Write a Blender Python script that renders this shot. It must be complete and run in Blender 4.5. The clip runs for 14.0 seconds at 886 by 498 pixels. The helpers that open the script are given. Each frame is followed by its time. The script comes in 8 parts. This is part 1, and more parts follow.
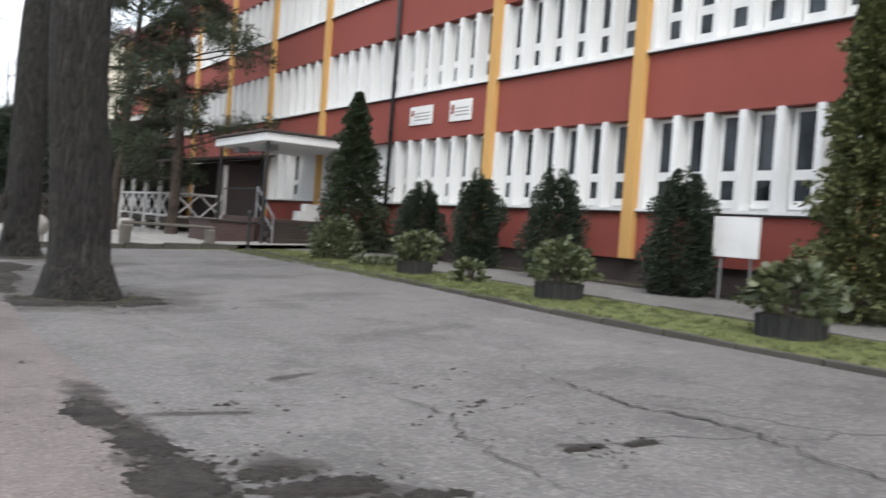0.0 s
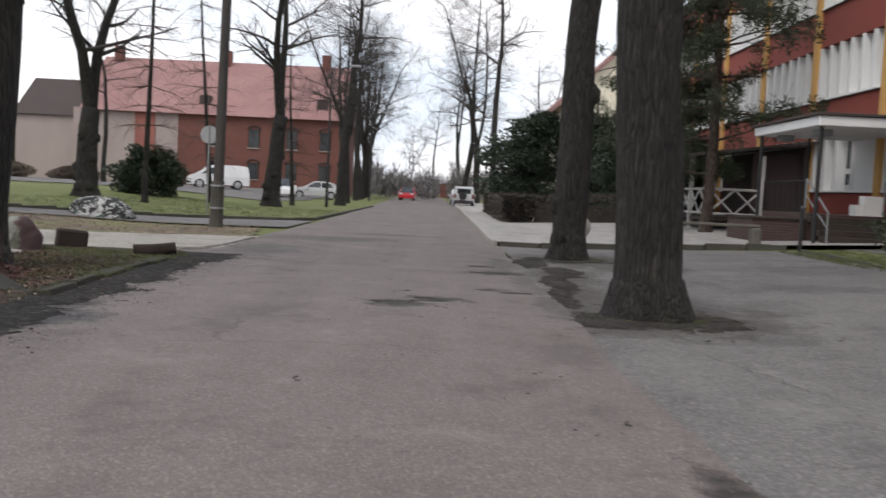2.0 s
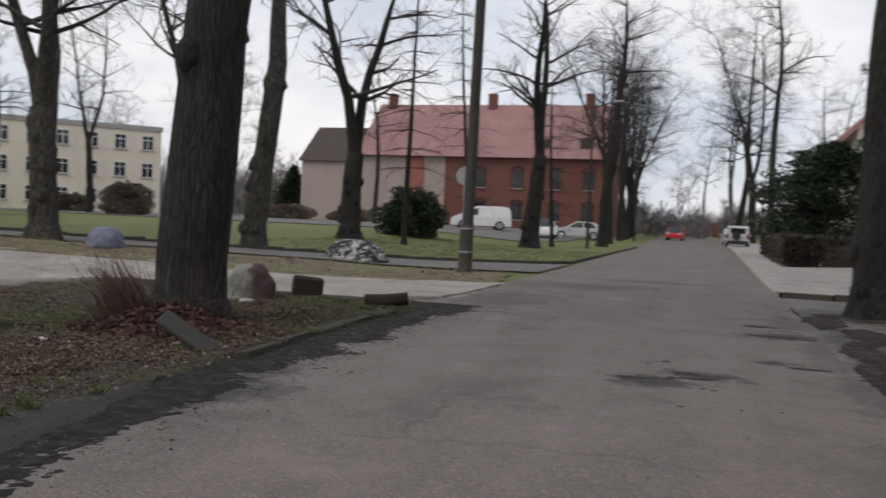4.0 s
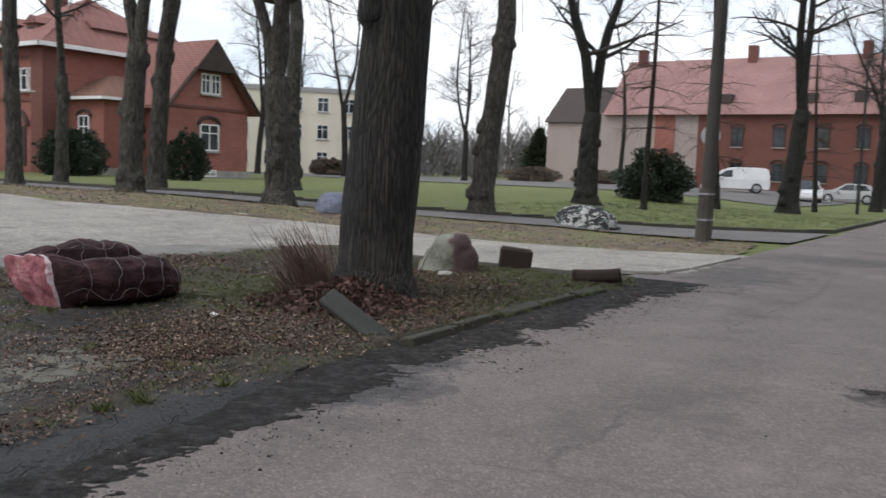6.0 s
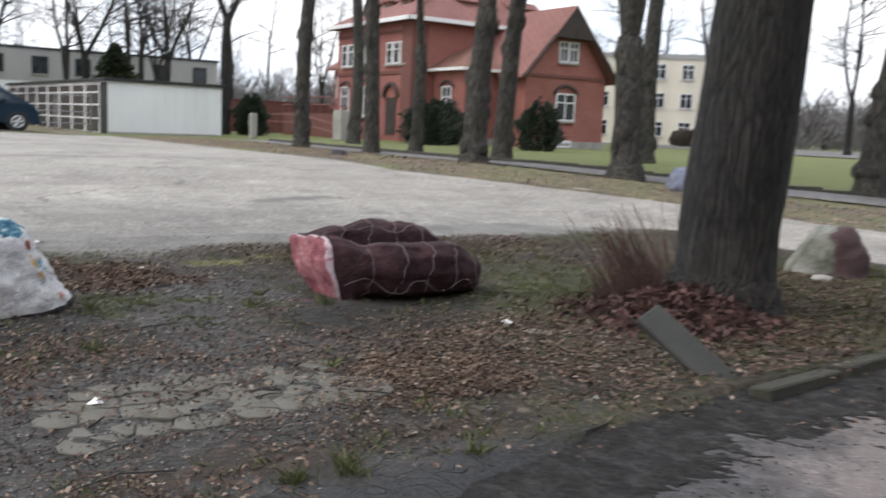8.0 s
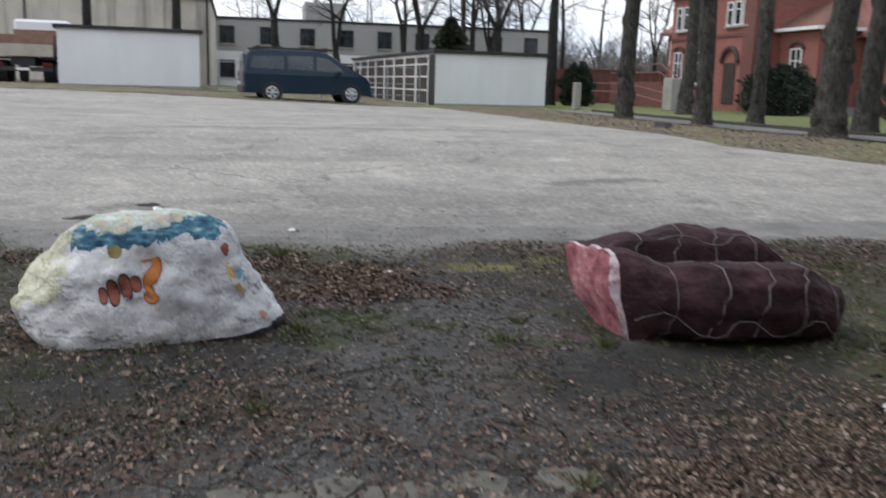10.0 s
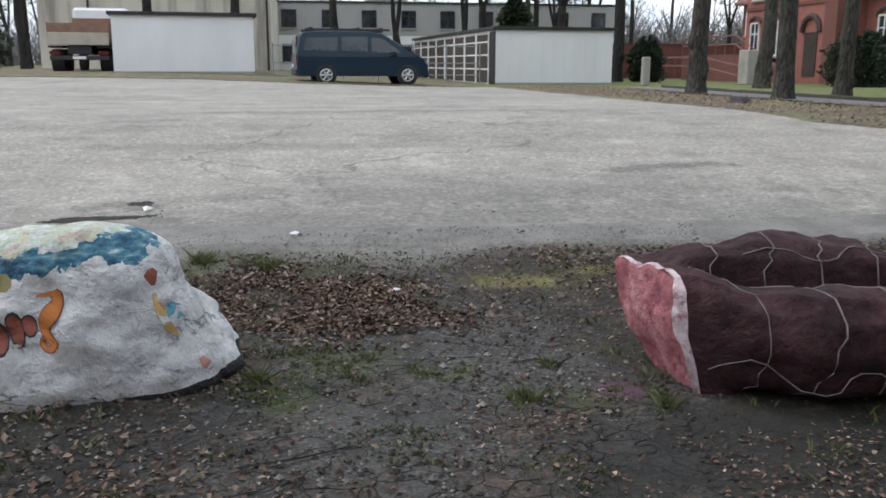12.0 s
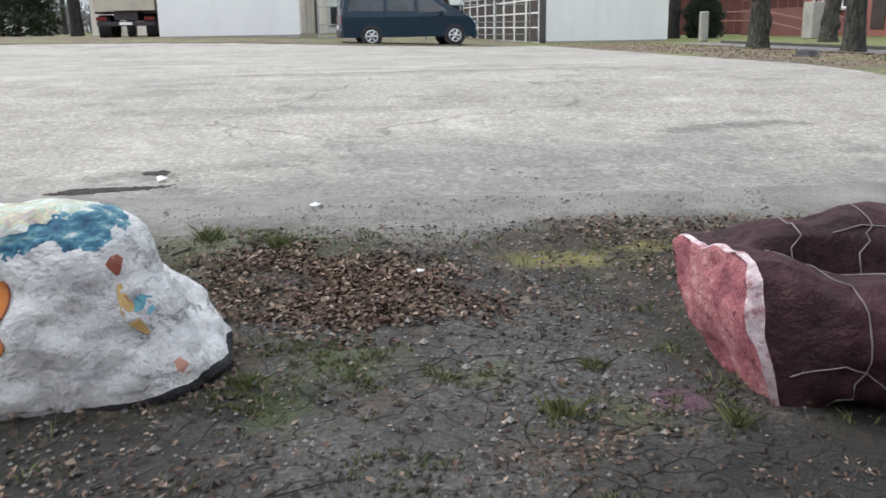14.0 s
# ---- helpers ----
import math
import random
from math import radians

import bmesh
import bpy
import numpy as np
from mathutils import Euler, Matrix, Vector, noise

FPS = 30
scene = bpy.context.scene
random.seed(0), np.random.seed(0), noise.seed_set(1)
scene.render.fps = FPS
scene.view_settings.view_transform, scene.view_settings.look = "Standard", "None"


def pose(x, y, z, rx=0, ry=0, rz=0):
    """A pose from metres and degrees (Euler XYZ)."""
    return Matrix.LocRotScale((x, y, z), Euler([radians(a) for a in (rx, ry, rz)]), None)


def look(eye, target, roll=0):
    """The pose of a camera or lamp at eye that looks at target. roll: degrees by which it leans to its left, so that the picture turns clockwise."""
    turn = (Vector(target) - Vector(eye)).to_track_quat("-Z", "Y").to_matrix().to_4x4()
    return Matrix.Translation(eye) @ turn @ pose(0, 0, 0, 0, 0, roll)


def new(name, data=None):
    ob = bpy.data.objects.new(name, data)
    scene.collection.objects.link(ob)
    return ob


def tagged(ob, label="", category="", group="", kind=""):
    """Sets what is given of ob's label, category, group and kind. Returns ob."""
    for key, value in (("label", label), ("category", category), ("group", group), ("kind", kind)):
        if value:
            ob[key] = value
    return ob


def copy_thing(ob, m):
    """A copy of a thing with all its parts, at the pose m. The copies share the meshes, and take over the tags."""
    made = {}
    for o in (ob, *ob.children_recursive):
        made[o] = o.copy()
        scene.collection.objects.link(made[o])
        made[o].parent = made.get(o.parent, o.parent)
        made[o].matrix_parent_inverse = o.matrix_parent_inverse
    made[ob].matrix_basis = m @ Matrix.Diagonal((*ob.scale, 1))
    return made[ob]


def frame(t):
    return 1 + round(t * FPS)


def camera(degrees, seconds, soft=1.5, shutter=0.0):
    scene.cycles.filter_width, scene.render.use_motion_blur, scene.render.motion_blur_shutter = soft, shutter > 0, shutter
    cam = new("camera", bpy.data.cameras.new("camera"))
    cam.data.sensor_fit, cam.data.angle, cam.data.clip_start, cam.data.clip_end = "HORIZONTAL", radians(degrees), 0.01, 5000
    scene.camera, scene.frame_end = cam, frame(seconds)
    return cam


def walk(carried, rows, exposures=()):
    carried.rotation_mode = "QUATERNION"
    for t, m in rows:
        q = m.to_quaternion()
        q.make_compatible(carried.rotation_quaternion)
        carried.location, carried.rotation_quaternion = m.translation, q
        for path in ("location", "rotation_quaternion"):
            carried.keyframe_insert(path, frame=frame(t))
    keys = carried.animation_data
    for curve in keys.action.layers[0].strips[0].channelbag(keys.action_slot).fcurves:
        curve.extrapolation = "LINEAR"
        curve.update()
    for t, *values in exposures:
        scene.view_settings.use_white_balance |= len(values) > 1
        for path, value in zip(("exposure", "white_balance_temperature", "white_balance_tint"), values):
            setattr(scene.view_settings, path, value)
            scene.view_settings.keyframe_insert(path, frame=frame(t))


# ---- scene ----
cam = camera(53.0, 14.0, shutter=0.5)
PATH = [
    (0, (1.532, 1.168, 1.247), (2.593, 2.863, 1.204), 4.3),
    (0.5, (1.494, 1.548, 1.277), (2.354, 3.35, 1.166), 3.9),
    (1, (1.417, 1.97, 1.313), (1.947, 3.891, 1.149), 3.3),
    (1.5, (1.312, 2.729, 1.343), (1.493, 4.716, 1.202), 3.4),
    (2, (1.291, 3.229, 1.35), (1.293, 5.225, 1.218), 2.8),
    (2.5, (1.294, 3.697, 1.36), (1.161, 5.689, 1.248), 2.7),
    (3, (1.288, 4.129, 1.384), (1.022, 6.109, 1.292), 2.7),
    (3.5, (1.3, 4.654, 1.409), (0.889, 6.61, 1.337), 2.6),
    (4, (1.31, 5.166, 1.436), (0.724, 7.077, 1.365), 2.4),
    (4.2, (1.293, 5.347, 1.424), (0.631, 7.233, 1.345), 2.4),
    (6.3, (1.387, 6.765, 1.546), (0.231, 8.387, 1.365), 2.0),
    (6.5, (1.333, 6.964, 1.555), (0.12, 8.546, 1.384), 2.1),
    (7, (1.092, 7.415, 1.537), (-0.284, 8.86, 1.389), 2.8),
    (7.5, (0.637, 7.831, 1.532), (-0.875, 9.127, 1.344), 2.5),
    (8, (0.212, 8.181, 1.527), (-1.426, 9.295, 1.254), 2.4),
    (8.5, (-0.188, 8.457, 1.498), (-1.91, 9.397, 1.109), 3.3),
    (8.7, (-0.371, 8.643, 1.511), (-2.115, 9.514, 1.064), 2.9),
    (10.8, (-2.12, 9.551, 1.514), (-4.079, 9.855, 1.251), 1.1),
    (11, (-2.228, 9.628, 1.509), (-4.189, 9.929, 1.25), 0.9),
    (11.5, (-2.516, 9.793, 1.485), (-4.47, 10.1, 1.188), 0.4),
    (12, (-2.814, 9.913, 1.452), (-4.749, 10.208, 1.045), 0.2),
    (12.5, (-2.998, 10.024, 1.424), (-4.935, 10.268, 0.988), 0.7),
    (13, (-3.131, 10.114, 1.391), (-5.074, 10.293, 0.954), 1.9),
    (13.5, (-3.252, 10.156, 1.379), (-5.189, 10.279, 0.897), -0.0),
    (14, (-3.457, 10.13, 1.376), (-5.389, 10.305, 0.889), -0.9),
]
walk(cam, [(t, look(eye, target, roll)) for t, eye, target, roll in PATH],
     [(0, 0.95, 6500, 11), (0.8, 0.8, 6500, 11), (1.5, 0.5, 6600, 12.5), (2.2, 0.27, 6700, 13), (3, 0.0, 6750, 14), (4.2, -0.18, 6700, 13.5), (6.5, 0.35, 6450, 10.5), (7.2, 0.1, 6600, 14), (7.5, 0.1, 6550, 13), (8.0, 0.72, 6500, 12), (8.5, 1.02, 6500, 12), (8.7, 1.02, 6500, 12), (10.8, 0.1, 6250, 11), (11, 0.1, 6250, 11), (12, 0.5, 6350, 10), (12.5, 0.95, 6450, 10), (14, 0.95, 6450, 10)])

# ---- place ----
# world: an overcast, bright winter sky
world = bpy.data.worlds.new("World")
scene.world = world
world.use_nodes = True
wn, wl = world.node_tree.nodes, world.node_tree.links
wn.clear()
w_out, w_bg = wn.new("ShaderNodeOutputWorld"), wn.new("ShaderNodeBackground")
w_sky = wn.new("ShaderNodeTexSky")
w_sky.sky_type, w_sky.sun_disc = "NISHITA", False
w_sky.sun_elevation, w_sky.sun_rotation = radians(32), radians(200)
w_sky.air_density, w_sky.dust_density, w_sky.ozone_density = 1.0, 3.0, 1.0
w_geo, w_noise, w_ramp, w_mix = wn.new("ShaderNodeTexCoord"), wn.new("ShaderNodeTexNoise"), wn.new("ShaderNodeValToRGB"), wn.new("ShaderNodeMix")
w_map = wn.new("ShaderNodeMapping")
w_map.inputs["Scale"].default_value = (1.0, 1.0, 2.2)
w_noise.inputs["Scale"].default_value, w_noise.inputs["Detail"].default_value = 3.0, 7.0
w_ramp.color_ramp.elements[0].position, w_ramp.color_ramp.elements[1].position = 0.36, 0.62
w_ramp.color_ramp.elements[0].color, w_ramp.color_ramp.elements[1].color = (6.0, 7.0, 8.2, 1), (10.3, 10.4, 10.6, 1)
w_mix.data_type = "RGBA"
w_mix.inputs["Factor"].default_value = 0.86
wl.new(w_geo.outputs["Generated"], w_map.inputs["Vector"])
wl.new(w_map.outputs["Vector"], w_noise.inputs["Vector"])
wl.new(w_noise.outputs["Fac"], w_ramp.inputs["Fac"])
wl.new(w_sky.outputs["Color"], w_mix.inputs["A"])
wl.new(w_ramp.outputs["Color"], w_mix.inputs["B"])
wl.new(w_mix.outputs["Result"], w_bg.inputs["Color"])
w_bg.inputs["Strength"].default_value = 0.112
wl.new(w_bg.outputs["Background"], w_out.inputs["Surface"])

sun = new("sun", bpy.data.lights.new("sun", "SUN"))
sun.data.energy, sun.data.angle, sun.data.color = 1.0, radians(25), (1.0, 0.97, 0.92)
sun.matrix_world = look((0, 0, 60), (20, 28, 20))

# ---- materials ----


class Mat:
    """A small helper round a node tree."""

    def __init__(self, name, rough=0.8, metal=0.0):
        self.m = bpy.data.materials.new(name)
        self.m.use_nodes = True
        self.n, self.l = self.m.node_tree.nodes, self.m.node_tree.links
        self.b = self.n["Principled BSDF"]
        self.b.inputs["Roughness"].default_value, self.b.inputs["Metallic"].default_value = rough, metal
        self.co = self.n.new("ShaderNodeTexCoord").outputs["Object"]

    def place(self, scale=(1, 1, 1), rot=(0, 0, 0), world_space=False):
        mp = self.n.new("ShaderNodeMapping")
        mp.inputs["Scale"].default_value, mp.inputs["Rotation"].default_value = scale, rot
        self.l.new(self.n.new("ShaderNodeNewGeometry").outputs["Position"] if world_space else self.co, mp.inputs["Vector"])
        return mp.outputs["Vector"]

    def noise(self, scale, detail=4, rough=0.6, vec=None, distortion=0.0):
        t = self.n.new("ShaderNodeTexNoise")
        t.inputs["Scale"].default_value, t.inputs["Detail"].default_value = scale, detail
        t.inputs["Roughness"].default_value, t.inputs["Distortion"].default_value = rough, distortion
        self.l.new(vec or self.co, t.inputs["Vector"])
        return t.outputs["Fac"]

    def voronoi(self, scale, feature="F1", vec=None, out="Distance", rnd=1.0):
        t = self.n.new("ShaderNodeTexVoronoi")
        t.feature = feature
        t.inputs["Scale"].default_value, t.inputs["Randomness"].default_value = scale, rnd
        self.l.new(vec or self.co, t.inputs["Vector"])
        return t.outputs[out]

    def ramp(self, fac, *stops):
        r = self.n.new("ShaderNodeValToRGB")
        e = r.color_ramp.elements
        while len(e) < len(stops):
            e.new(0.5)
        for el, (p, c) in zip(e, stops):
            el.position = p
            el.color = (*c, 1) if isinstance(c, tuple) else (c, c, c, 1)
        self.l.new(fac, r.inputs["Fac"])
        return r.outputs["Color"]

    def mix(self, fac, a, b, kind="MIX"):
        m = self.n.new("ShaderNodeMix")
        m.data_type, m.blend_type = "RGBA", kind
        for sock, v in (("Factor", fac), ("A", a), ("B", b)):
            s = m.inputs[sock]
            if isinstance(v, (int, float)):
                s.default_value = v if sock == "Factor" else (v, v, v, 1)
            elif isinstance(v, tuple):
                s.default_value = (*v, 1)
            else:
                self.l.new(v, s)
        return m.outputs["Result"]

    def math(self, op, a, b=0.0):
        m = self.n.new("ShaderNodeMath")
        m.operation = op
        for i, v in enumerate((a, b)):
            if isinstance(v, (int, float)):
                m.inputs[i].default_value = v
            else:
                self.l.new(v, m.inputs[i])
        return m.outputs["Value"]

    def spots(self, v, places, ragged=1.2, grain=1.6):
        """Nearness to the nearest of some ellipses (x, y, rx, ry, degrees) on the ground, with a ragged outline: below 1 is inside."""
        X, Y = self.axis(v, "X"), self.axis(v, "Y")
        best = None
        for x, y, rx, ry, turn in places:
            c, s = math.cos(radians(turn)), math.sin(radians(turn))
            dx, dy = self.math("ADD", X, -x), self.math("ADD", Y, -y)
            u = self.math("ADD", self.math("MULTIPLY", dx, c / rx), self.math("MULTIPLY", dy, s / rx))
            w = self.math("ADD", self.math("MULTIPLY", dx, -s / ry), self.math("MULTIPLY", dy, c / ry))
            d = self.math("SQRT", self.math("ADD", self.math("MULTIPLY", u, u), self.math("MULTIPLY", w, w)))
            best = d if best is None else self.math("MINIMUM", best, d)
        n1 = self.math("MULTIPLY", self.math("SUBTRACT", self.noise(grain, 7, 0.72, v), 0.5), ragged * 2)
        return self.math("ADD", best, n1)

    def axis(self, vec, which):
        s = self.n.new("ShaderNodeSeparateXYZ")
        self.l.new(vec, s.inputs["Vector"])
        return s.outputs[which]

    def island(self):
        return self.n.new("ShaderNodeNewGeometry").outputs["Random Per Island"]

    def random(self):
        return self.n.new("ShaderNodeObjectInfo").outputs["Random"]

    def color(self, v):
        s = self.b.inputs["Base Color"]
        if isinstance(v, tuple):
            s.default_value = (*v, 1)
        else:
            self.l.new(v, s)
        return self

    def rough(self, v):
        self.l.new(v, self.b.inputs["Roughness"])
        return self

    def bump(self, h, strength=0.4, dist=0.02):
        b = self.n.new("ShaderNodeBump")
        b.inputs["Strength"].default_value, b.inputs["Distance"].default_value = strength, dist
        self.l.new(h, b.inputs["Height"])
        self.l.new(b.outputs["Normal"], self.b.inputs["Normal"])
        return self


def plain(name, c, rough=0.7, metal=0.0, var=0.25, scale=6.0, bump=0.1):
    """Paint, plaster or metal with broad stains and fine grain."""
    m = Mat(name, rough, metal)
    big, fine = m.noise(scale * 0.25, 5, 0.65), m.noise(scale * 9, 3)
    dark = tuple(v * (1 - var) for v in c)
    lite = tuple(min(1, v * (1 + var * 0.5)) for v in c)
    base = m.ramp(big, (0.3, dark), (0.5, c), (0.72, lite))
    m.color(m.mix(0.25, base, m.ramp(fine, (0.3, dark), (0.7, lite))))
    if bump:
        m.bump(fine, bump, 0.01)
    return m.m


def asphalt_material(name, dark, lite, grain, crack=0.0, worn=0.5, marks=()):
    m = Mat(name, 0.9)
    v = m.place(world_space=True)
    stones = m.voronoi(grain, vec=v, out="Color")
    s = m.axis(stones, "X")
    big = m.noise(0.22, 6, 0.62, v)
    mid = m.noise(1.3, 6, 0.7, v)
    fine = m.noise(60, 3, 0.6, v)
    streak = m.noise(1.0, 5, 0.6, m.place((1.6, 0.12, 1), world_space=True))
    blot = m.noise(0.7, 8, 0.74, v)
    base = m.ramp(big, (0.32, dark), (0.55, tuple((a + b) / 2 for a, b in zip(dark, lite))), (0.72, lite))
    base = m.mix(0.55, base, m.ramp(mid, (0.3, tuple(c * 0.62 for c in dark)), (0.5, tuple((a + b) / 2 for a, b in zip(dark, lite))), (0.7, tuple(c * 1.12 for c in lite))))
    base = m.mix(0.35, base, m.ramp(streak, (0.35, tuple(c * 0.7 for c in dark)), (0.65, lite)))
    base = m.mix(0.35, base, m.ramp(s, (0.0, tuple(c * 0.55 for c in dark)), (0.8, lite), (1.0, tuple(min(1, c * 1.9) for c in lite))))
    base = m.mix(m.ramp(fine, (0.42, 0.0), (0.75, 0.5)), base, tuple(c * 0.5 for c in dark))
    base = m.mix(m.ramp(blot, (0.36, 0.5), (0.47, 0.0)), base, tuple(c * 0.55 for c in dark))
    base = m.mix(m.ramp(blot, (0.56, 0.0), (0.68, 0.45)), base, tuple(min(1, c * 1.25) for c in lite))
    h = m.math("ADD", m.math("MULTIPLY", s, 0.5), fine)
    if crack:
        warp = m.n.new("ShaderNodeVectorMath")
        warp.operation = "ADD"
        nz = m.n.new("ShaderNodeTexNoise")
        nz.inputs["Scale"].default_value = 1.4
        nz.inputs["Detail"].default_value = 5
        m.l.new(v, nz.inputs["Vector"])
        m.l.new(v, warp.inputs[0])
        m.l.new(nz.outputs["Color"], warp.inputs[1])
        edge = m.voronoi(crack, "DISTANCE_TO_EDGE", warp.outputs["Vector"])
        line = m.ramp(edge, (0.0, 1.0), (0.006 * crack ** 0.5, 0.9), (0.016 * crack ** 0.5, 0.0))
        where = m.ramp(m.noise(0.16, 3, 0.6, v), (0.5, 0.0), (0.6, 1.0))
        base = m.mix(m.math("MULTIPLY", line, m.math("MULTIPLY", where, worn)), base, tuple(c * 0.3 for c in dark))
    for places, tone, ragged, grain2, much in marks:
        near = m.spots(v, places, ragged, grain2)
        crumbs = m.ramp(m.noise(16, 6, 0.75, v), (0.36, tuple(c * 0.35 for c in tone)), (0.52, tone), (0.68, tuple(min(c * 2.2, c + 0.06) for c in tone)))
        base = m.mix(m.ramp(near, (0.35, much), (0.8, 0.6 * much), (1.15, 0.0)), base, crumbs)
    m.color(base)
    m.bump(h, 0.55, 0.012)
    return m.m


DIRTY, SOIL = (0.05, 0.042, 0.036), (0.032, 0.027, 0.023)
EDGE_DIRT = [(2.66, 7.0, 0.16, 0.7, 4), (2.7, 6.1, 0.2, 0.7, 0), (2.72, 5.2, 0.26, 0.7, 0), (3.25, 5.2, 0.3, 0.28, 30), (3.42, 4.75, 0.38, 0.22, 0), (3.2, 6.45, 0.42, 0.07, -8)]
ROAD_MARKS = [([(0.82, 13.35, 0.42, 0.34, 8), (1.25, 13.95, 0.45, 0.26, 170), (2.25, 17.8, 0.6, 0.4, 15), (1.95, 15.2, 0.3, 0.16, 20)], (0.03, 0.028, 0.026), 1.3, 5.0, 0.95),
              ([(-2.6, 9.8, 0.4, 1.6, -8), (-2.5, 11.4, 0.35, 1.2, -10), (-2.2, 11.2, 0.4, 0.8, -15), (-2.9, 8.5, 0.6, 1.8, 0), (-2.8, 13.2, 0.25, 1.6, 0), (-2.9, 16.4, 0.25, 2.4, 0)], (0.046, 0.046, 0.049), 1.1, 2.6, 0.85),
              ([(2.7, 13.6, 0.3, 1.5, 0), (2.75, 16.6, 0.4, 2.0, 0), (2.4, 19.5, 0.4, 1.6, 0), (-2.3, 20.5, 0.9, 2.5, 0), (-1.6, 25.0, 2.2, 1.2, 15), (0.0, 28.0, 1.6, 0.5, 0), (-1.9, 11.1, 0.22, 0.12, 0)], (0.07, 0.066, 0.062), 1.5, 2.2, 0.65),
              (EDGE_DIRT, SOIL, 1.5, 4.5, 0.95)]
APRON_MARKS = [([(4.8, 17.1, 1.6, 0.6, 20), (6.7, 16.3, 1.4, 0.5, 0), (6.3, 9.4, 1.2, 0.3, 20), (4.4, 11.8, 0.9, 0.4, 0), (8.2, 19.5, 1.5, 1.2, 30), (3.4, 16.5, 0.7, 2.6, 0), (4.2, 21, 1.8, 1.5, 0), (5.0, 14.2, 1.3, 0.7, 0), (7.0, 13.0, 1.0, 0.5, 20)], (0.085, 0.08, 0.076), 2.0, 1.8, 0.5),
               ([(3.8, 8.9, 0.8, 0.5, 0), (5.2, 8.0, 1.0, 0.4, 20), (7.4, 11.5, 1.3, 0.6, 40), (6.3, 18.8, 1.2, 0.4, 0), (4.0, 6.2, 0.9, 0.3, 30), (3.2, 10.2, 0.5, 1.0, 0), (6.6, 7.2, 0.8, 0.3, 10)], (0.2, 0.19, 0.18), 2.0, 2.4, 0.4),
               (EDGE_DIRT + [(4.9, 5.05, 0.13, 0.045, 0), (5.35, 4.93, 0.14, 0.05, 0), (4.2, 7.5, 0.3, 0.08, 20)], SOIL, 1.3, 4.5, 0.92),
               ([(3.72, 13.2, 1.7, 1.5, 0), (3.1, 12.4, 0.8, 0.8, 0), (4.0, 21.5, 1.7, 1.9, 0), (3.2, 15.5, 0.5, 1.8, 0), (3.3, 18.0, 0.7, 1.8, 0), (5.0, 19.5, 1.2, 0.8, 0)], DIRTY, 1.1, 2.4, 0.8)]
LOT_MARKS = [([(-10.2, 8.8, 0.35, 0.14, 60), (-10.8, 8.4, 0.2, 0.5, 0), (-12.3, 13.9, 0.2, 0.9, 10), (-9.2, 10, 0.5, 3.0, 0), (-9.1, 14, 0.5, 2.4, 0), (-9.6, 6.5, 0.6, 2.0, 0)], (0.085, 0.08, 0.073), 2.2, 3.5, 0.65),
             ([(-9.9, 9.5, 2.6, 9.0, 5)], (0.2, 0.19, 0.175), 2.6, 0.9, 0.22), ([(-9.8, 9.5, 1.5, 8.0, 5)], (0.165, 0.157, 0.145), 2.6, 1.3, 0.25), ([(-9.7, 9.5, 0.8, 8.0, 5)], (0.14, 0.134, 0.125), 2.2, 2.2, 0.45),
             ([(-18.4, 11.5, 0.4, 4.0, 5), (-23.5, 6, 0.35, 4.5, 170), (-14, 9, 0.3, 2.5, 0), (-28, 14, 0.4, 3.5, 0), (-11.3, 12.0, 0.8, 3.0, 0)], (0.15, 0.143, 0.134), 2.2, 2.2, 0.4)]
ROAD = asphalt_material("road_asphalt", (0.136, 0.115, 0.108), (0.21, 0.179, 0.169), 70, 0.16, 0.5, ROAD_MARKS)
APRON = asphalt_material("forecourt_asphalt", (0.108, 0.102, 0.099), (0.2, 0.19, 0.182), 45, 0.33, 0.8, APRON_MARKS)
LOT = asphalt_material("lot_asphalt", (0.225, 0.209, 0.189), (0.42, 0.392, 0.35), 32, 0.3, 0.6, LOT_MARKS)
OLD = asphalt_material("old_asphalt", (0.075, 0.074, 0.073), (0.15, 0.146, 0.14), 60, 1.6, 1.0)
PATHGREY = asphalt_material("path_concrete", (0.135, 0.128, 0.122), (0.22, 0.21, 0.198), 40, 0.5, 0.5)
PAVING = asphalt_material("pavement_concrete", (0.27, 0.258, 0.243), (0.41, 0.392, 0.368), 40, 0.5, 0.5)


def grass_material():
    m = Mat("grass_ground", 0.95)
    v = m.place(world_space=True)
    big, mid, fine = m.noise(0.13, 5, 0.65, v), m.noise(1.1, 6, 0.7, v), m.noise(28, 4, 0.7, v)
    base = m.ramp(big, (0.3, (0.101, 0.107, 0.039)), (0.48, (0.130, 0.146, 0.047)), (0.62, (0.195, 0.169, 0.091)))
    base = m.mix(0.5, base, m.ramp(mid, (0.3, (0.065, 0.065, 0.029)), (0.5, (0.130, 0.146, 0.047)), (0.68, (0.260, 0.215, 0.130))))
    base = m.mix(0.55, base, m.ramp(fine, (0.3, (0.039, 0.052, 0.016)), (0.55, (0.130, 0.169, 0.039)), (0.75, (0.260, 0.247, 0.104))))
    m.color(base).bump(fine, 0.8, 0.04)
    return m.m


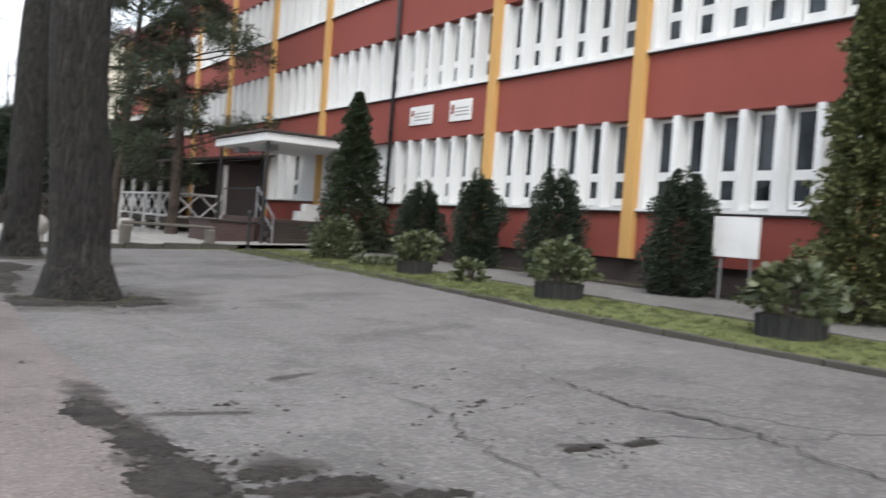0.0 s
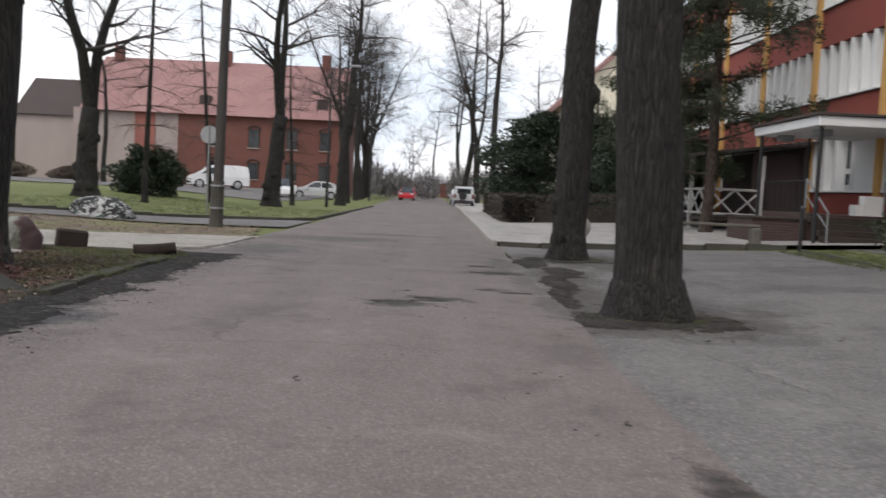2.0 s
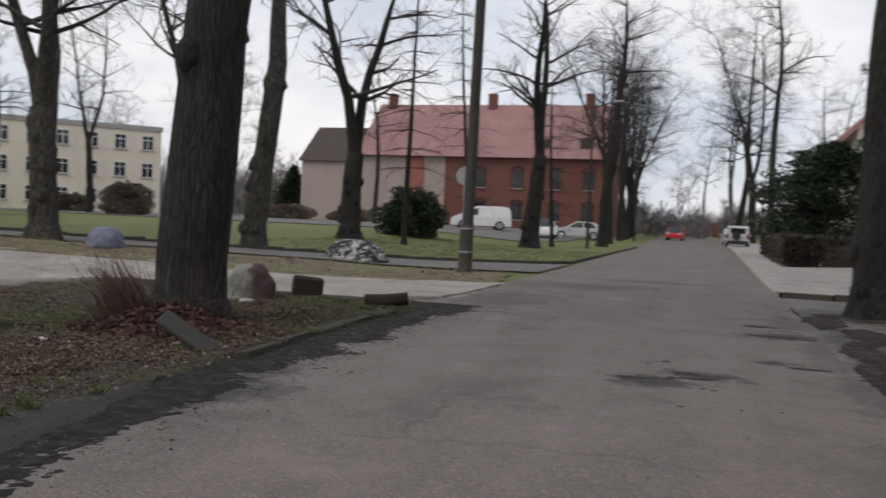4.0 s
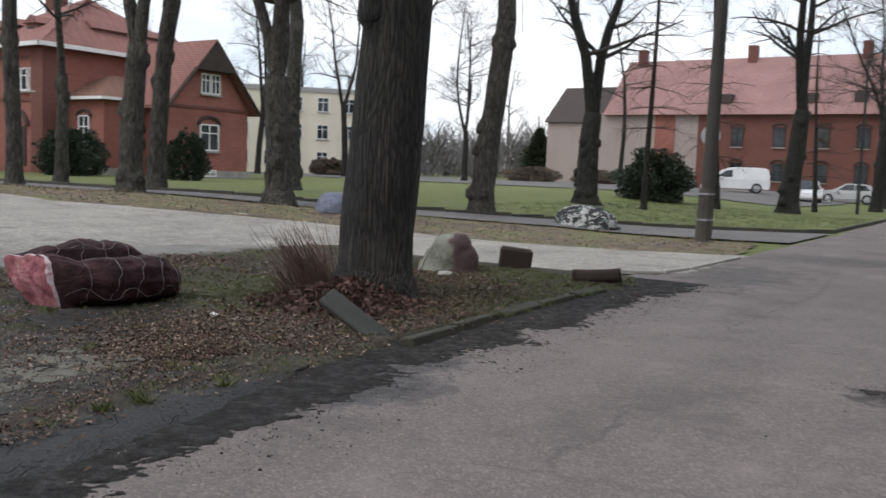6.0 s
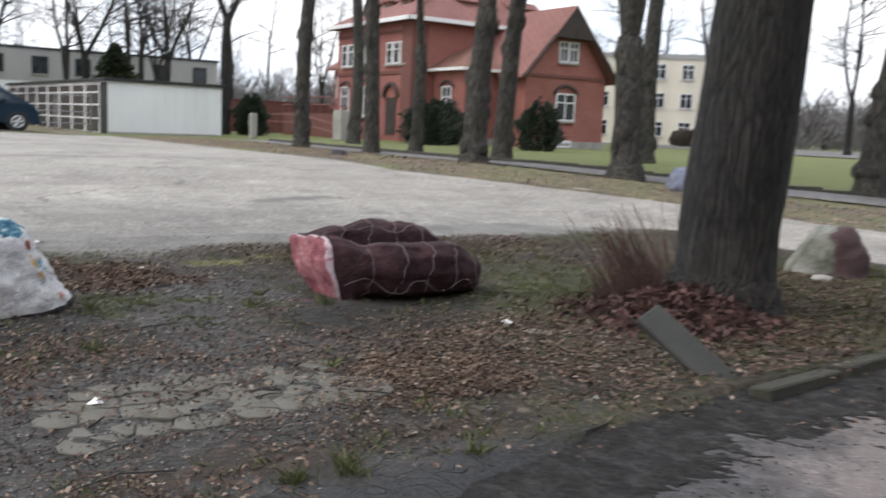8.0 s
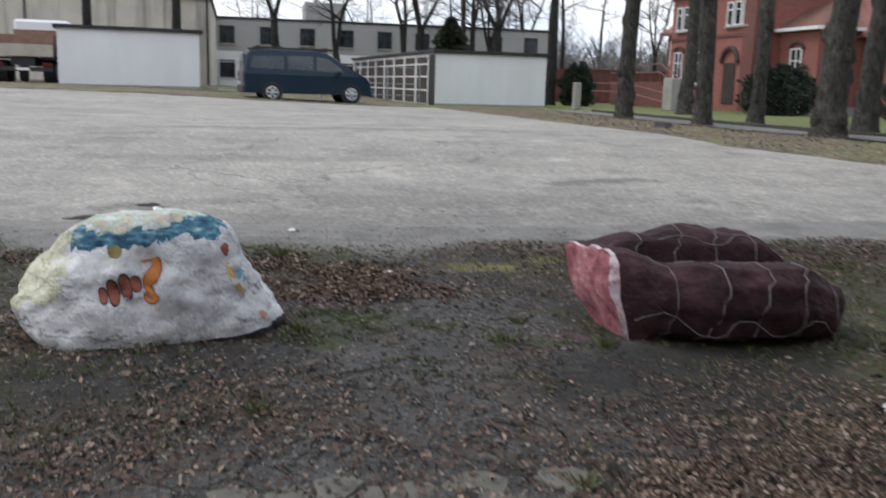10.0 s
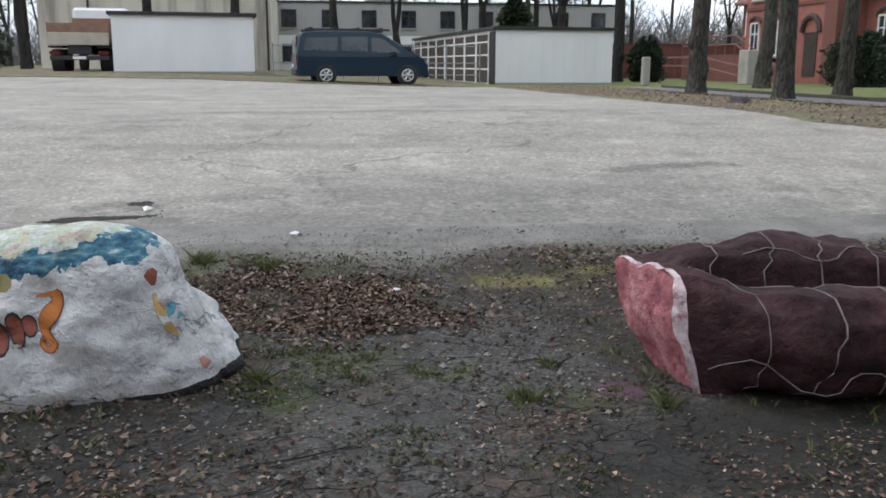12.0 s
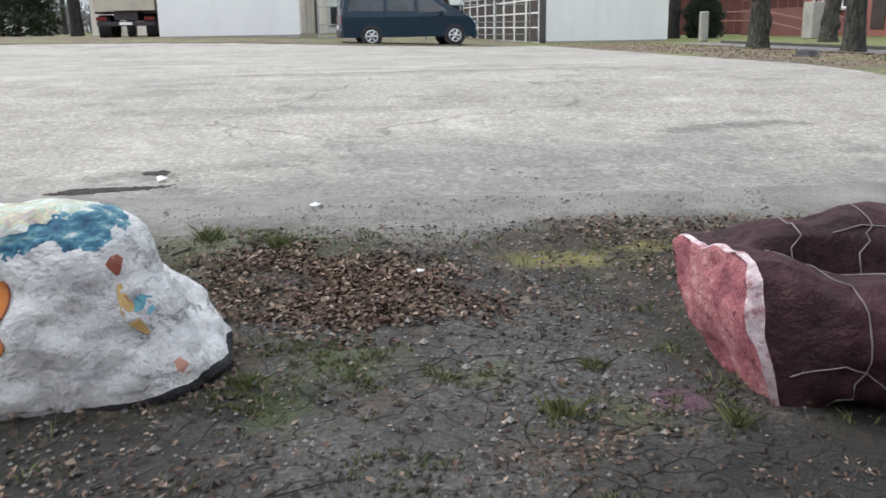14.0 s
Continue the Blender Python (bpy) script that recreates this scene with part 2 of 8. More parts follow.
def verge_material(name, moss=0.5, bare=False, gain=1.0):
    """Trodden soil with rotten leaves and moss."""
    m = Mat(name, 0.95)
    v = m.place(world_space=True)
    big, mid, fine = m.noise(0.5, 5, 0.65, v), m.noise(2.6, 6, 0.7, v), m.noise(45, 4, 0.7, v)
    leafc = m.voronoi(17, vec=v, out="Color")
    lx = m.axis(leafc, "X")
    soil = m.ramp(mid, (0.3, (0.018, 0.015, 0.012)), (0.55, (0.036, 0.03, 0.024)), (0.75, (0.068, 0.058, 0.047)))
    leaf = m.ramp(lx, (0.0, (0.024, 0.015, 0.011)), (0.5, (0.052, 0.033, 0.023)), (0.85, (0.1, 0.068, 0.046)), (1.0, (0.22, 0.165, 0.12)))
    green = m.ramp(fine, (0.3, (0.025, 0.034, 0.01)), (0.6, (0.066, 0.08, 0.024)), (0.8, (0.115, 0.12, 0.048)))
    base = m.mix(m.ramp(mid, (0.4, 0.0), (0.6, 0.75)), soil, leaf)
    base = m.mix(m.ramp(big, (0.5 - 0.12 * moss, 0.0), (0.66, 0.85 * moss)), base, green)
    base = m.mix(m.ramp(fine, (0.38, 0.55), (0.52, 0.0)), base, (0.025, 0.021, 0.017))
    if gain != 1.0:
        base = m.mix(1.0, base, gain, "MULTIPLY")
    h = m.math("ADD", m.math("MULTIPLY", lx, 0.6), fine)
    if bare:
        d = m.spots(v, [(-6.2, 10.4, 2.4, 1.15, 0), (-4.2, 9.3, 1.1, 1.7, 0), (-2.3, 8.8, 1.0, 4.0, 0)], 1.1)
        wv = m.n.new("ShaderNodeVectorMath")
        wv.operation = "ADD"
        nz = m.n.new("ShaderNodeTexNoise")
        nz.inputs["Scale"].default_value = 2.5
        m.l.new(v, nz.inputs["Vector"])
        m.l.new(v, wv.inputs[0])
        sc = m.n.new("ShaderNodeVectorMath")
        sc.operation = "SCALE"
        sc.inputs["Scale"].default_value = 0.5
        m.l.new(nz.outputs["Color"], sc.inputs[0])
        m.l.new(sc.outputs["Vector"], wv.inputs[1])
        edge = m.voronoi(5.5, "DISTANCE_TO_EDGE", wv.outputs["Vector"])
        tar = m.ramp(fine, (0.3, (0.026, 0.025, 0.024)), (0.5, (0.066, 0.064, 0.061)), (0.72, (0.16, 0.155, 0.148)))
        small = m.voronoi(13, "DISTANCE_TO_EDGE", wv.outputs["Vector"])
        tar = m.mix(m.math("MULTIPLY", m.ramp(small, (0.0, 0.9), (0.02, 0.6), (0.06, 0.0)), m.ramp(m.noise(1.9, 4, 0.6, v), (0.5, 0.0), (0.62, 0.8))), tar, (0.014, 0.012, 0.01))
        tar = m.mix(m.ramp(m.noise(1.7, 6, 0.72, v, 0.6), (0.4, 0.75), (0.55, 0.0)), tar, (0.034, 0.031, 0.027))
        tar = m.mix(m.math("MULTIPLY", m.ramp(edge, (0.0, 1.0), (0.012, 0.9), (0.032, 0.0)), m.ramp(m.noise(1.6, 5, 0.65, v), (0.42, 0.0), (0.55, 1.0))), tar, (0.01, 0.009, 0.008))
        h = m.math("ADD", h, m.math("MULTIPLY", m.ramp(edge, (0.0, 0.0), (0.03, 1.0)), m.ramp(d, (0.7, 0.9), (0.95, 0.0))))
        tar = m.mix(m.ramp(mid, (0.52, 0.0), (0.68, 0.7)), tar, leaf)
        base = m.mix(m.ramp(d, (0.75, 1.0), (1.05, 0.0)), base, tar)
        # dark mud before the rocks, with their contact shade painted into it
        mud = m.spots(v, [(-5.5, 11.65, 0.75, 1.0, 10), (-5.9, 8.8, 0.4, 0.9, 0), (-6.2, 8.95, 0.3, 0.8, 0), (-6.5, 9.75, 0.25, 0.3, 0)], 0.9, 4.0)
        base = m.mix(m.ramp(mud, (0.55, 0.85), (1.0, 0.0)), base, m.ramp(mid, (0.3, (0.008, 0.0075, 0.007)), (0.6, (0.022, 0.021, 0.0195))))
        out = m.math("ADD", m.axis(v, "X"), m.math("MULTIPLY", m.math("SUBTRACT", m.noise(0.9, 7, 0.72, v), 0.5), 2.2))
        lotty = m.ramp(m.noise(2.2, 6, 0.7, v), (0.3, (0.14, 0.133, 0.123)), (0.5, (0.26, 0.248, 0.232)), (0.7, (0.38, 0.364, 0.34)))
        lotty = m.mix(0.5, lotty, m.ramp(fine, (0.3, (0.07, 0.067, 0.062)), (0.7, (0.3, 0.288, 0.268))))
        base = m.mix(m.ramp(m.math("MULTIPLY", m.math("ADD", out, 8.2), -1.0), (0.35, 0.0), (0.95, 1.0)), base, lotty)
        wet = m.spots(v, [(-2.5, 9.5, 0.45, 3.0, 5)], 0.8)
        base = m.mix(m.ramp(wet, (0.6, 0.9), (1.0, 0.0)), base, m.ramp(fine, (0.3, (0.02, 0.021, 0.023)), (0.7, (0.06, 0.06, 0.062))))
        mossy = m.spots(v, [(-6.85, 10.0, 0.35, 0.3, 30), (-6.6, 10.6, 0.25, 0.2, 0), (-6.2, 11.0, 0.2, 0.15, 0), (-8.7, 9.2, 0.3, 0.5, 0), (-5.9, 13.6, 1.0, 0.6, 0), (-6.4, 9.8, 0.2, 0.15, 0)], 1.9, 6.0)
        base = m.mix(m.ramp(mossy, (0.3, 0.55), (1.0, 0.0)), base, m.ramp(fine, (0.3, (0.03, 0.045, 0.012)), (0.7, (0.12, 0.14, 0.05))))
        gold = m.spots(v, [(-8.12, 11.2, 0.22, 0.4, 0), (-8.3, 11.75, 0.15, 0.25, 0)], 0.9, 7.0)
        base = m.mix(m.ramp(gold, (0.4, 0.75), (1.0, 0.0)), base, m.ramp(fine, (0.3, (0.1, 0.095, 0.02)), (0.7, (0.26, 0.24, 0.07))))
        rose = m.spots(v, [(-6.28, 11.22, 0.13, 0.14, 0)], 1.0, 9.0)
        base = m.mix(m.ramp(rose, (0.4, 0.6), (1.0, 0.0)), base, (0.17, 0.07, 0.12))
    m.color(base).bump(h, 0.9, 0.03)
    return m.m


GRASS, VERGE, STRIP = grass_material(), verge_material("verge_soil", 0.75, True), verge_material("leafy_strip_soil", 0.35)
TANSTRIP = verge_material("dry_leafy_soil", 0.75, gain=3.4)


def bark_material(name, dark, lite, moss=(0.08, 0.085, 0.045), scale=1.0):
    """Upright ridges and deep fissures, lichen patches, a damp foot."""
    m = Mat(name, 0.95)
    v = m.place((9 * scale, 9 * scale, 1.3 * scale))
    ridges = m.noise(2.6, 7, 0.72, v, 0.9)
    cleft = m.voronoi(1.9, "DISTANCE_TO_EDGE", m.place((11 * scale, 11 * scale, 1.1 * scale)))
    big, fine = m.noise(0.9, 4, 0.6), m.noise(40, 3)
    base = m.ramp(ridges, (0.34, tuple(c * 0.4 for c in dark)), (0.48, dark), (0.64, lite))
    base = m.mix(m.ramp(big, (0.46, 0.0), (0.66, 0.65)), base, m.ramp(ridges, (0.32, tuple(c * 0.3 for c in moss)), (0.62, moss)))
    base = m.mix(0.25, base, m.ramp(fine, (0.3, tuple(c * 0.5 for c in dark)), (0.7, lite)))
    base = m.mix(m.ramp(m.noise(3.2, 6, 0.7), (0.56, 0.0), (0.7, 0.45)), base, tuple(c * 1.3 for c in lite))
    base = m.mix(m.ramp(m.noise(2.3, 6, 0.7, m.place((1, 1, 0.6))), (0.36, 0.7), (0.48, 0.0)), base, tuple(c * 0.4 for c in dark))
    base = m.mix(m.ramp(cleft, (0.0, 0.9), (0.12, 0.0)), base, tuple(c * 0.22 for c in dark))
    h = m.math("ADD", ridges, m.math("MULTIPLY", m.ramp(cleft, (0.0, 0.0), (0.25, 1.0)), 0.7))
    m.color(base).bump(h, 1.0, 0.06)
    return m.m


BARK = bark_material("lime_bark", (0.022, 0.02, 0.0185), (0.074, 0.067, 0.059), (0.045, 0.047, 0.03))
ROWBARK = bark_material("lichened_bark", (0.058, 0.053, 0.046), (0.18, 0.166, 0.143), (0.13, 0.128, 0.09))
TWIG = plain("twig_bark", (0.036, 0.031, 0.028), 0.9, var=0.3, bump=0)
PINEBARK = bark_material("pine_bark", (0.09, 0.065, 0.05), (0.17, 0.125, 0.095), (0.1, 0.08, 0.06))


def leaf_material(name, dark, lite, rough=0.6):
    m = Mat(name, rough)
    m.color(m.mix(0.3, m.ramp(m.island(), (0.0, dark), (0.6, tuple((a + b) / 2 for a, b in zip(dark, lite))), (1.0, lite)), m.ramp(m.noise(2.0, 3), (0.3, dark), (0.7, lite))))
    return m.m


NEEDLE = leaf_material("conifer_green", (0.016, 0.026, 0.014), (0.05, 0.068, 0.03))
YEW = leaf_material("yew_green", (0.012, 0.022, 0.014), (0.038, 0.056, 0.03))
THUJA = leaf_material("thuja_green", (0.03, 0.044, 0.016), (0.15, 0.16, 0.058))
RHODO = leaf_material("rhododendron_green", (0.025, 0.038, 0.016), (0.15, 0.17, 0.085), 0.45)
HEDGE = leaf_material("hedge_twigs", (0.025, 0.022, 0.02), (0.075, 0.062, 0.05), 0.8)
THICKET = leaf_material("bare_thicket", (0.09, 0.072, 0.055), (0.2, 0.165, 0.125), 0.9)
BLADE = leaf_material("grass_blade", (0.04, 0.054, 0.016), (0.14, 0.155, 0.055))


def litter_material(name, gain=1.0):
    """Dead leaves of many ages: nearly black, red-brown, tan, bleached."""
    m = Mat(name, 0.85)
    tone = m.ramp(m.island(), *((p, tuple(gain * k for k in c)) for p, c in ((0.0, (0.016, 0.011, 0.009)), (0.3, (0.05, 0.026, 0.018)), (0.52, (0.105, 0.055, 0.036)), (0.72, (0.13, 0.095, 0.07)), (0.88, (0.24, 0.17, 0.12)), (1.0, (0.44, 0.35, 0.28)))))
    m.color(m.mix(0.35, tone, m.ramp(m.noise(1.6, 5, 0.7), (0.35, (0.02, 0.014, 0.011)), (0.7, (0.16, 0.1, 0.07)))))
    return m.m


DRYLEAF = litter_material("dry_leaf")
REDTWIG = leaf_material("red_shoots", (0.045, 0.024, 0.022), (0.12, 0.07, 0.055), 0.8)


def render_material(name, c):
    """Painted render with broad weathering and faint trowel relief."""
    m = Mat(name, 0.85)
    v = m.place((1, 1, 0.35))
    big, fine = m.noise(0.5, 6, 0.65, v), m.noise(50, 3)
    m.color(m.mix(0.3, m.ramp(big, (0.3, tuple(x * 0.86 for x in c)), (0.7, tuple(min(1, x * 1.06) for x in c))), m.ramp(fine, (0.3, tuple(x * 0.8 for x in c)), (0.7, tuple(min(1, x * 1.1) for x in c)))))
    m.bump(fine, 0.15, 0.01)
    return m.m


SCHOOLRED = render_material("red_render", (0.27, 0.065, 0.05))
SCHOOLWHITE = render_material("white_render", (0.78, 0.79, 0.79))
YELLOW = render_material("yellow_render", (0.6, 0.35, 0.12))
PLINTH = render_material("dark_plinth", (0.06, 0.045, 0.042))
CREAM = render_material("cream_render", (0.74, 0.68, 0.565))
GREYWALL = render_material("grey_render", (0.36, 0.35, 0.34))
PLASTER = render_material("stained_plaster", (0.36, 0.3, 0.283))
LIGHTWALL = render_material("light_render", (0.78, 0.785, 0.79))


def brick_material(name, a, b, mortar, sx=0.25, sz=0.075):
    m = Mat(name, 0.85)
    g = m.n.new("ShaderNodeNewGeometry")
    p, nn = g.outputs["Position"], g.outputs["Normal"]
    run = m.n.new("ShaderNodeMix")
    run.data_type = "FLOAT"
    side = m.math("GREATER_THAN", m.math("ABSOLUTE", m.axis(nn, "X")), 0.6)
    m.l.new(side, run.inputs["Factor"])
    m.l.new(m.axis(p, "X"), run.inputs["A"])
    m.l.new(m.axis(p, "Y"), run.inputs["B"])
    c = m.n.new("ShaderNodeCombineXYZ")
    m.l.new(run.outputs["Result"], c.inputs["X"])
    m.l.new(m.axis(p, "Z"), c.inputs["Y"])
    br = m.n.new("ShaderNodeTexBrick")
    br.inputs["Scale"].default_value = 1.0
    br.inputs["Brick Width"].default_value, br.inputs["Row Height"].default_value = sx, sz
    br.inputs["Mortar Size"].default_value = 0.006
    br.inputs["Color1"].default_value, br.inputs["Color2"].default_value, br.inputs["Mortar"].default_value = (*a, 1), (*b, 1), (*mortar, 1)
    m.l.new(c.outputs["Vector"], br.inputs["Vector"])
    big = m.noise(0.35, 6, 0.65, p)
    m.color(m.mix(m.ramp(big, (0.35, 0.55), (0.65, 0.0)), br.outputs["Color"], tuple(x * 0.55 for x in a)))
    m.bump(br.outputs["Fac"], -0.4, 0.01)
    return m.m


VILLABRICK = brick_material("villa_brick", (0.33, 0.112, 0.088), (0.26, 0.088, 0.071), (0.32, 0.19, 0.16))
OLDBRICK = brick_material("old_brick", (0.19, 0.062, 0.047), (0.14, 0.05, 0.042), (0.15, 0.11, 0.095))
DARKBRICK = brick_material("dark_brick", (0.075, 0.04, 0.035), (0.06, 0.034, 0.03), (0.1, 0.09, 0.085))


def tile_material(name, c, pitch=0.33):
    m = Mat(name, 0.8)
    v = m.place(world_space=True)
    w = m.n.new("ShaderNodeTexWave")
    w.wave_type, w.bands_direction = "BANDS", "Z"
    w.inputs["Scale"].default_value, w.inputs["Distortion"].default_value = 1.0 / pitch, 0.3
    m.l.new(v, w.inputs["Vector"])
    w2 = m.n.new("ShaderNodeTexWave")
    w2.wave_type, w2.bands_direction = "BANDS", "DIAGONAL"
    w2.inputs["Scale"].default_value = 1.1
    m.l.new(v, w2.inputs["Vector"])
    big, fine = m.noise(0.4, 5, 0.65, v), m.noise(5, 4, 0.7, v)
    base = m.ramp(big, (0.3, tuple(x * 0.7 for x in c)), (0.7, tuple(min(1, x * 1.15) for x in c)))
    base = m.mix(0.35, base, m.ramp(fine, (0.3, tuple(x * 0.55 for x in c)), (0.7, tuple(min(1, x * 1.3) for x in c))))
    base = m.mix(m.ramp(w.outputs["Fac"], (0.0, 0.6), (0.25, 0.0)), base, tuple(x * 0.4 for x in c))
    m.color(base).bump(m.math("ADD", w.outputs["Fac"], w2.outputs["Fac"]), 0.7, 0.05)
    return m.m


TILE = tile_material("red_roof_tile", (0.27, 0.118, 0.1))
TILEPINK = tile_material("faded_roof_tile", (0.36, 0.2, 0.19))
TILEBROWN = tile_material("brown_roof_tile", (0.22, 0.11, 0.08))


def glass_material(name, tint=(0.02, 0.025, 0.03)):
    m = Mat(name, 0.06)
    m.color(m.ramp(m.noise(1.2, 3), (0.35, tuple(t * 0.5 for t in tint)), (0.65, tuple(t * 2.2 for t in tint))))
    m.b.inputs["Specular IOR Level"].default_value = 0.4
    m.bump(m.noise(1.5, 2), 0.03, 0.02)
    return m.m


GLASS = glass_material("window_glass")
CARGLASS = glass_material("car_glass", (0.015, 0.018, 0.02))
CARGLASS.node_tree.nodes["Principled BSDF"].inputs["Specular IOR Level"].default_value = 0.9
WHITEFRAME = plain("white_frame", (0.78, 0.78, 0.77), 0.5, var=0.12)
DARKMETAL = plain("dark_metal", (0.03, 0.03, 0.032), 0.55, 0.3, var=0.4)
GREYMETAL = plain("galvanised_metal", (0.33, 0.34, 0.35), 0.45, 0.7, var=0.25)
PAINTWOOD = plain("grey_painted_wood", (0.55, 0.54, 0.53), 0.7, var=0.3)
DARKWOOD = plain("dark_weathered_wood", (0.045, 0.034, 0.029), 0.9, var=0.5, bump=0.4)
LOGWOOD = plain("rotten_log_wood", (0.03, 0.02, 0.016), 0.95, var=0.55, bump=0.7)
CONCRETE = plain("weathered_concrete", (0.33, 0.315, 0.29), 0.9, var=0.35, bump=0.4)
KERB = plain("old_kerb_concrete", (0.075, 0.07, 0.06), 0.95, var=0.5, bump=0.5)
MOSSKERB = plain("mossy_kerb", (0.043, 0.042, 0.03), 0.95, var=0.6, bump=0.6)
SLATE = plain("grey_slab_stone", (0.043, 0.044, 0.04), 0.85, var=0.35, bump=0.4)
HALL = Mat("stained_hall_wall", 0.9)
hv = HALL.place((1, 1, 0.08), world_space=True)
hbase = HALL.ramp(HALL.noise(0.3, 6, 0.65, HALL.place(world_space=True)), (0.3, (0.47, 0.43, 0.37)), (0.7, (0.66, 0.61, 0.53)))
hrun = HALL.ramp(HALL.noise(0.9, 5, 0.65, hv), (0.36, 0.55), (0.5, 0.0))
HALL.color(HALL.mix(hrun, hbase, (0.13, 0.118, 0.1))).bump(HALL.noise(30), 0.2, 0.02)
HALL = HALL.m

# ---- building helpers ----


def smooth(a, b, v):
    t = min(1.0, max(0.0, (v - a) / (b - a)))
    return t * t * (3 - 2 * t)


def ground_z(x, y):
    """Height of the land: level at the road, rising gently to both sides."""
    h = 0.045 * (min(x, 14.0) - 4) if x > 4 else 0.0
    return h + 0.62 * smooth(6, 19, -x) + 0.45 * smooth(25, 42, -x) * smooth(4, 16, 20 - y)


def mesh_object(name, bm, mat, parent=None, smooth_faces=False):
    me = bpy.data.meshes.new(name)
    bm.to_mesh(me)
    bm.free()
    return mesh_link(name, me, mat, parent, smooth_faces)


def mesh_link(name, me, mat, parent=None, smooth_faces=False):
    for one in mat if isinstance(mat, (list, tuple)) else (mat,):
        me.materials.append(one)
    if smooth_faces:
        me.polygons.foreach_set("use_smooth", [True] * len(me.polygons))
    ob = new(name, me)
    if parent is not None:
        ob.parent = parent
    return ob


def part(name, bm, mat, parent, label="", smooth_faces=False):
    ob = mesh_object(name, bm, mat, parent, smooth_faces)
    return tagged(ob, label) if label else ob


def raw(name, verts, faces, mat, parent=None, smooth_faces=False):
    me = bpy.data.meshes.new(name)
    me.from_pydata(verts, [], faces)
    me.update()
    return mesh_link(name, me, mat, parent, smooth_faces)


def thing(name, label, category, x, y, z=None, turn=0.0, group="", kind=""):
    ob = new(name)
    ob.empty_display_size = 0.2
    ob.matrix_basis = pose(x, y, ground_z(x, y) if z is None else z, 0, 0, turn)
    return tagged(ob, label, category, group, kind)


def box(bm, x0, x1, y0, y1, z0, z1, bevel=0.0):
    vs = [bm.verts.new(p) for p in ((x0, y0, z0), (x1, y0, z0), (x1, y1, z0), (x0, y1, z0), (x0, y0, z1), (x1, y0, z1), (x1, y1, z1), (x0, y1, z1))]
    fs = [bm.faces.new([vs[i] for i in f]) for f in ((3, 2, 1, 0), (4, 5, 6, 7), (0, 1, 5, 4), (1, 2, 6, 5), (2, 3, 7, 6), (3, 0, 4, 7))]
    if bevel:
        edges = {e for f in fs for e in f.edges}
        bmesh.ops.bevel(bm, geom=list(edges), offset=bevel, segments=1, affect="EDGES")
    return bm


def new_box(*a, bevel=0.0):
    return box(bmesh.new(), *a, bevel=bevel)


def rod(bm, p, q, r, r2=None, n=8):
    p, q = Vector(p), Vector(q)
    r2 = r if r2 is None else r2
    turn = (q - p).to_track_quat("Z", "Y").to_matrix()
    rings = []
    for c, rad in ((p, r), (q, r2)):
        rings.append([bm.verts.new(c + turn @ Vector((rad * math.cos(6.2832 * i / n), rad * math.sin(6.2832 * i / n), 0))) for i in range(n)])
    for i in range(n):
        bm.faces.new((rings[0][i], rings[0][(i + 1) % n], rings[1][(i + 1) % n], rings[1][i]))
    bm.faces.new(rings[0][::-1])
    bm.faces.new(rings[1])
    return bm


def prism(bm, profile, lo, hi, axis="y"):
    """A side profile (two coordinates) drawn out along the third axis."""
    def at(a, b, c):
        return {"y": (a, c, b), "x": (c, a, b), "z": (a, b, c)}[axis]
    A = [bm.verts.new(at(a, b, lo)) for a, b in profile]
    B = [bm.verts.new(at(a, b, hi)) for a, b in profile]
    n = len(profile)
    faces = [bm.faces.new(A), bm.faces.new(B[::-1])]
    for i in range(n):
        faces.append(bm.faces.new((A[i], B[i], B[(i + 1) % n], A[(i + 1) % n])))
    bmesh.ops.recalc_face_normals(bm, faces=bm.faces)
    return bm


def line_at(pts, s):
    """Point at share s along a polyline."""
    d = [0.0]
    for a, b in zip(pts, pts[1:]):
        d.append(d[-1] + math.dist(a, b))
    t = s * d[-1]
    for i in range(len(pts) - 1):
        if t <= d[i + 1] + 1e-9:
            f = (t - d[i]) / max(1e-9, d[i + 1] - d[i])
            return tuple(a + (b - a) * f for a, b in zip(pts[i], pts[i + 1]))
    return pts[-1]


def patch(name, left, right, n, m, dz, mat, label, rough_edge=0.0, relief=0.0, fall=0.0):
    """A ground surface lofted between two polylines, following the land. relief: uneven soil; fall: edges sink by that much."""
    verts, faces = [], []
    for i in range(n + 1):
        a, b = line_at(left, i / n), line_at(right, i / n)
        for j in range(m + 1):
            x, y = a[0] + (b[0] - a[0]) * j / m, a[1] + (b[1] - a[1]) * j / m
            edge = min(j, m - j, i, n - i)
            if rough_edge and edge == 0:
                x += rough_edge * noise.noise((x * 1.3, y * 1.3, 3.1)) + 0.4 * rough_edge * noise.noise((x * 5, y * 5, 1.1))
                y += rough_edge * noise.noise((x * 1.3, y * 1.3, 7.7))
            z = ground_z(x, y) + dz
            if relief:
                z += relief * (noise.noise((x * 0.9, y * 0.9, 0.3)) + 0.5 * noise.noise((x * 3.3, y * 3.3, 2.0)) + 0.25 * noise.noise((x * 9, y * 9, 5.0))) * min(1, edge / 2)
            if edge == 0:
                z -= fall
            verts.append((x, y, z))
    w = m + 1
    for i in range(n):
        for j in range(m):
            faces.append((i * w + j, i * w + j + 1, (i + 1) * w + j + 1, (i + 1) * w + j))
    ob = raw(name, verts, faces, mat, None, True)
    if ob.data.polygons[0].normal.z < 0:
        ob.data.flip_normals()
    return tagged(ob, label, "ground", kind="structure")


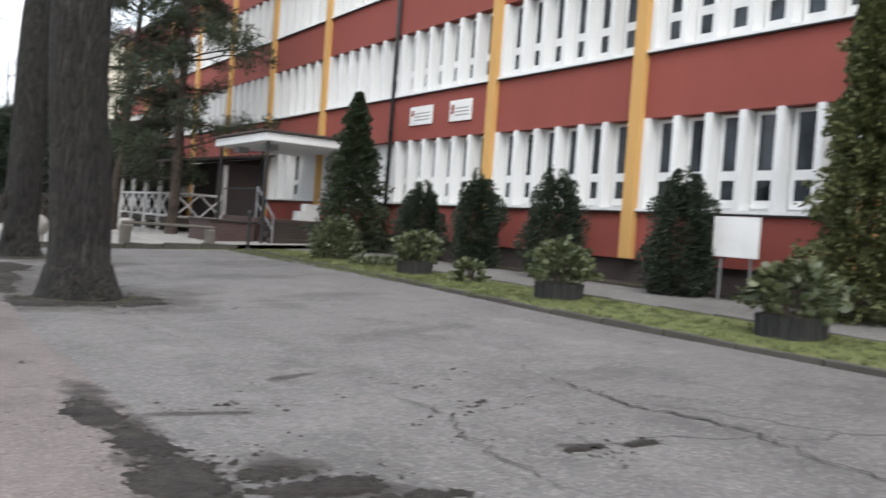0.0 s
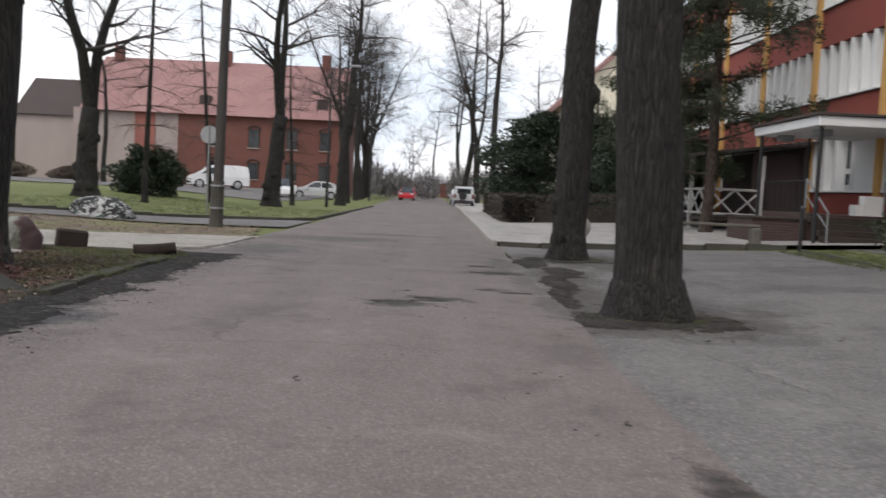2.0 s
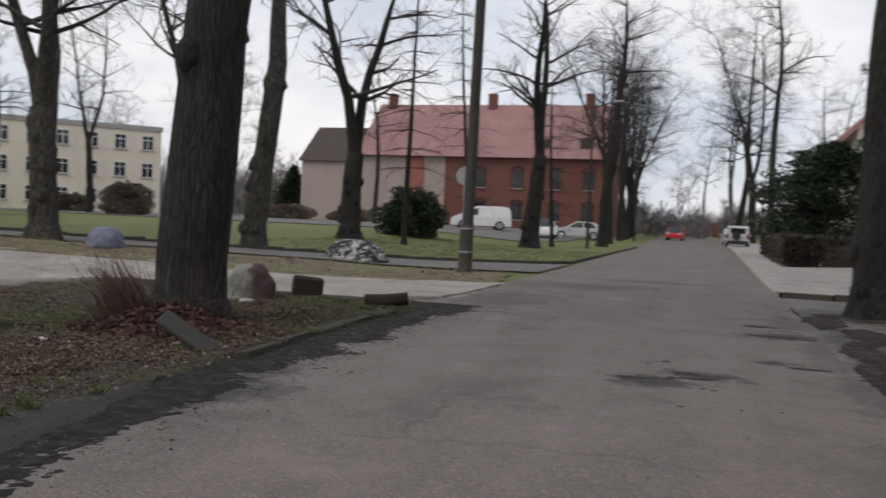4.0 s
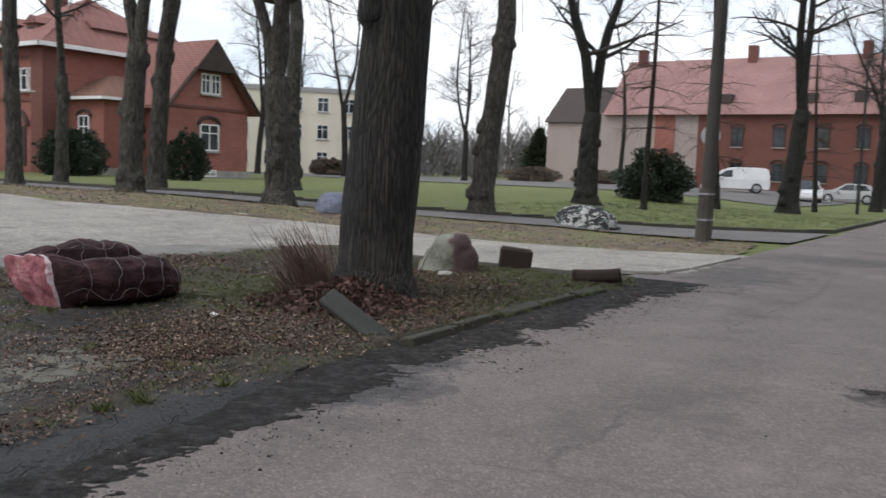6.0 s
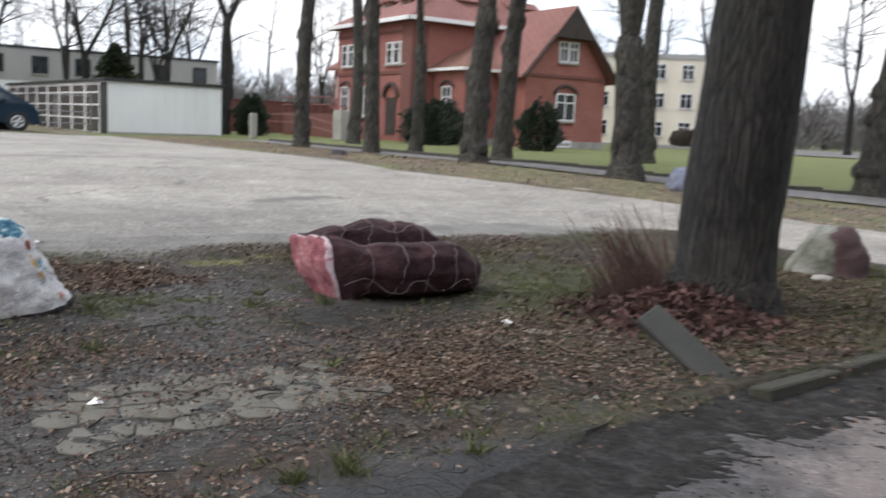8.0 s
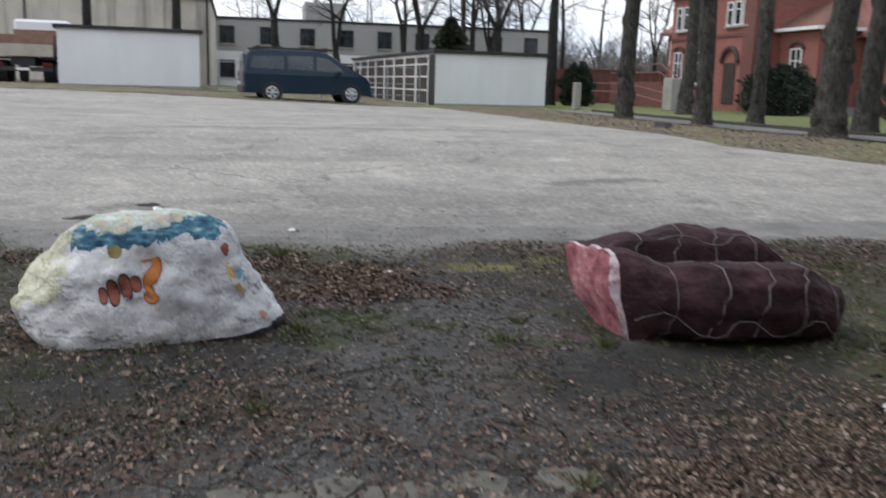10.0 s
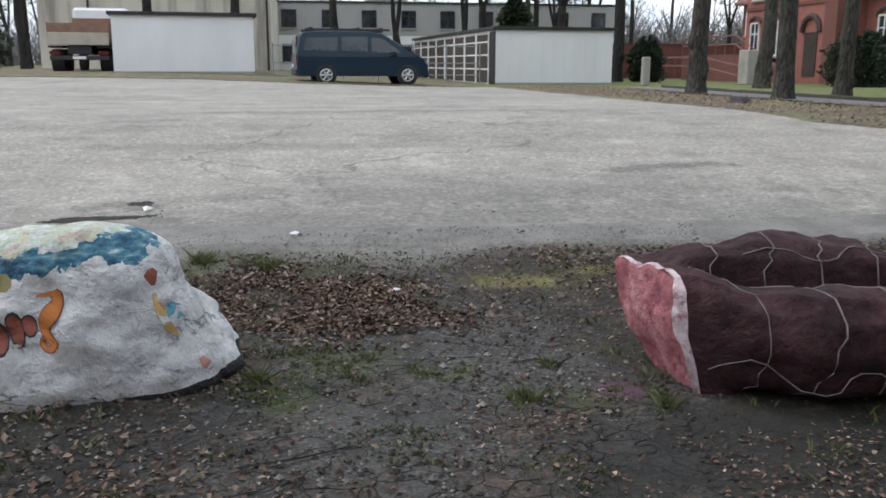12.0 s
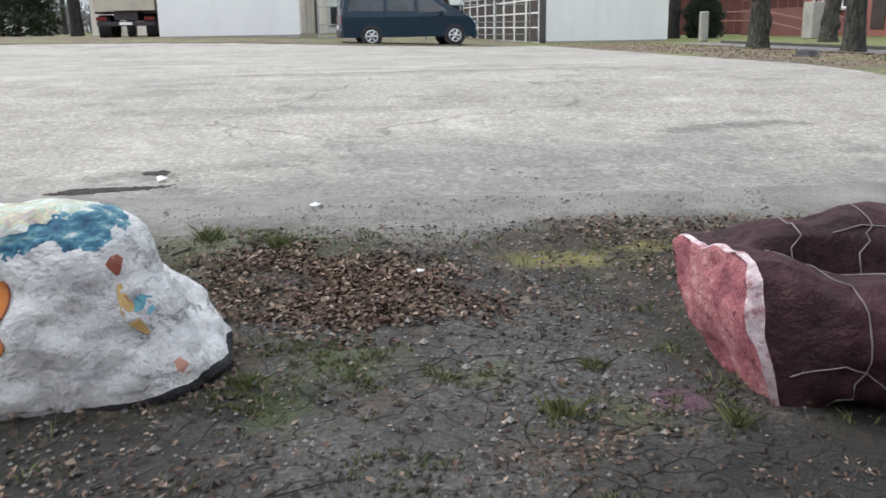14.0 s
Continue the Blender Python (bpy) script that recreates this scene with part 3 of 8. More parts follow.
# ---- ground ----
gx = [-3000, -900, -300, -160, -100] + list(range(-80, 41, 1)) + [50, 70, 110, 200, 500, 1200, 3000]
gy = [-3000, -900, -300, -120, -60, -40] + list(range(-30, 81, 1)) + [90, 100, 115, 130, 160, 220, 400, 1000, 3000]
gv = [(x, y, ground_z(x, y) + 0.015 * noise.noise((x * 0.6, y * 0.6, 0))) for x in gx for y in gy]
gf = [(i * len(gy) + j, (i + 1) * len(gy) + j, (i + 1) * len(gy) + j + 1, i * len(gy) + j + 1) for i in range(len(gx) - 1) for j in range(len(gy) - 1)]
tagged(raw("ground", gv, gf, GRASS, None, True), "patchy winter lawn with thin grass and bare soil", "ground", kind="structure")

# road runs along y; its left edge is broken, its right edge meets the forecourt
patch("road", [(-3.8, -40), (-3.3, 4), (-3.2, 9), (-3.6, 12), (-3.6, 18), (-3.15, 24), (-3.1, 34), (-3.6, 60), (-5.0, 110), (-7.5, 220)],
      [(2.75, -40), (2.75, 9), (2.7, 24), (2.62, 26), (2.4, 60), (1.5, 110), (-0.5, 220)], 130, 16, 0.032, ROAD, "worn grey asphalt road with patches and potholes", 0.12)
patch("forecourt", [(2.6, -30), (2.7, 9), (2.72, 25.35)], [(8.9, -30), (8.95, 10), (9.9, 24.6)], 60, 14, 0.026, APRON, "cracked old asphalt forecourt before the school", 0.08)
# pavement behind the forecourt, with a kerb
patch("pavement", [(2.66, 25.5), (2.45, 60), (2.0, 95)], [(14.0, 25.5), (14.0, 60), (14.0, 95)], 50, 14, 0.13, PAVING, "pale concrete pavement beside the road")
patch("path", [(10.95, -30), (11.0, 8), (11.3, 25.4)], [(13.2, -30), (13.3, 10), (13.4, 25.4)], 50, 4, 0.03, PATHGREY, "narrow concrete path along the school", 0.05)
patch("planting_bed", [(13.2, -30), (13.3, 10), (13.4, 25.4)], [(14.05, -30), (14.05, 10), (14.05, 25.4)], 60, 4, 0.045, VERGE, "bare soil bed at the foot of the school wall", 0.03, 0.02)
patch("lawn", [(8.98, -30), (9.02, 10), (9.9, 24.5)], [(10.9, -30), (10.95, 9), (11.25, 24.5)], 110, 8, 0.06, GRASS, "narrow lawn strip between forecourt and path", 0.05, 0.02)

LOT_NEAR = [(-11.0, -40), (-10.0, 0), (-9.3, 7.5), (-9.0, 10), (-8.9, 12.5), (-9.2, 16), (-8.2, 18.6), (-3.1, 19.6)]
LOT_FAR = [(-36, -40), (-36, 0), (-34.5, 8), (-34.5, 17.0), (-24, 18.0), (-16, 18.7), (-10.6, 22.4), (-3.1, 24.6)]
patch("parking_lot", LOT_NEAR, LOT_FAR, 420, 46, 0.036, LOT, "broad worn asphalt parking lot", 0.45)
patch("verge_back", [(-36, -60), (-36, 0), (-34.5, 8), (-34.5, 16.2)], [(-90, -60), (-70, 0), (-66, 10), (-62, 18)], 40, 14, 0.05, TANSTRIP, "soil and dead leaves before the garages", 0.15, 0.02)
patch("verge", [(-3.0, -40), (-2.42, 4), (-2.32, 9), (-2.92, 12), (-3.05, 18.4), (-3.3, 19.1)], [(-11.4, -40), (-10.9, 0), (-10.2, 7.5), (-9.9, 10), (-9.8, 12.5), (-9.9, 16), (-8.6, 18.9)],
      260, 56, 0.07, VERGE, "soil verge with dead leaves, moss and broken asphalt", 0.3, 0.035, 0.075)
patch("leafy_strip", [(-3.3, 24.2), (-10.7, 21.6), (-16, 17.8), (-24, 17.2), (-34.4, 16.4)], [(-3.8, 28.2), (-9.2, 27.6), (-14.2, 23.2), (-19.5, 20.6), (-34.4, 20.6)],
      110, 18, 0.055, TANSTRIP, "strip of soil with dead leaves under the trees", 0.2, 0.03, 0.03)
patch("footpath", [(-3.3, 29.2), (-9.2, 28.0), (-14.2, 23.6), (-19.5, 21.0), (-34.4, 21.0)], [(-3.3, 34.6), (-9.6, 30.6), (-14.7, 25.0), (-20.2, 22.5), (-34.4, 22.5)],
      90, 4, 0.045, APRON, "grey footpath between the lawn and the trees", 0.05)
patch("yard", [(-9.5, 58), (-9.0, 70), (-10, 92)], [(-60, 58), (-60, 70), (-60, 92)], 20, 30, 0.05, APRON, "paved yard with parked cars before the brick building", 0.2)


def kerb_row(name, pts, length, w, h, mat, label, dz=0.0, lean=0.0):
    """Kerb stones laid end to end; each is a piece."""
    run = tagged(new(name), label, "kerb", kind="structure")
    total = sum(math.dist(a, b) for a, b in zip(pts, pts[1:]))
    count = int(total / length)
    bm = new_box(-length / 2 + 0.006, length / 2 - 0.006, -w / 2, w / 2, -0.2, h, bevel=0.012)
    me = bpy.data.meshes.new("kerb_stone")
    bm.to_mesh(me)
    bm.free()
    me.materials.append(mat)
    rng = random.Random(len(name) + count)
    for i in range(count):
        a, b = line_at(pts, i / count), line_at(pts, (i + 1) / count)
        x, y = (a[0] + b[0]) / 2, (a[1] + b[1]) / 2
        ob = new("kerb_stone", me)
        ob.parent = run
        ob.matrix_basis = pose(x, y, ground_z(x, y) + dz + rng.uniform(-0.012, 0.012), rng.uniform(-lean, lean), rng.uniform(-1, 1), math.degrees(math.atan2(b[1] - a[1], b[0] - a[0])) + rng.uniform(-1, 1))
    return run


kerb_row("kerb_pavement", [(2.6, 25.6), (2.4, 60), (2.05, 90)], 1.0, 0.14, 0.15, CONCRETE, "pale concrete kerb along the road")
kerb_row("kerb_forecourt", [(2.7, 25.44), (9.9, 25.44)], 1.0, 0.12, 0.15, KERB, "low dark kerb before the pavement")
kerb_row("kerb_lawn", [(9.0, -12), (9.02, 10), (9.9, 24.5)], 1.0, 0.07, 0.085, KERB, "thin mossy lawn edging", lean=3)
kerb_row("kerb_path", [(10.9, -12), (10.95, 9), (11.25, 24.5)], 1.0, 0.06, 0.075, KERB, "thin lawn edging along the path", lean=3)
kerb_row("kerb_verge", [(-2.86, 12.5), (-3.06, 14.5), (-3.1, 17.2)], 0.85, 0.15, 0.11, MOSSKERB, "sunken mossy kerb stones at the verge", dz=-0.025, lean=9)
kerb_row("kerb_drive", [(-4.0, 19.3), (-3.15, 20.0), (-3.1, 23.8)], 0.9, 0.1, 0.07, CONCRETE, "flush kerb of the driveway", lean=2)
kerb_row("kerb_green", [(-3.4, 62), (-3.45, 35.4), (-9.7, 30.9), (-14.8, 25.2), (-20.3, 22.7), (-34, 22.7)], 1.0, 0.09, 0.12, KERB, "dark lawn kerb along footpath and road", lean=3)

# ---- school ----
WX = 14.0


def school():
    s = thing("school_building", "long three-storey school, red render with white window bands", "building", 0, 0, 0)
    y0, y1, top = -14.0, 62.0, 11.6
    part("wall", new_box(WX + 0.28, WX + 12, y0, y1, 0.0, top), SCHOOLWHITE, s)
    part("plinth", new_box(WX + 0.1, WX + 0.28, y0, y1, 0.0, 0.95), PLINTH, s, "dark stained plinth")
    part("roof", new_box(WX - 0.25, WX + 12.2, y0 - 0.2, y1 + 0.2, top, top + 0.35, bevel=0.03), PLINTH, s)
    for z0, z1 in ((0.95, 1.9), (3.72, 5.0), (6.84, 8.12), (9.98, 11.6)):
        part("spandrel", new_box(WX, WX + 0.28, y0, y1, z0, z1), SCHOOLRED, s, "smooth red rendered band")
    for z in (1.9, 5.0, 8.12):
        part("sill", new_box(WX - 0.07, WX + 0.3, y0, y1, z, z + 0.055), WHITEFRAME, s)
        part("flashing", new_box(WX - 0.075, WX, y0, y1, z - 0.03, z - 0.003), DARKMETAL, s)
    bays = [9.1 + 5.06 * i for i in range(-5, 11)]
    for i, y in enumerate(bays):
        if abs(y - 24.3) < 0.5:
            continue
        bm = bmesh.new()
        box(bm, WX - 0.14, WX + 0.02, y - 0.16, y + 0.16, 0.95, top, bevel=0.01)
        part("pilaster", bm, YELLOW, s, "yellow painted pilaster")
    pane = {}
    for f, z in enumerate((1.955, 5.055, 8.175)):
        for b, y in enumerate(bays[:-1]):
            if z < 3 and 24 < y < 29.6:
                span = (y + 2.2, y + 4.86)
            else:
                span = (y + 0.22, y + 4.84)
            n = round((span[1] - span[0]) / 0.77)
            step = (span[1] - span[0]) / n
            for k in range(n):
                c = span[0] + (k + 0.5) * step
                far = y > 34
                part("fin", new_box(WX - 0.03, WX + 0.279, c + step / 2 - 0.09, c + step / 2 + 0.05, z, z + 1.765), SCHOOLWHITE, s)
                if far or y < -3:
                    part("pane", new_box(WX + 0.262, WX + 0.276, c - 0.17, c + 0.17, z + 0.2, z + 1.7), GLASS, s)
                    continue
                win = part("window", frame_mesh(c - 0.3, c + 0.26, z + 0.06, z + 1.74, (z + 0.2, z + 0.55), (z + 0.72, z + 1.68)), WHITEFRAME, s)
                for a, b2 in ((z + 0.2, z + 0.55), (z + 0.72, z + 1.68)):
                    part("pane", new_box(WX + 0.232, WX + 0.24, c - 0.17, c + 0.17, a, b2), GLASS, win)
    pipe = bmesh.new()
    rod(pipe, (WX - 0.1, 24.3, 0.5), (WX - 0.1, 24.3, top), 0.06, n=10)
    for z in (1.5, 4.0, 6.5, 9.0):
        rod(pipe, (WX - 0.1, 24.3, z), (WX - 0.1, 24.3, z + 0.05), 0.075, n=10)
    part("drainpipe", pipe, DARKMETAL, s, "dark metal drainpipe", True)
    return s


def frame_mesh(y0, y1, z0, z1, *holes):
    """A flat white panel facing the yard with rectangular openings one above another."""
    bm = bmesh.new()
    a, b = y0 + 0.13, y1 - 0.09
    x0, x1 = WX + 0.215, WX + 0.278
    box(bm, x0, x1, y0, a, z0, z1)
    box(bm, x0, x1, b, y1, z0, z1)
    edges = [z0] + [v for h in holes for v in h] + [z1]
    for lo, hi in zip(edges[0::2], edges[1::2]):
        box(bm, x0, x1, a, b, lo, hi)
    return bm


school()


def wall_sign(y, z, w, h, label, logo):
    s = thing("wall_sign", label, "sign", WX, y, z, group="signs on the school wall")
    part("plate", new_box(-0.05, -0.012, -w / 2, w / 2, -h / 2, h / 2, bevel=0.006), WHITEFRAME, s)
    part("emblem", new_box(-0.054, -0.05, w / 2 - 0.22, w / 2 - 0.08, 0.0 if logo else -0.08, 0.16), SCHOOLRED, s, "small red emblem")
    for k in range(3):
        part("text_bar", new_box(-0.053, -0.05, -w / 2 + 0.1, w / 2 - 0.28, -0.14 + 0.09 * k, -0.105 + 0.09 * k), GREYWALL, s)


wall_sign(22.7, 4.38, 1.2, 0.52, "weathered white sign plate with faint grey writing", True)
wall_sign(20.68, 4.38, 1.02, 0.55, "white sign plate with a red emblem", False)


def notice_board():
    s = thing("notice_board", "blank white notice board on two metal legs", "notice board", 13.15, 10.85)
    part("panel", new_box(-0.02, 0.02, -0.46, 0.46, 0.74, 1.4, bevel=0.006), WHITEFRAME, s)
    for y in (-0.3, 0.3):
        part("leg", rod(bmesh.new(), (0.03, y, -0.05), (0.03, y, 1.35), 0.022), GREYMETAL, s)


notice_board()


def canopy():
    s = thing("entrance_canopy", "flat white canopy with a red edge on dark posts", "canopy", 0, 0, 0)
    part("slab", new_box(10.8, WX - 0.02, 26.2, 31.0, 3.48, 3.74, bevel=0.02), LIGHTWALL, s)
    part("roof_edge", new_box(10.72, WX - 0.03, 26.12, 31.08, 3.745, 3.82, bevel=0.01), PLINTH, s, "dark roof edge")
    for x, y in ((10.95, 26.4), (10.95, 30.7), (12.4, 30.7)):
        part("post", rod(bmesh.new(), (x, y, ground_z(x, y)), (x, y, 3.5), 0.055, n=10), DARKMETAL, s)
    for y in (27.2, 29.8):
        part("lamp", new_box(11.2, 11.6, y, y + 0.4, 3.3, 3.495, bevel=0.02), GREYMETAL, s)


canopy()


def entrance():
    s = thing("entrance_steps", "concrete entrance platform with worn brown steps", "stairs", 0, 0, 0)
    part("platform", new_box(11.2, WX + 0.2, 27.6, 31.0, 0.2, 1.2, bevel=0.015), DARKBRICK, s)
    for i in range(5):
        part("step", new_box(11.25, 13.3, 26.2 + 0.28 * i, 26.2 + 0.28 * i + 0.34, 0.28 + 0.17 * i, 0.45 + 0.17 * i, bevel=0.012), DARKWOOD, s)
    for x in (11.2, 13.35):
        rail = bmesh.new()
        rod(rail, (x, 26.2, 1.25), (x, 27.7, 2.15), 0.025)
        rod(rail, (x, 26.2, 0.4), (x, 26.2, 1.25), 0.022)
        rod(rail, (x, 27.7, 1.2), (x, 27.7, 2.15), 0.022)
        rod(rail, (x, 26.2, 0.85), (x, 27.7, 1.7), 0.018)
        part("handrail", rail, GREYMETAL, s, "pale metal handrail")
    for k in range(9):
        part("baluster", rod(bmesh.new(), (11.22, 27.8 + 0.4 * k, 1.2), (11.22, 27.8 + 0.4 * k, 2.1), 0.014), DARKMETAL, s)
    part("railing", rod(bmesh.new(), (11.22, 27.7, 2.1), (11.22, 31.0, 2.1), 0.022), DARKMETAL, s)
    door = part("door", new_box(WX + 0.16, WX + 0.205, 26.6, 28.4, 1.2, 3.4), WHITEFRAME, s)
    for y in (26.75, 27.6):
        part("pane", new_box(WX + 0.148, WX + 0.158, y, y + 0.65, 1.45, 3.25), GLASS, door)
    p = thing("brick_planter", "low dark brick planter wall beside the steps", "planter", 0, 0, 0)
    part("wall", new_box(9.7, 11.1, 27.4, 29.6, 0.2, 1.0, bevel=0.01), DARKBRICK, p)
    part("coping", new_box(9.64, 11.16, 27.34, 29.66, 1.0, 1.06, bevel=0.01), DARKWOOD, p)
    b = thing("cardboard_box", "white boxes stacked at the entrance platform", "box", 13.1, 27.9, 1.2)
    box_bm = new_box(-0.25, 0.25, -0.2, 0.2, 0, 0.55, bevel=0.01)
    box(box_bm, -0.5, -0.27, -0.18, 0.2, 0, 0.3)
    part("carton", box_bm, WHITEFRAME, b)


entrance()


def veranda():
    s = thing("veranda", "wooden veranda with crossed white railings and a dark awning", "veranda", 0, 0, 0)
    x0, y0, y1 = 10.4, 34.0, 43.0
    part("deck", new_box(x0, WX, y0, y1, 0.75, 0.9), DARKWOOD, s)
    part("awning", prism(bmesh.new(), [(x0 - 0.3, 3.0), (WX, 3.55), (WX, 3.65), (x0 - 0.3, 3.1)], y0 - 0.3, y1 + 0.3), PLINTH, s, "dark sloping awning roof")
    part("back_curtain", new_box(WX - 0.35, WX - 0.3, y0, y1, 0.9, 3.45), PLINTH, s, "dark back wall")
    part("side_curtain", new_box(12.0, WX - 0.36, y0 + 0.4, y0 + 0.45, 0.9, 3.2), PLINTH, s)
    posts = [(x0, y0 + 2.25 * k) for k in range(5)] + [(x0 + 1.8, y0)]
    for x, y in posts:
        part("post", new_box(x - 0.07, x + 0.07, y - 0.07, y + 0.07, ground_z(x, y), 3.05), PAINTWOOD, s)
    spans = [(a, b) for a, b in zip(posts[:4], posts[1:5])] + [((x0, y0), (x0 + 1.8, y0))]
    for (xa, ya), (xb, yb) in spans:
        bm = bmesh.new()
        for z in (1.0, 1.85):
            rod(bm, (xa, ya, z), (xb, yb, z), 0.045, n=4)
        for f, g in ((0, 0.5), (0.5, 1)):
            pa = (xa + (xb - xa) * f, ya + (yb - ya) * f)
            pb = (xa + (xb - xa) * g, ya + (yb - ya) * g)
            rod(bm, (*pa, 1.0), (*pb, 1.85), 0.035, n=4)
            rod(bm, (*pa, 1.85), (*pb, 1.0), 0.035, n=4)
        part("cross_railing", bm, PAINTWOOD, s, "crossed white wooden railing")


veranda()


OLDSTONE = plain("old_dark_stone", (0.12, 0.108, 0.095), 0.9, var=0.45, bump=0.4)


def barrier(x0, x1, y):
    s = thing("stone_bench", "low barrier bar on two squat stone posts", "bench", (x0 + x1) / 2, y)
    h = (x1 - x0) / 2
    for x in (-h, h):
        part("stone_post", new_box(x - 0.13, x + 0.13, -0.15, 0.15, 0.0, 0.6, bevel=0.05), OLDSTONE, s)
    part("bar", new_box(-h - 0.1, h + 0.1, -0.09, 0.09, 0.6, 0.68, bevel=0.02), OLDSTONE, s)


barrier(6.9, 9.2, 25.75)


def bollard(x, y, r, h):
    s = thing("stone_bollard", "round-topped weathered stone bollard", "bollard", x, y, group="stone bollards")
    bm = bmesh.new()
    bmesh.ops.create_uvsphere(bm, u_segments=14, v_segments=9, radius=r, matrix=Matrix.Translation((0, 0, h)))
    part("ball", bm, CONCRETE, s, smooth_faces=True)
    part("foot", rod(bmesh.new(), (0, 0, -0.05), (0, 0, h - r * 0.6), r * 0.75, r * 0.65, 12), CONCRETE, s)


bollard(7.3, 27.6, 0.22, 0.55)
bollard(4.75, 25.9, 0.3, 0.55)
p = thing("gate_post", "short dark metal post at the lawn corner", "post", 10.05, 25.0)
part("shaft", rod(bmesh.new(), (0, 0, -0.05), (0, 0, 1.05), 0.05, n=10), DARKMETAL, p)
part("cap", rod(bmesh.new(), (0, 0, 1.05), (0, 0, 1.12), 0.075, 0.03, n=10), DARKMETAL, p)

# ---- trees ----


class Tubes:
    """Collects tapered tubes in one mesh."""

    def __init__(self):
        self.v, self.f = [], []

    def add(self, pts, radii, n=5, rough=0.0, seed=0.0):
        base = len(self.v)
        up = Vector((0.31, 0.17, 0.93)).normalized()
        for k, (p, r) in enumerate(zip(pts, radii)):
            d = (pts[min(k + 1, len(pts) - 1)] - pts[max(k - 1, 0)]).normalized()
            a = d.cross(up)
            if a.length < 0.15:
                a = d.cross(Vector((1, 0, 0)))
            a.normalize()
            b = d.cross(a)
            for i in range(n):
                w = 6.28318 * i / n
                q = r
                if rough:
                    q *= 1 + rough * (noise.noise((math.cos(w) * 1.7 + seed, math.sin(w) * 1.7, p.z * 0.7)) * 1.1 + 0.45 * noise.noise((math.cos(w) * 6 + seed, math.sin(w) * 6, p.z * 1.6)))
                self.v.append(p + a * (q * math.cos(w)) + b * (q * math.sin(w)))
        for k in range(len(pts) - 1):
            for i in range(n):
                self.f.append((base + k * n + i, base + k * n + (i + 1) % n, base + (k + 1) * n + (i + 1) % n, base + (k + 1) * n + i))
        self.f.append(tuple(base + (len(pts) - 1) * n + i for i in range(n)))


def limb(T, rng, p, d, length, r, level, sag=0.0, kids=5, n=5, lift=0.25):
    steps = 6 if level > 1 else (4 if level else 3)
    pts, rad, here, way = [p.copy()], [r], p.copy(), d.normalized()
    for k in range(steps):
        way = (way + Vector((rng.gauss(0, 0.13), rng.gauss(0, 0.13), rng.gauss(0, 0.09) + lift * 0.16 - sag * 0.1 * k))).normalized()
        here = here + way * (length / steps)
        pts.append(here.copy())
        rad.append(max(0.004, r * (1 - 0.8 * (k + 1) / steps)))
    T.add(pts, rad, n if level > 1 else (4 if level else 3))
    if level <= 0:
        return
    count = kids if level > 1 else kids + 1
    for c in range(count):
        s = 0.22 + 0.78 * (c + rng.random() * 0.8) / count
        i = min(steps - 1, int(s * steps))
        q = pts[i].lerp(pts[i + 1], min(1, s * steps - i))
        along = (pts[i + 1] - pts[i]).normalized()
        side = along.cross(Vector((rng.gauss(0, 1), rng.gauss(0, 1), rng.gauss(0, 1)))).normalized()
        way = along * rng.uniform(0.45, 0.9) + side * rng.uniform(0.6, 1.0)
        limb(T, rng, q, way, length * rng.uniform(0.38, 0.6) * (1.1 - 0.4 * s), max(0.006, rad[i] * 0.55), level - 1, sag, kids, n, lift)


def stem(T, rng, p, d, length, r, r_end, n=12, steps=9, bend=0.04, rough=0.1, flare=0.0):
    pts, rad, here, way = [], [], p.copy(), d.normalized()
    for k in range(steps + 1):
        s = k / steps
        pts.append(here.copy())
        rad.append(r + (r_end - r) * s)
        way = (way + Vector((rng.gauss(0, bend), rng.gauss(0, bend), 0.02))).normalized()
        here = here + way * (length / steps)
    if flare:
        extra = [0.0, 0.12, 0.3, 0.6]
        first, second = pts[0], pts[1]
        low = [first.lerp(second, min(0.95, e / max(0.01, (second - first).length))) for e in extra]
        pts = [first - Vector((0, 0, 0.25))] + low + pts[1:]
        rad = [r * (1 + flare * 1.25), r * (1 + flare), r * (1 + flare * 0.62), r * (1 + flare * 0.3), r * (1 + flare * 0.1)] + rad[1:]
    T.add(pts, rad, n, rough, rng.random() * 50)
    return pts, rad


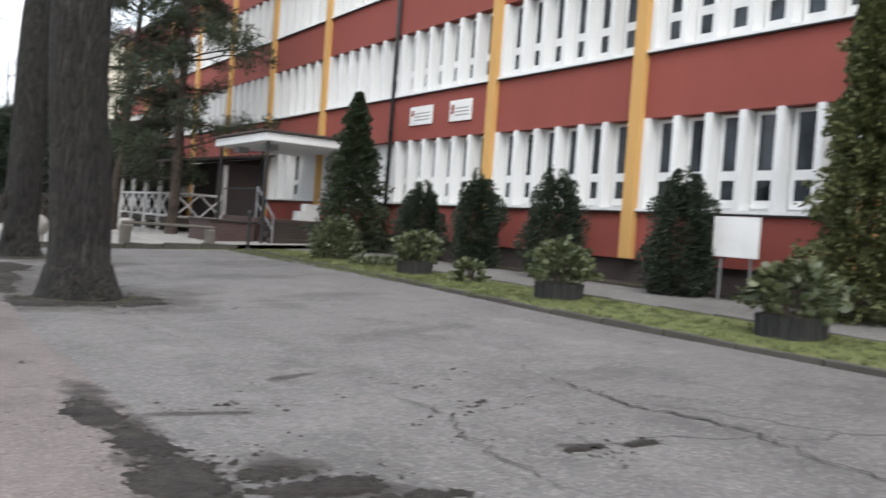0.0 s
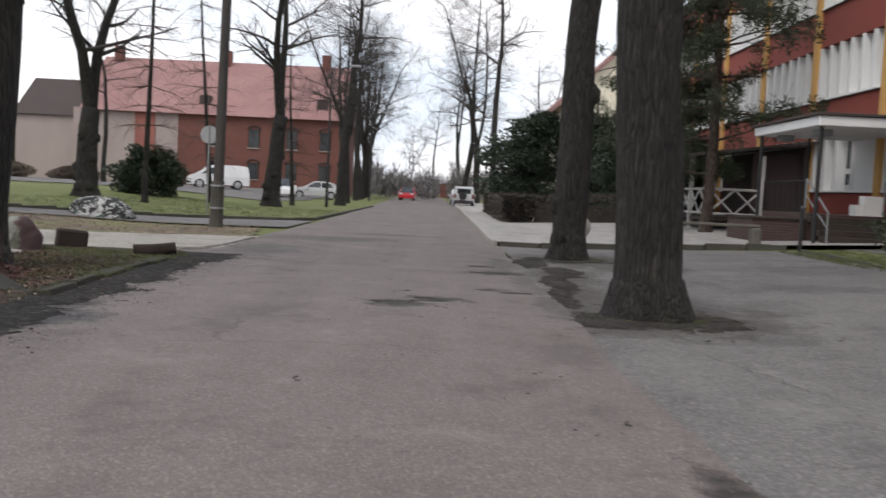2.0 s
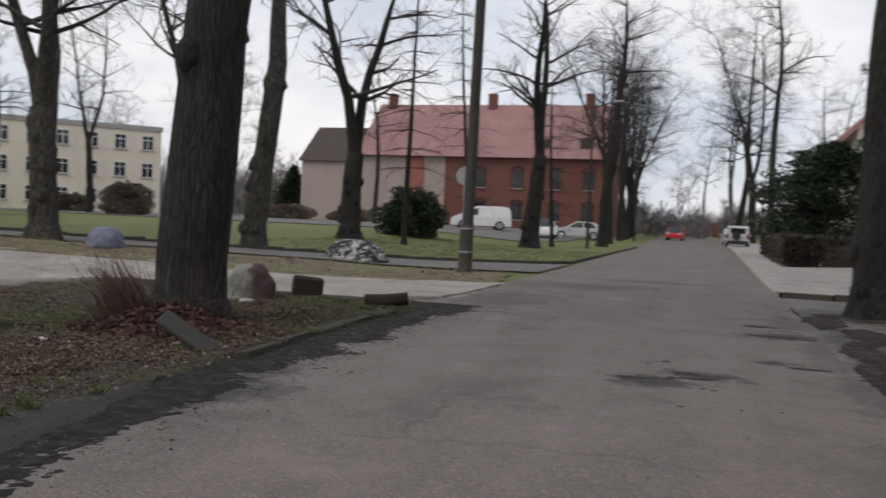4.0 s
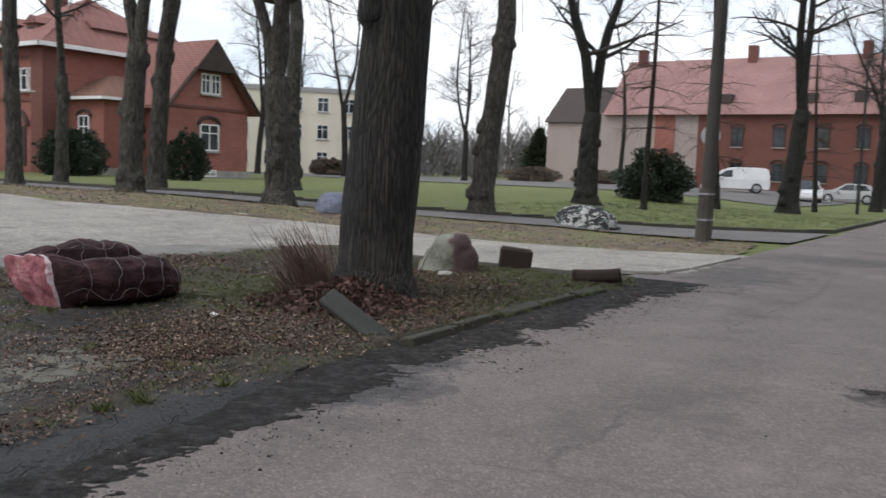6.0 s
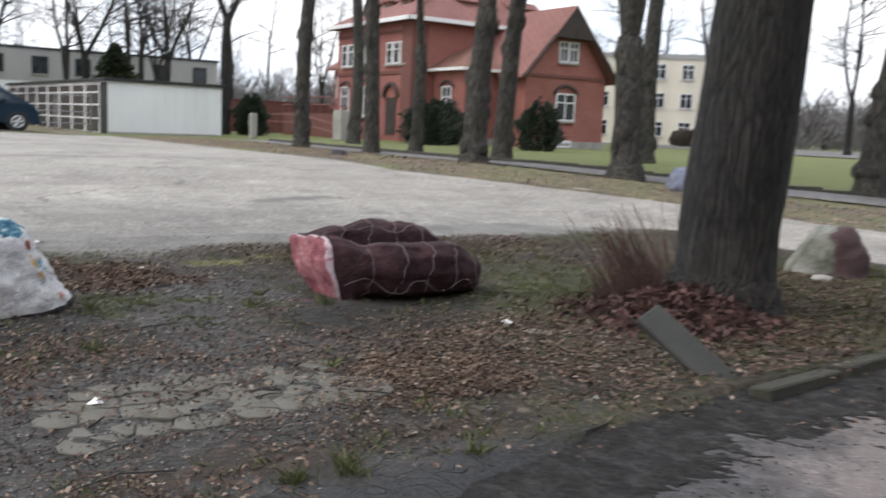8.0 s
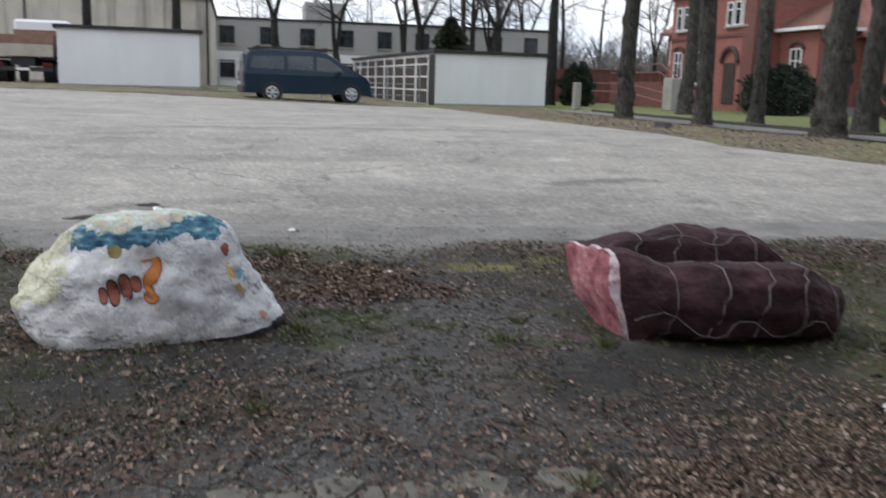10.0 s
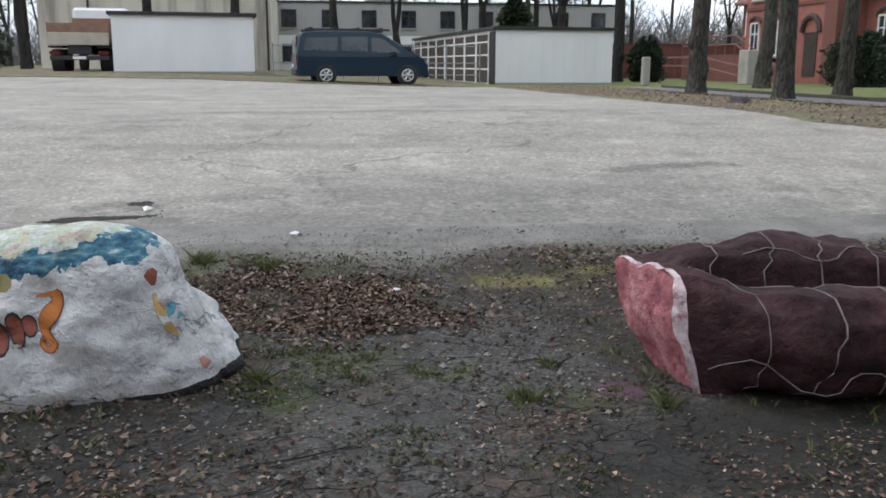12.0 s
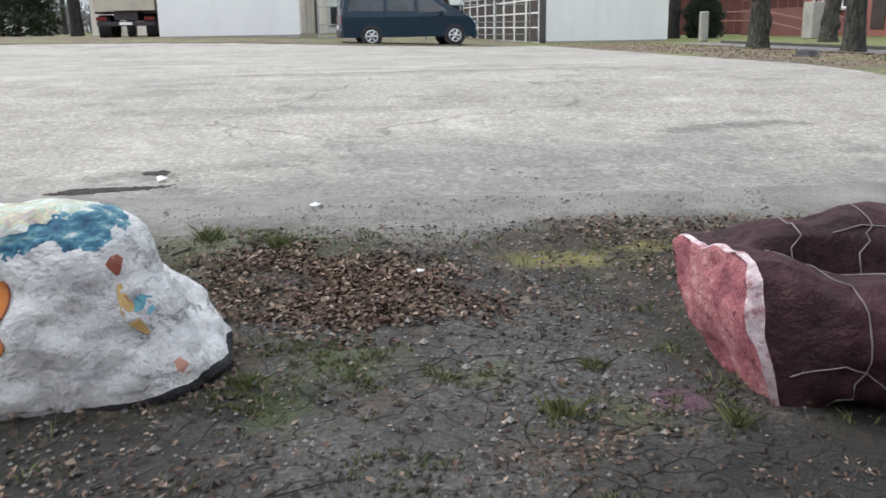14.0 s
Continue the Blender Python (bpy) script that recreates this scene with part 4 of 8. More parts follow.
def bare_tree(name, label, x, y, r, fork, leaders, height, seed, lean=(0, 0), kids=5, levels=2, low=0, group="", flare=0.45, sides=16, spread=0.28, way=None, burls=3, steps=9, bark=None):
    """A leafless tree: a trunk, leaders from a fork, limbs and twigs."""
    rng = random.Random(seed)
    t = thing(name, label, "tree", x, y, group=group)
    trunk, crown = Tubes(), Tubes()
    pts, rad = stem(trunk, rng, Vector((0, 0, 0)), Vector((lean[0], lean[1], 1)), fork, r, r * 0.78, sides, steps, 0.03, 0.11, flare)
    for b in range(burls):
        k = rng.randint(4, len(pts) - 2)
        a = rng.random() * 6.28
        c = pts[k] + Vector((math.cos(a), math.sin(a), 0)) * rad[k] * 0.85
        trunk.add([c - Vector((0, 0, 0.25)), c - Vector((0, 0, 0.1)), c + Vector((0, 0, 0.1)), c + Vector((0, 0, 0.3))], [0.02, rad[k] * rng.uniform(0.35, 0.55), rad[k] * rng.uniform(0.3, 0.5), 0.02], 8, 0.3, a)
    tops = []
    if leaders == 1:
        p2, r2 = stem(trunk, rng, pts[-1], Vector((lean[0], lean[1], 1)), height - fork, rad[-1], 0.04, 10, 8, 0.07, 0.08)
        tops.append((p2, r2))
    else:
        a0 = rng.random() * 6.28 if way is None else way
        for k in range(leaders):
            a = a0 + 6.28 * k / leaders
            d = Vector((math.cos(a) * spread, math.sin(a) * spread, 1))
            p2, r2 = stem(trunk, rng, pts[-1] - Vector((0, 0, 0.25)), d, (height - fork) * rng.uniform(0.85, 1.0), rad[-1] * (0.74 if leaders == 2 else 0.62), 0.035, 10, 8, 0.07, 0.08)
            tops.append((p2, r2))
    for p2, r2 in tops:
        for k in range(2, len(p2)):
            for _ in range(2 if k < len(p2) - 2 else 3):
                a = rng.random() * 6.28
                limb(crown, rng, p2[k], Vector((math.cos(a), math.sin(a), rng.uniform(0.1, 0.8))), (height - fork) * rng.uniform(0.2, 0.38), r2[k] * 0.5, levels, 0.25, kids)
    for _ in range(low):
        k = rng.randint(len(pts) * 2 // 3, len(pts) - 1)
        a = rng.random() * 6.28
        limb(crown, rng, pts[k], Vector((math.cos(a), math.sin(a), rng.uniform(0.0, 0.5))), rng.uniform(2.4, 4.2), 0.035, 2, 0.6, 4)
    raw("trunk", trunk.v, trunk.f, bark or BARK, t, True)
    raw("crown", crown.v, crown.f, TWIG, t, True)
    return t


LIME = "old bare lime tree with grooved grey-brown bark"
# two by the forecourt, one on the verge
bare_tree("lime_tree", "thick old lime tree, bare, with mossy grooved bark", 3.68, 13.25, 0.39, 7.5, 3, 15, 11, (-0.03, 0.0), group="limes by the forecourt", sides=22, steps=16, burls=0)
bare_tree("lime_tree", "leaning bare lime tree with dark knobbly bark", 3.9, 21.7, 0.36, 8.0, 2, 15, 12, (0.06, 0.0), group="limes by the forecourt", sides=18, steps=14, burls=6)
bare_tree("lime_tree", "large bare lime tree on the verge with a burl", -4.64, 14.36, 0.42, 6.4, 3, 15, 13, (0.055, 0.035), sides=22, steps=16, burls=4, low=7)
# trees between the lot and the villa
ROW = [
    (-26.5, 20.6, 0.25, 6.5, 1, 14, (0.02, 0)), (-34.1, 26.6, 0.27, 6.5, 1, 14, (0.0, 0.02)), (-23.1, 21.3, 0.23, 7.5, 1, 14, (-0.01, 0)),
    (-25.4, 24.3, 0.22, 3.6, 2, 13, (0.0, 0.0)), (-18.3, 21.6, 0.32, 3.9, 2, 14, (0.03, 0)), (-20.0, 23.8, 0.27, 7.0, 1, 13, (0, 0)),
    (-14.8, 23.5, 0.36, 3.3, 3, 13, (0.0, 0.03)), (-20.2, 29.8, 0.30, 6.0, 1, 13, (0, 0)), (-13.9, 28.0, 0.2, 4.0, 2, 11, (0, 0)),
    (-11.9, 28.9, 0.36, 5.6, 1, 13, (0.0, 0.0)), (-13.3, 39.4, 0.46, 3.6, 2, 14, (0.07, 0.03)), (-8.0, 51.0, 0.46, 4.9, 2, 16, (0.0, 0.0)),
    (-5.6, 62.0, 0.33, 8.0, 1, 16, (0.02, 0.0)),
]
for i, (x, y, r, fork, lead, h, ln) in enumerate(ROW):
    bare_tree("lime_tree", "bare pollarded lime tree in the row by the lot" if x < -15 else LIME, x, y, r, fork, lead, h, 40 + i, ln, kids=4, group="limes round the lot", flare=0.4, way=2.4 + 0.2 * i, spread=0.14 if lead == 2 else 0.2, burls=9, bark=ROWBARK if x < -11 and y < 31 else None)


def larch(x, y, h, seed):
    rng = random.Random(seed)
    t = thing("larch_tree", "slender bare larch with drooping side branches", "tree", x, y, group="larches on the lawn")
    trunk, crown = Tubes(), Tubes()
    pts, rad = stem(trunk, rng, Vector((0, 0, 0)), Vector((rng.uniform(-0.02, 0.02), 0, 1)), h, 0.13, 0.02, 10, 16, 0.015, 0.06, 0.3)
    for k in range(7, len(pts)):
        for _ in range(5):
            a = rng.random() * 6.28
            limb(crown, rng, pts[k], Vector((math.cos(a), math.sin(a), -0.1)), rng.uniform(1.0, 2.4) * (1.25 - k / len(pts) * 0.7), 0.025, 1, 0.5, 7, lift=0.0)
    raw("trunk", trunk.v, trunk.f, BARK, t, True)
    raw("crown", crown.v, crown.f, REDTWIG, t, True)


larch(-11.3, 40.6, 13, 71)
larch(-10.4, 47.6, 13, 72)
larch(-7.6, 33.2 + 22, 10, 73)

# a few models for the far trees, then copies of them
MODELS = [bare_tree("far_tree", "tall bare tree in the distance", -7.0, 78.0, 0.3, 6.0, 2, 17, 81, kids=7, group="far bare trees", flare=0.25, sides=8, levels=2, burls=0),
          bare_tree("far_tree", "tall bare tree in the distance", -6.2, 71.0, 0.28, 4.5, 3, 16, 82, kids=7, group="far bare trees", flare=0.25, sides=8, levels=2, burls=0),
          bare_tree("far_tree", "tall bare tree in the distance", -6.9, 85.0, 0.26, 7.0, 1, 18, 83, kids=7, group="far bare trees", flare=0.25, sides=8, levels=2, burls=0)]
rng = random.Random(5)
spots = [(-7.2, 92), (-7.6, 99), (-8, 106), (-8.4, 113), (-9, 121), (-9.5, 130), (3.6, 112), (4.9, 106), (6.6, 102), (13.5, 116), (12, 132), (-1, 175), (4, 180), (-6, 190), (9, 172), (-14, 178), (16, 160), (-20, 170)]
for k in range(44):
    a = radians(95 + k * 2.75 + rng.uniform(-1, 1))
    d = rng.uniform(92, 150)
    px, py = d * math.cos(a), 10 + d * math.sin(a)
    if not (-70 < px < -8 and 90 < py < 125):
        spots.append((px, py))
spots += [(-64, -7.5), (-74, 27), (-84, 36), (-66, -16), (-69, -22), (-75, 30), (-90, 42), (-46, 64), (-38, 70), (-27, 77), (-52, 60)]
for k, (x, y) in enumerate(spots):
    s = rng.uniform(0.75, 1.05) * (1.5 if 1 < x < 8 and y > 100 else 1.25 if -10 < x < -6 and y < 135 else 1.0)
    ob = copy_thing(MODELS[k % 3], pose(x, y, ground_z(x, y) - 0.1, 0, 0, rng.uniform(0, 360)))
    ob.scale = (s, s, s * rng.uniform(0.9, 1.1))

BROAD = [bare_tree("lime_tree", "broad bare lime behind the garages", -56.0, 11.75, 0.27, 4.4, 3, 12.5, 91, kids=5, group="limes behind the garages", flare=0.3, sides=12, burls=3, spread=0.42),
         bare_tree("lime_tree", "broad bare lime behind the garages", -56.0, 15.5, 0.24, 2.6, 2, 12.0, 92, kids=5, group="limes behind the garages", flare=0.3, sides=12, burls=4, spread=0.16),
         bare_tree("lime_tree", "bare lime with a straight trunk behind the garages", -56.0, 1.3, 0.29, 6.2, 2, 12.5, 93, kids=5, group="limes behind the garages", flare=0.3, sides=12, burls=3, spread=0.4)]
for k, (x, y, which, turn) in enumerate(((-56, 6.0, 2, 70), (-56, 19.2, 1, 120), (-57.5, 20.6, 0, 60), (-56, 23.4, 1, 250), (-57, 25.4, 0, 200), (-46, 25.2, 2, 160), (-56, -5.4, 0, 300))):
    copy_thing(BROAD[which], pose(x, y, ground_z(x, y) - 0.05, 0, 0, turn))

# ---- evergreens ----


def sprays(rng, count, where, size, droop=0.2, flat=0.45, narrow=0.45):
    """Small leaf sprays: each a bent pair of faces, facing outward."""
    v, f = [], []
    for _ in range(count):
        p, out = where(rng)
        s = size * rng.uniform(0.6, 1.35)
        d = (Vector(out) + Vector((rng.gauss(0, flat), rng.gauss(0, flat), rng.gauss(0, flat) - droop))).normalized()
        side = d.cross(Vector((rng.gauss(0, 1), rng.gauss(0, 1), rng.gauss(0, 1)))).normalized() * s * narrow
        p = Vector(p)
        b = len(v)
        mid = p + d * s * 0.55 + Vector((0, 0, 0.06 * s))
        v += [p, mid + side, p + d * s, mid - side]
        f += [(b, b + 1, b + 2), (b, b + 2, b + 3)]
    return v, f


def shrub(name, label, category, x, y, rx, ry, h, count, size, mat, seed, cone=0.0, stem_h=0.0, group="", lumps=0.42, gap=0.0):
    """An evergreen: stems inside, a shell of many sprays round an uneven body."""
    rng = random.Random(seed)
    t = thing(name, label, category, x, y, group=group)

    def where(rng):
        while True:
            u, w = rng.random(), rng.random() * 6.28318
            z = u ** 0.85
            if cone:
                saw = (z * h * 2.3 + 0.35 * math.sin(w * 3 + seed)) % 1.0
                rad = ((1 - z) ** 0.8 * (1 if z > 0.12 else 0.75 + 2 * z) + 0.03) * (0.72 + 0.42 * (1 - saw))
            else:
                rad = math.sqrt(max(0.0, 1 - (2 * z - 0.85) ** 2 / 1.4))
            lump = 1 + lumps * noise.noise((math.cos(w) * 1.9 + seed, math.sin(w) * 1.9, z * h * (2.6 if cone else 1.7))) + lumps * 1.3 * noise.noise((math.cos(w) * 4.5 + seed, math.sin(w) * 4.5, z * h * (3.5 if cone else 2.0)))
            if gap and noise.noise((math.cos(w) * 3, math.sin(w) * 3 + seed, z * h * 3)) > 0.35 - gap:
                continue
            depth = 1 - 0.55 * rng.random() ** 2.2
            q = rad * lump * depth
            zz = stem_h + (h - stem_h) * z * (1 + (0.05 if cone else 0.3) * noise.noise((math.cos(w) * 3.5 * rad + seed, math.sin(w) * 3.5 * rad, 1.0)))
            return (rx * q * math.cos(w), ry * q * math.sin(w), zz), (math.cos(w), math.sin(w), 0.15 + 0.8 * z)
    v, f = sprays(rng, count, where, size, narrow=0.34)
    raw("foliage", v, f, mat, t)
    T = Tubes()
    for k in range(4):
        a = rng.random() * 6.28
        T.add([Vector((0, 0, -0.1)), Vector((math.cos(a) * rx * 0.15, math.sin(a) * ry * 0.15, h * 0.35)), Vector((math.cos(a) * rx * 0.3 * (1 - cone), math.sin(a) * ry * 0.3 * (1 - cone), h * (0.9 if cone else 0.75)))], [0.05 + 0.02 * h * 0.3, 0.035, 0.01], 6)
    raw("stem", T.v, T.f, PINEBARK, t, True)
    return t


WALLY = "dark dense yew bush trimmed beside the school wall"
shrub("spruce_tree", "slim dark conifer at the school entrance", "tree", 12.75, 24.1, 1.0, 1.0, 4.5, 30000, 0.085, NEEDLE, 21, cone=1, lumps=0.55)
for i, (y, w, h) in enumerate(((20.7, 0.75, 1.75), (18.2, 0.72, 1.95), (15.35, 0.76, 1.95), (11.9, 0.72, 1.9))):
    shrub("yew_bush", WALLY, "bush", 13.05, y, w * 0.7, w * 0.74, h, 26000, 0.05, YEW, 22 + i, group="yews along the school", lumps=0.42)
shrub("thuja_tree", "tall loose thuja with yellow-green tips", "tree", 12.7, 8.35, 0.66, 0.7, 5.4, 52000, 0.07, THUJA, 27, cone=1, lumps=0.6)
shrub("evergreen_bush", "round glossy evergreen bush on the lawn", "bush", 10.7, 20.7, 0.46, 0.46, 0.95, 3600, 0.08, RHODO, 28)
shrub("yew_bush", "broad dark yew behind the pavement hedge", "bush", 8.3, 54.0, 4.2, 3.4, 5.4, 56000, 0.17, YEW, 29, lumps=0.5)
shrub("yew_bush", "dark yew beside the pavement", "bush", 11.4, 46.5, 2.6, 2.6, 4.6, 30000, 0.16, YEW, 30, lumps=0.5)
shrub("juniper_bush", "wide dark juniper bush on the lawn", "bush", -13.6, 48.2, 1.45, 1.4, 2.15, 13000, 0.14, YEW, 31, lumps=0.5)
for i, (x, y, s) in enumerate(((-30.5, 34.0, 0.9), (-36.0, 31.6, 1.05), (-37.2, 33.2, 1.05), (-45.5, 26.5, 0.75))):
    shrub("yew_bush", "dark clipped evergreen before the villa", "bush", x, y, s, s, 1.95, 12000, 0.095, YEW, 33 + i, group="evergreens at the villa")
for i, (x, y, r2, h) in enumerate(((-41.5, 62.5, 1.6, 2.3), (-52.0, 69.0, 1.5, 1.4), (-41.0, 88.0, 2.6, 1.4), (-35.0, 90.0, 2.0, 1.2))):
    shrub("bare_bush", "round leafless brown bush at the lawn's end", "bush", x, y, r2, r2, h, 15000, 0.13, THICKET, 140 + i, group="bare bushes", lumps=0.4)
for i, (x, y, h) in enumerate(((-66, -12, 9), (-69, -18, 11), (-47, 101, 6.0), (-72, 26, 6))):
    shrub("spruce_tree", "dark spruce in the distance", "tree", x, y, 2.4, 2.4, h, 14000, 0.28, NEEDLE, 45 + i, cone=1, group="far spruces")


TUB = plain("dark_tub", (0.022, 0.022, 0.022), 0.8, var=0.4)


def planter_shrub(x, y, r, h, pot, seed):
    t = thing("planter", "dark ribbed planter tub on the lawn", "planter", x, y, group="planters on the lawn")
    bm = bmesh.new()
    rod(bm, (0, 0, -0.05), (0, 0, 0.3), pot, pot * 1.05, 20)
    part("tub", bm, TUB, t)
    for k in range(20):
        a = 6.283 * k / 20
        part("rib", rod(bmesh.new(), (pot * math.cos(a), pot * math.sin(a), 0.0), (pot * 1.05 * math.cos(a), pot * 1.05 * math.sin(a), 0.3), 0.022, n=4), TUB, t)
    part("soil", rod(bmesh.new(), (0, 0, 0.3), (0, 0, 0.315), pot * 0.93, n=16), STRIP, t)
    s = shrub("rhododendron", "loose green rhododendron growing in a tub", "bush", x, y, r * 0.72, r * 0.72, h * 0.95, 950, 0.11, RHODO, seed, stem_h=0.32, group="rhododendrons", lumps=0.5, gap=0.1)


planter_shrub(10.38, 16.3, 0.56, 0.85, 0.32, 51)
planter_shrub(10.22, 11.65, 0.62, 0.9, 0.34, 52)
planter_shrub(10.16, 7.5, 0.6, 0.88, 0.36, 53)
shrub("rhododendron", "small green rhododendron on the lawn", "bush", 10.5, 14.5, 0.26, 0.26, 0.38, 260, 0.13, RHODO, 54)
shrub("ivy_bush", "low creeping evergreen on the lawn", "bush", 10.85, 18.6, 0.6, 0.4, 0.2, 500, 0.1, RHODO, 55)


def hedge(x0, x1, y0, y1, h, seed):
    rng = random.Random(seed)
    t = thing("hedge", "clipped leafless brown hedge beside the pavement", "hedge", 0, 0, 0, group="hedges")

    def where(rng):
        x, y, z = rng.uniform(x0, x1), rng.uniform(y0, y1), rng.uniform(0.05, h)
        k = rng.randint(0, 3)
        out = [(-1, 0, 0.3), (0, -1, 0.3), (0, 0, 1), (1, 0, 0.3)][k]
        d = rng.random() ** 2 * 0.3
        if k == 0:
            x = x0 + d
        elif k == 1:
            y = y0 + d
        elif k == 2:
            z = h - d
        else:
            x = x1 - d
        return (x, y, z + ground_z(x, y) + 0.1 + 0.06 * noise.noise((x * 2, y * 2, z))), out
    v, f = sprays(rng, int(26 * h * ((x1 - x0) + (y1 - y0)) * 14), where, 0.17, 0.0, 0.6, 0.18)
    raw("brush", v, f, HEDGE, t)
    part("core", new_box(x0 + 0.25, x1 - 0.25, y0 + 0.25, y1 - 0.25, 0.1, h * 0.9), HEDGE, t)


hedge(3.75, 4.9, 40.5, 58.0, 1.1, 61)
hedge(4.9, 9.6, 40.5, 41.6, 1.1, 62)


def pine(x, y, seed):
    rng = random.Random(seed)
    t = thing("pine_tree", "dark Scots pine before the school veranda", "tree", x, y)
    trunk, crown = Tubes(), Tubes()
    pts, rad = stem(trunk, rng, Vector((0, 0, 0)), Vector((0.02, 0, 1)), 12.5, 0.2, 0.05, 12, 12, 0.025, 0.1, 0.35)
    tips = []
    for k in range(6, len(pts)):
        for _ in range(3 if k < 8 else 5):
            a = rng.random() * 6.28
            L = rng.uniform(1.6, 3.4) * (1.2 - 0.5 * k / len(pts))
            d = Vector((math.cos(a), math.sin(a), rng.uniform(-0.05, 0.3)))
            limb(crown, rng, pts[k], d, L, 0.05, 1, 0.3, 5, lift=0.1)
            for s in (0.5, 0.65, 0.8, 0.95, 1.05):
                tips.append(pts[k] + d * L * s + Vector((rng.gauss(0, 0.22), rng.gauss(0, 0.22), rng.gauss(0, 0.2))))
    raw("trunk", trunk.v, trunk.f, PINEBARK, t, True)
    raw("branchwork", crown.v, crown.f, PINEBARK, t, True)

    def where(rng):
        c = rng.choice(tips)
        o = Vector((rng.gauss(0, 1), rng.gauss(0, 1), rng.gauss(0, 0.7))).normalized()
        return c + o * rng.uniform(0.05, 0.32), o
    v, f = sprays(rng, 40000, where, 0.17, -0.1, 0.5, 0.1)
    raw("needles", v, f, NEEDLE, t)


pine(9.9, 32.5, 66)
pine(8.6, 36.0, 67)

# ---- buildings round the lot ----


def window_unit(parent, face, a, b, z0, z1, at, arched=False, bars=1, mat=None):
    """A white framed window set in a wall. face: 'x' (wall of constant x, looking to +x) or 'y' (looking to -y)."""
    def cube(bm, u0, u1, d0, d1, za, zb):
        if face == "x":
            box(bm, at + d0, at + d1, u0, u1, za, zb)
        else:
            box(bm, u0, u1, at - d1, at - d0, za, zb)
        return bm
    w = part("window", cube(bmesh.new(), a, b, 0.0, 0.035, z0, z1), GLASS, parent)
    fr = bmesh.new()
    t = 0.07
    for u0, u1, za, zb in ((a - t, a, z0 - t, z1 + t), (b, b + t, z0 - t, z1 + t), (a, b, z0 - t, z0), (a, b, z1, z1 + t)):
        cube(fr, u0, u1, 0.0, 0.09, za, zb)
    for k in range(bars):
        c = a + (b - a) * (k + 1) / (bars + 1)
        cube(fr, c - 0.03, c + 0.03, 0.036, 0.07, z0, z1)
    zt = z0 + (z1 - z0) * 0.66
    cube(fr, a, b, 0.036, 0.068, zt, zt + 0.06)
    part("window_frame", fr, mat or WHITEFRAME, w)
    part("window_sill", cube(bmesh.new(), a - 0.12, b + 0.12, 0.0, 0.16, z0 - 0.17, z0 - 0.075), CONCRETE, w)
    if arched:
        c, rad = (a + b) / 2, (b - a) / 2 + 0.16
        arc = [(c + rad * math.cos(math.pi * k / 12), z1 + 0.62 * rad * math.sin(math.pi * k / 12)) for k in range(13)]
        T = Tubes()
        T.add([Vector((at + 0.05, u, z)) if face == "x" else Vector((u, at - 0.05, z)) for u, z in arc], [0.1] * 13, 6)
        tagged(raw("arch", T.v, T.f, DARKBRICK, w), "dark brick arch")
    return w


def hip_roof(x0, x1, y0, y1, z, h, over, ridge_axis="y", hip=1.0):
    """A hipped roof as a closed mesh."""
    bm = bmesh.new()
    a = [(x0 - over, y0 - over, z), (x1 + over, y0 - over, z), (x1 + over, y1 + over, z), (x0 - over, y1 + over, z)]
    if ridge_axis == "y":
        c, k = (x0 + x1) / 2, hip * (x1 - x0) / 2
        r = [(c, y0 + k, z + h), (c, y1 - k, z + h)]
        faces = [(0, 1, 4), (1, 2, 5, 4), (2, 3, 5), (3, 0, 4, 5)]
    else:
        c, k = (y0 + y1) / 2, hip * (y1 - y0) / 2
        r = [(x0 + k, c, z + h), (x1 - k, c, z + h)]
        faces = [(0, 1, 5, 4), (1, 2, 5), (2, 3, 4, 5), (3, 0, 4)]
    vs = [bm.verts.new(p) for p in a + r]
    low = [bm.verts.new((p[0], p[1], z - 0.16)) for p in a]
    for f in faces:
        bm.faces.new([vs[i] for i in f])
    for i in range(4):
        bm.faces.new((vs[i], low[i], low[(i + 1) % 4], vs[(i + 1) % 4]))
    bm.faces.new(low)
    bmesh.ops.recalc_face_normals(bm, faces=bm.faces)
    return bm


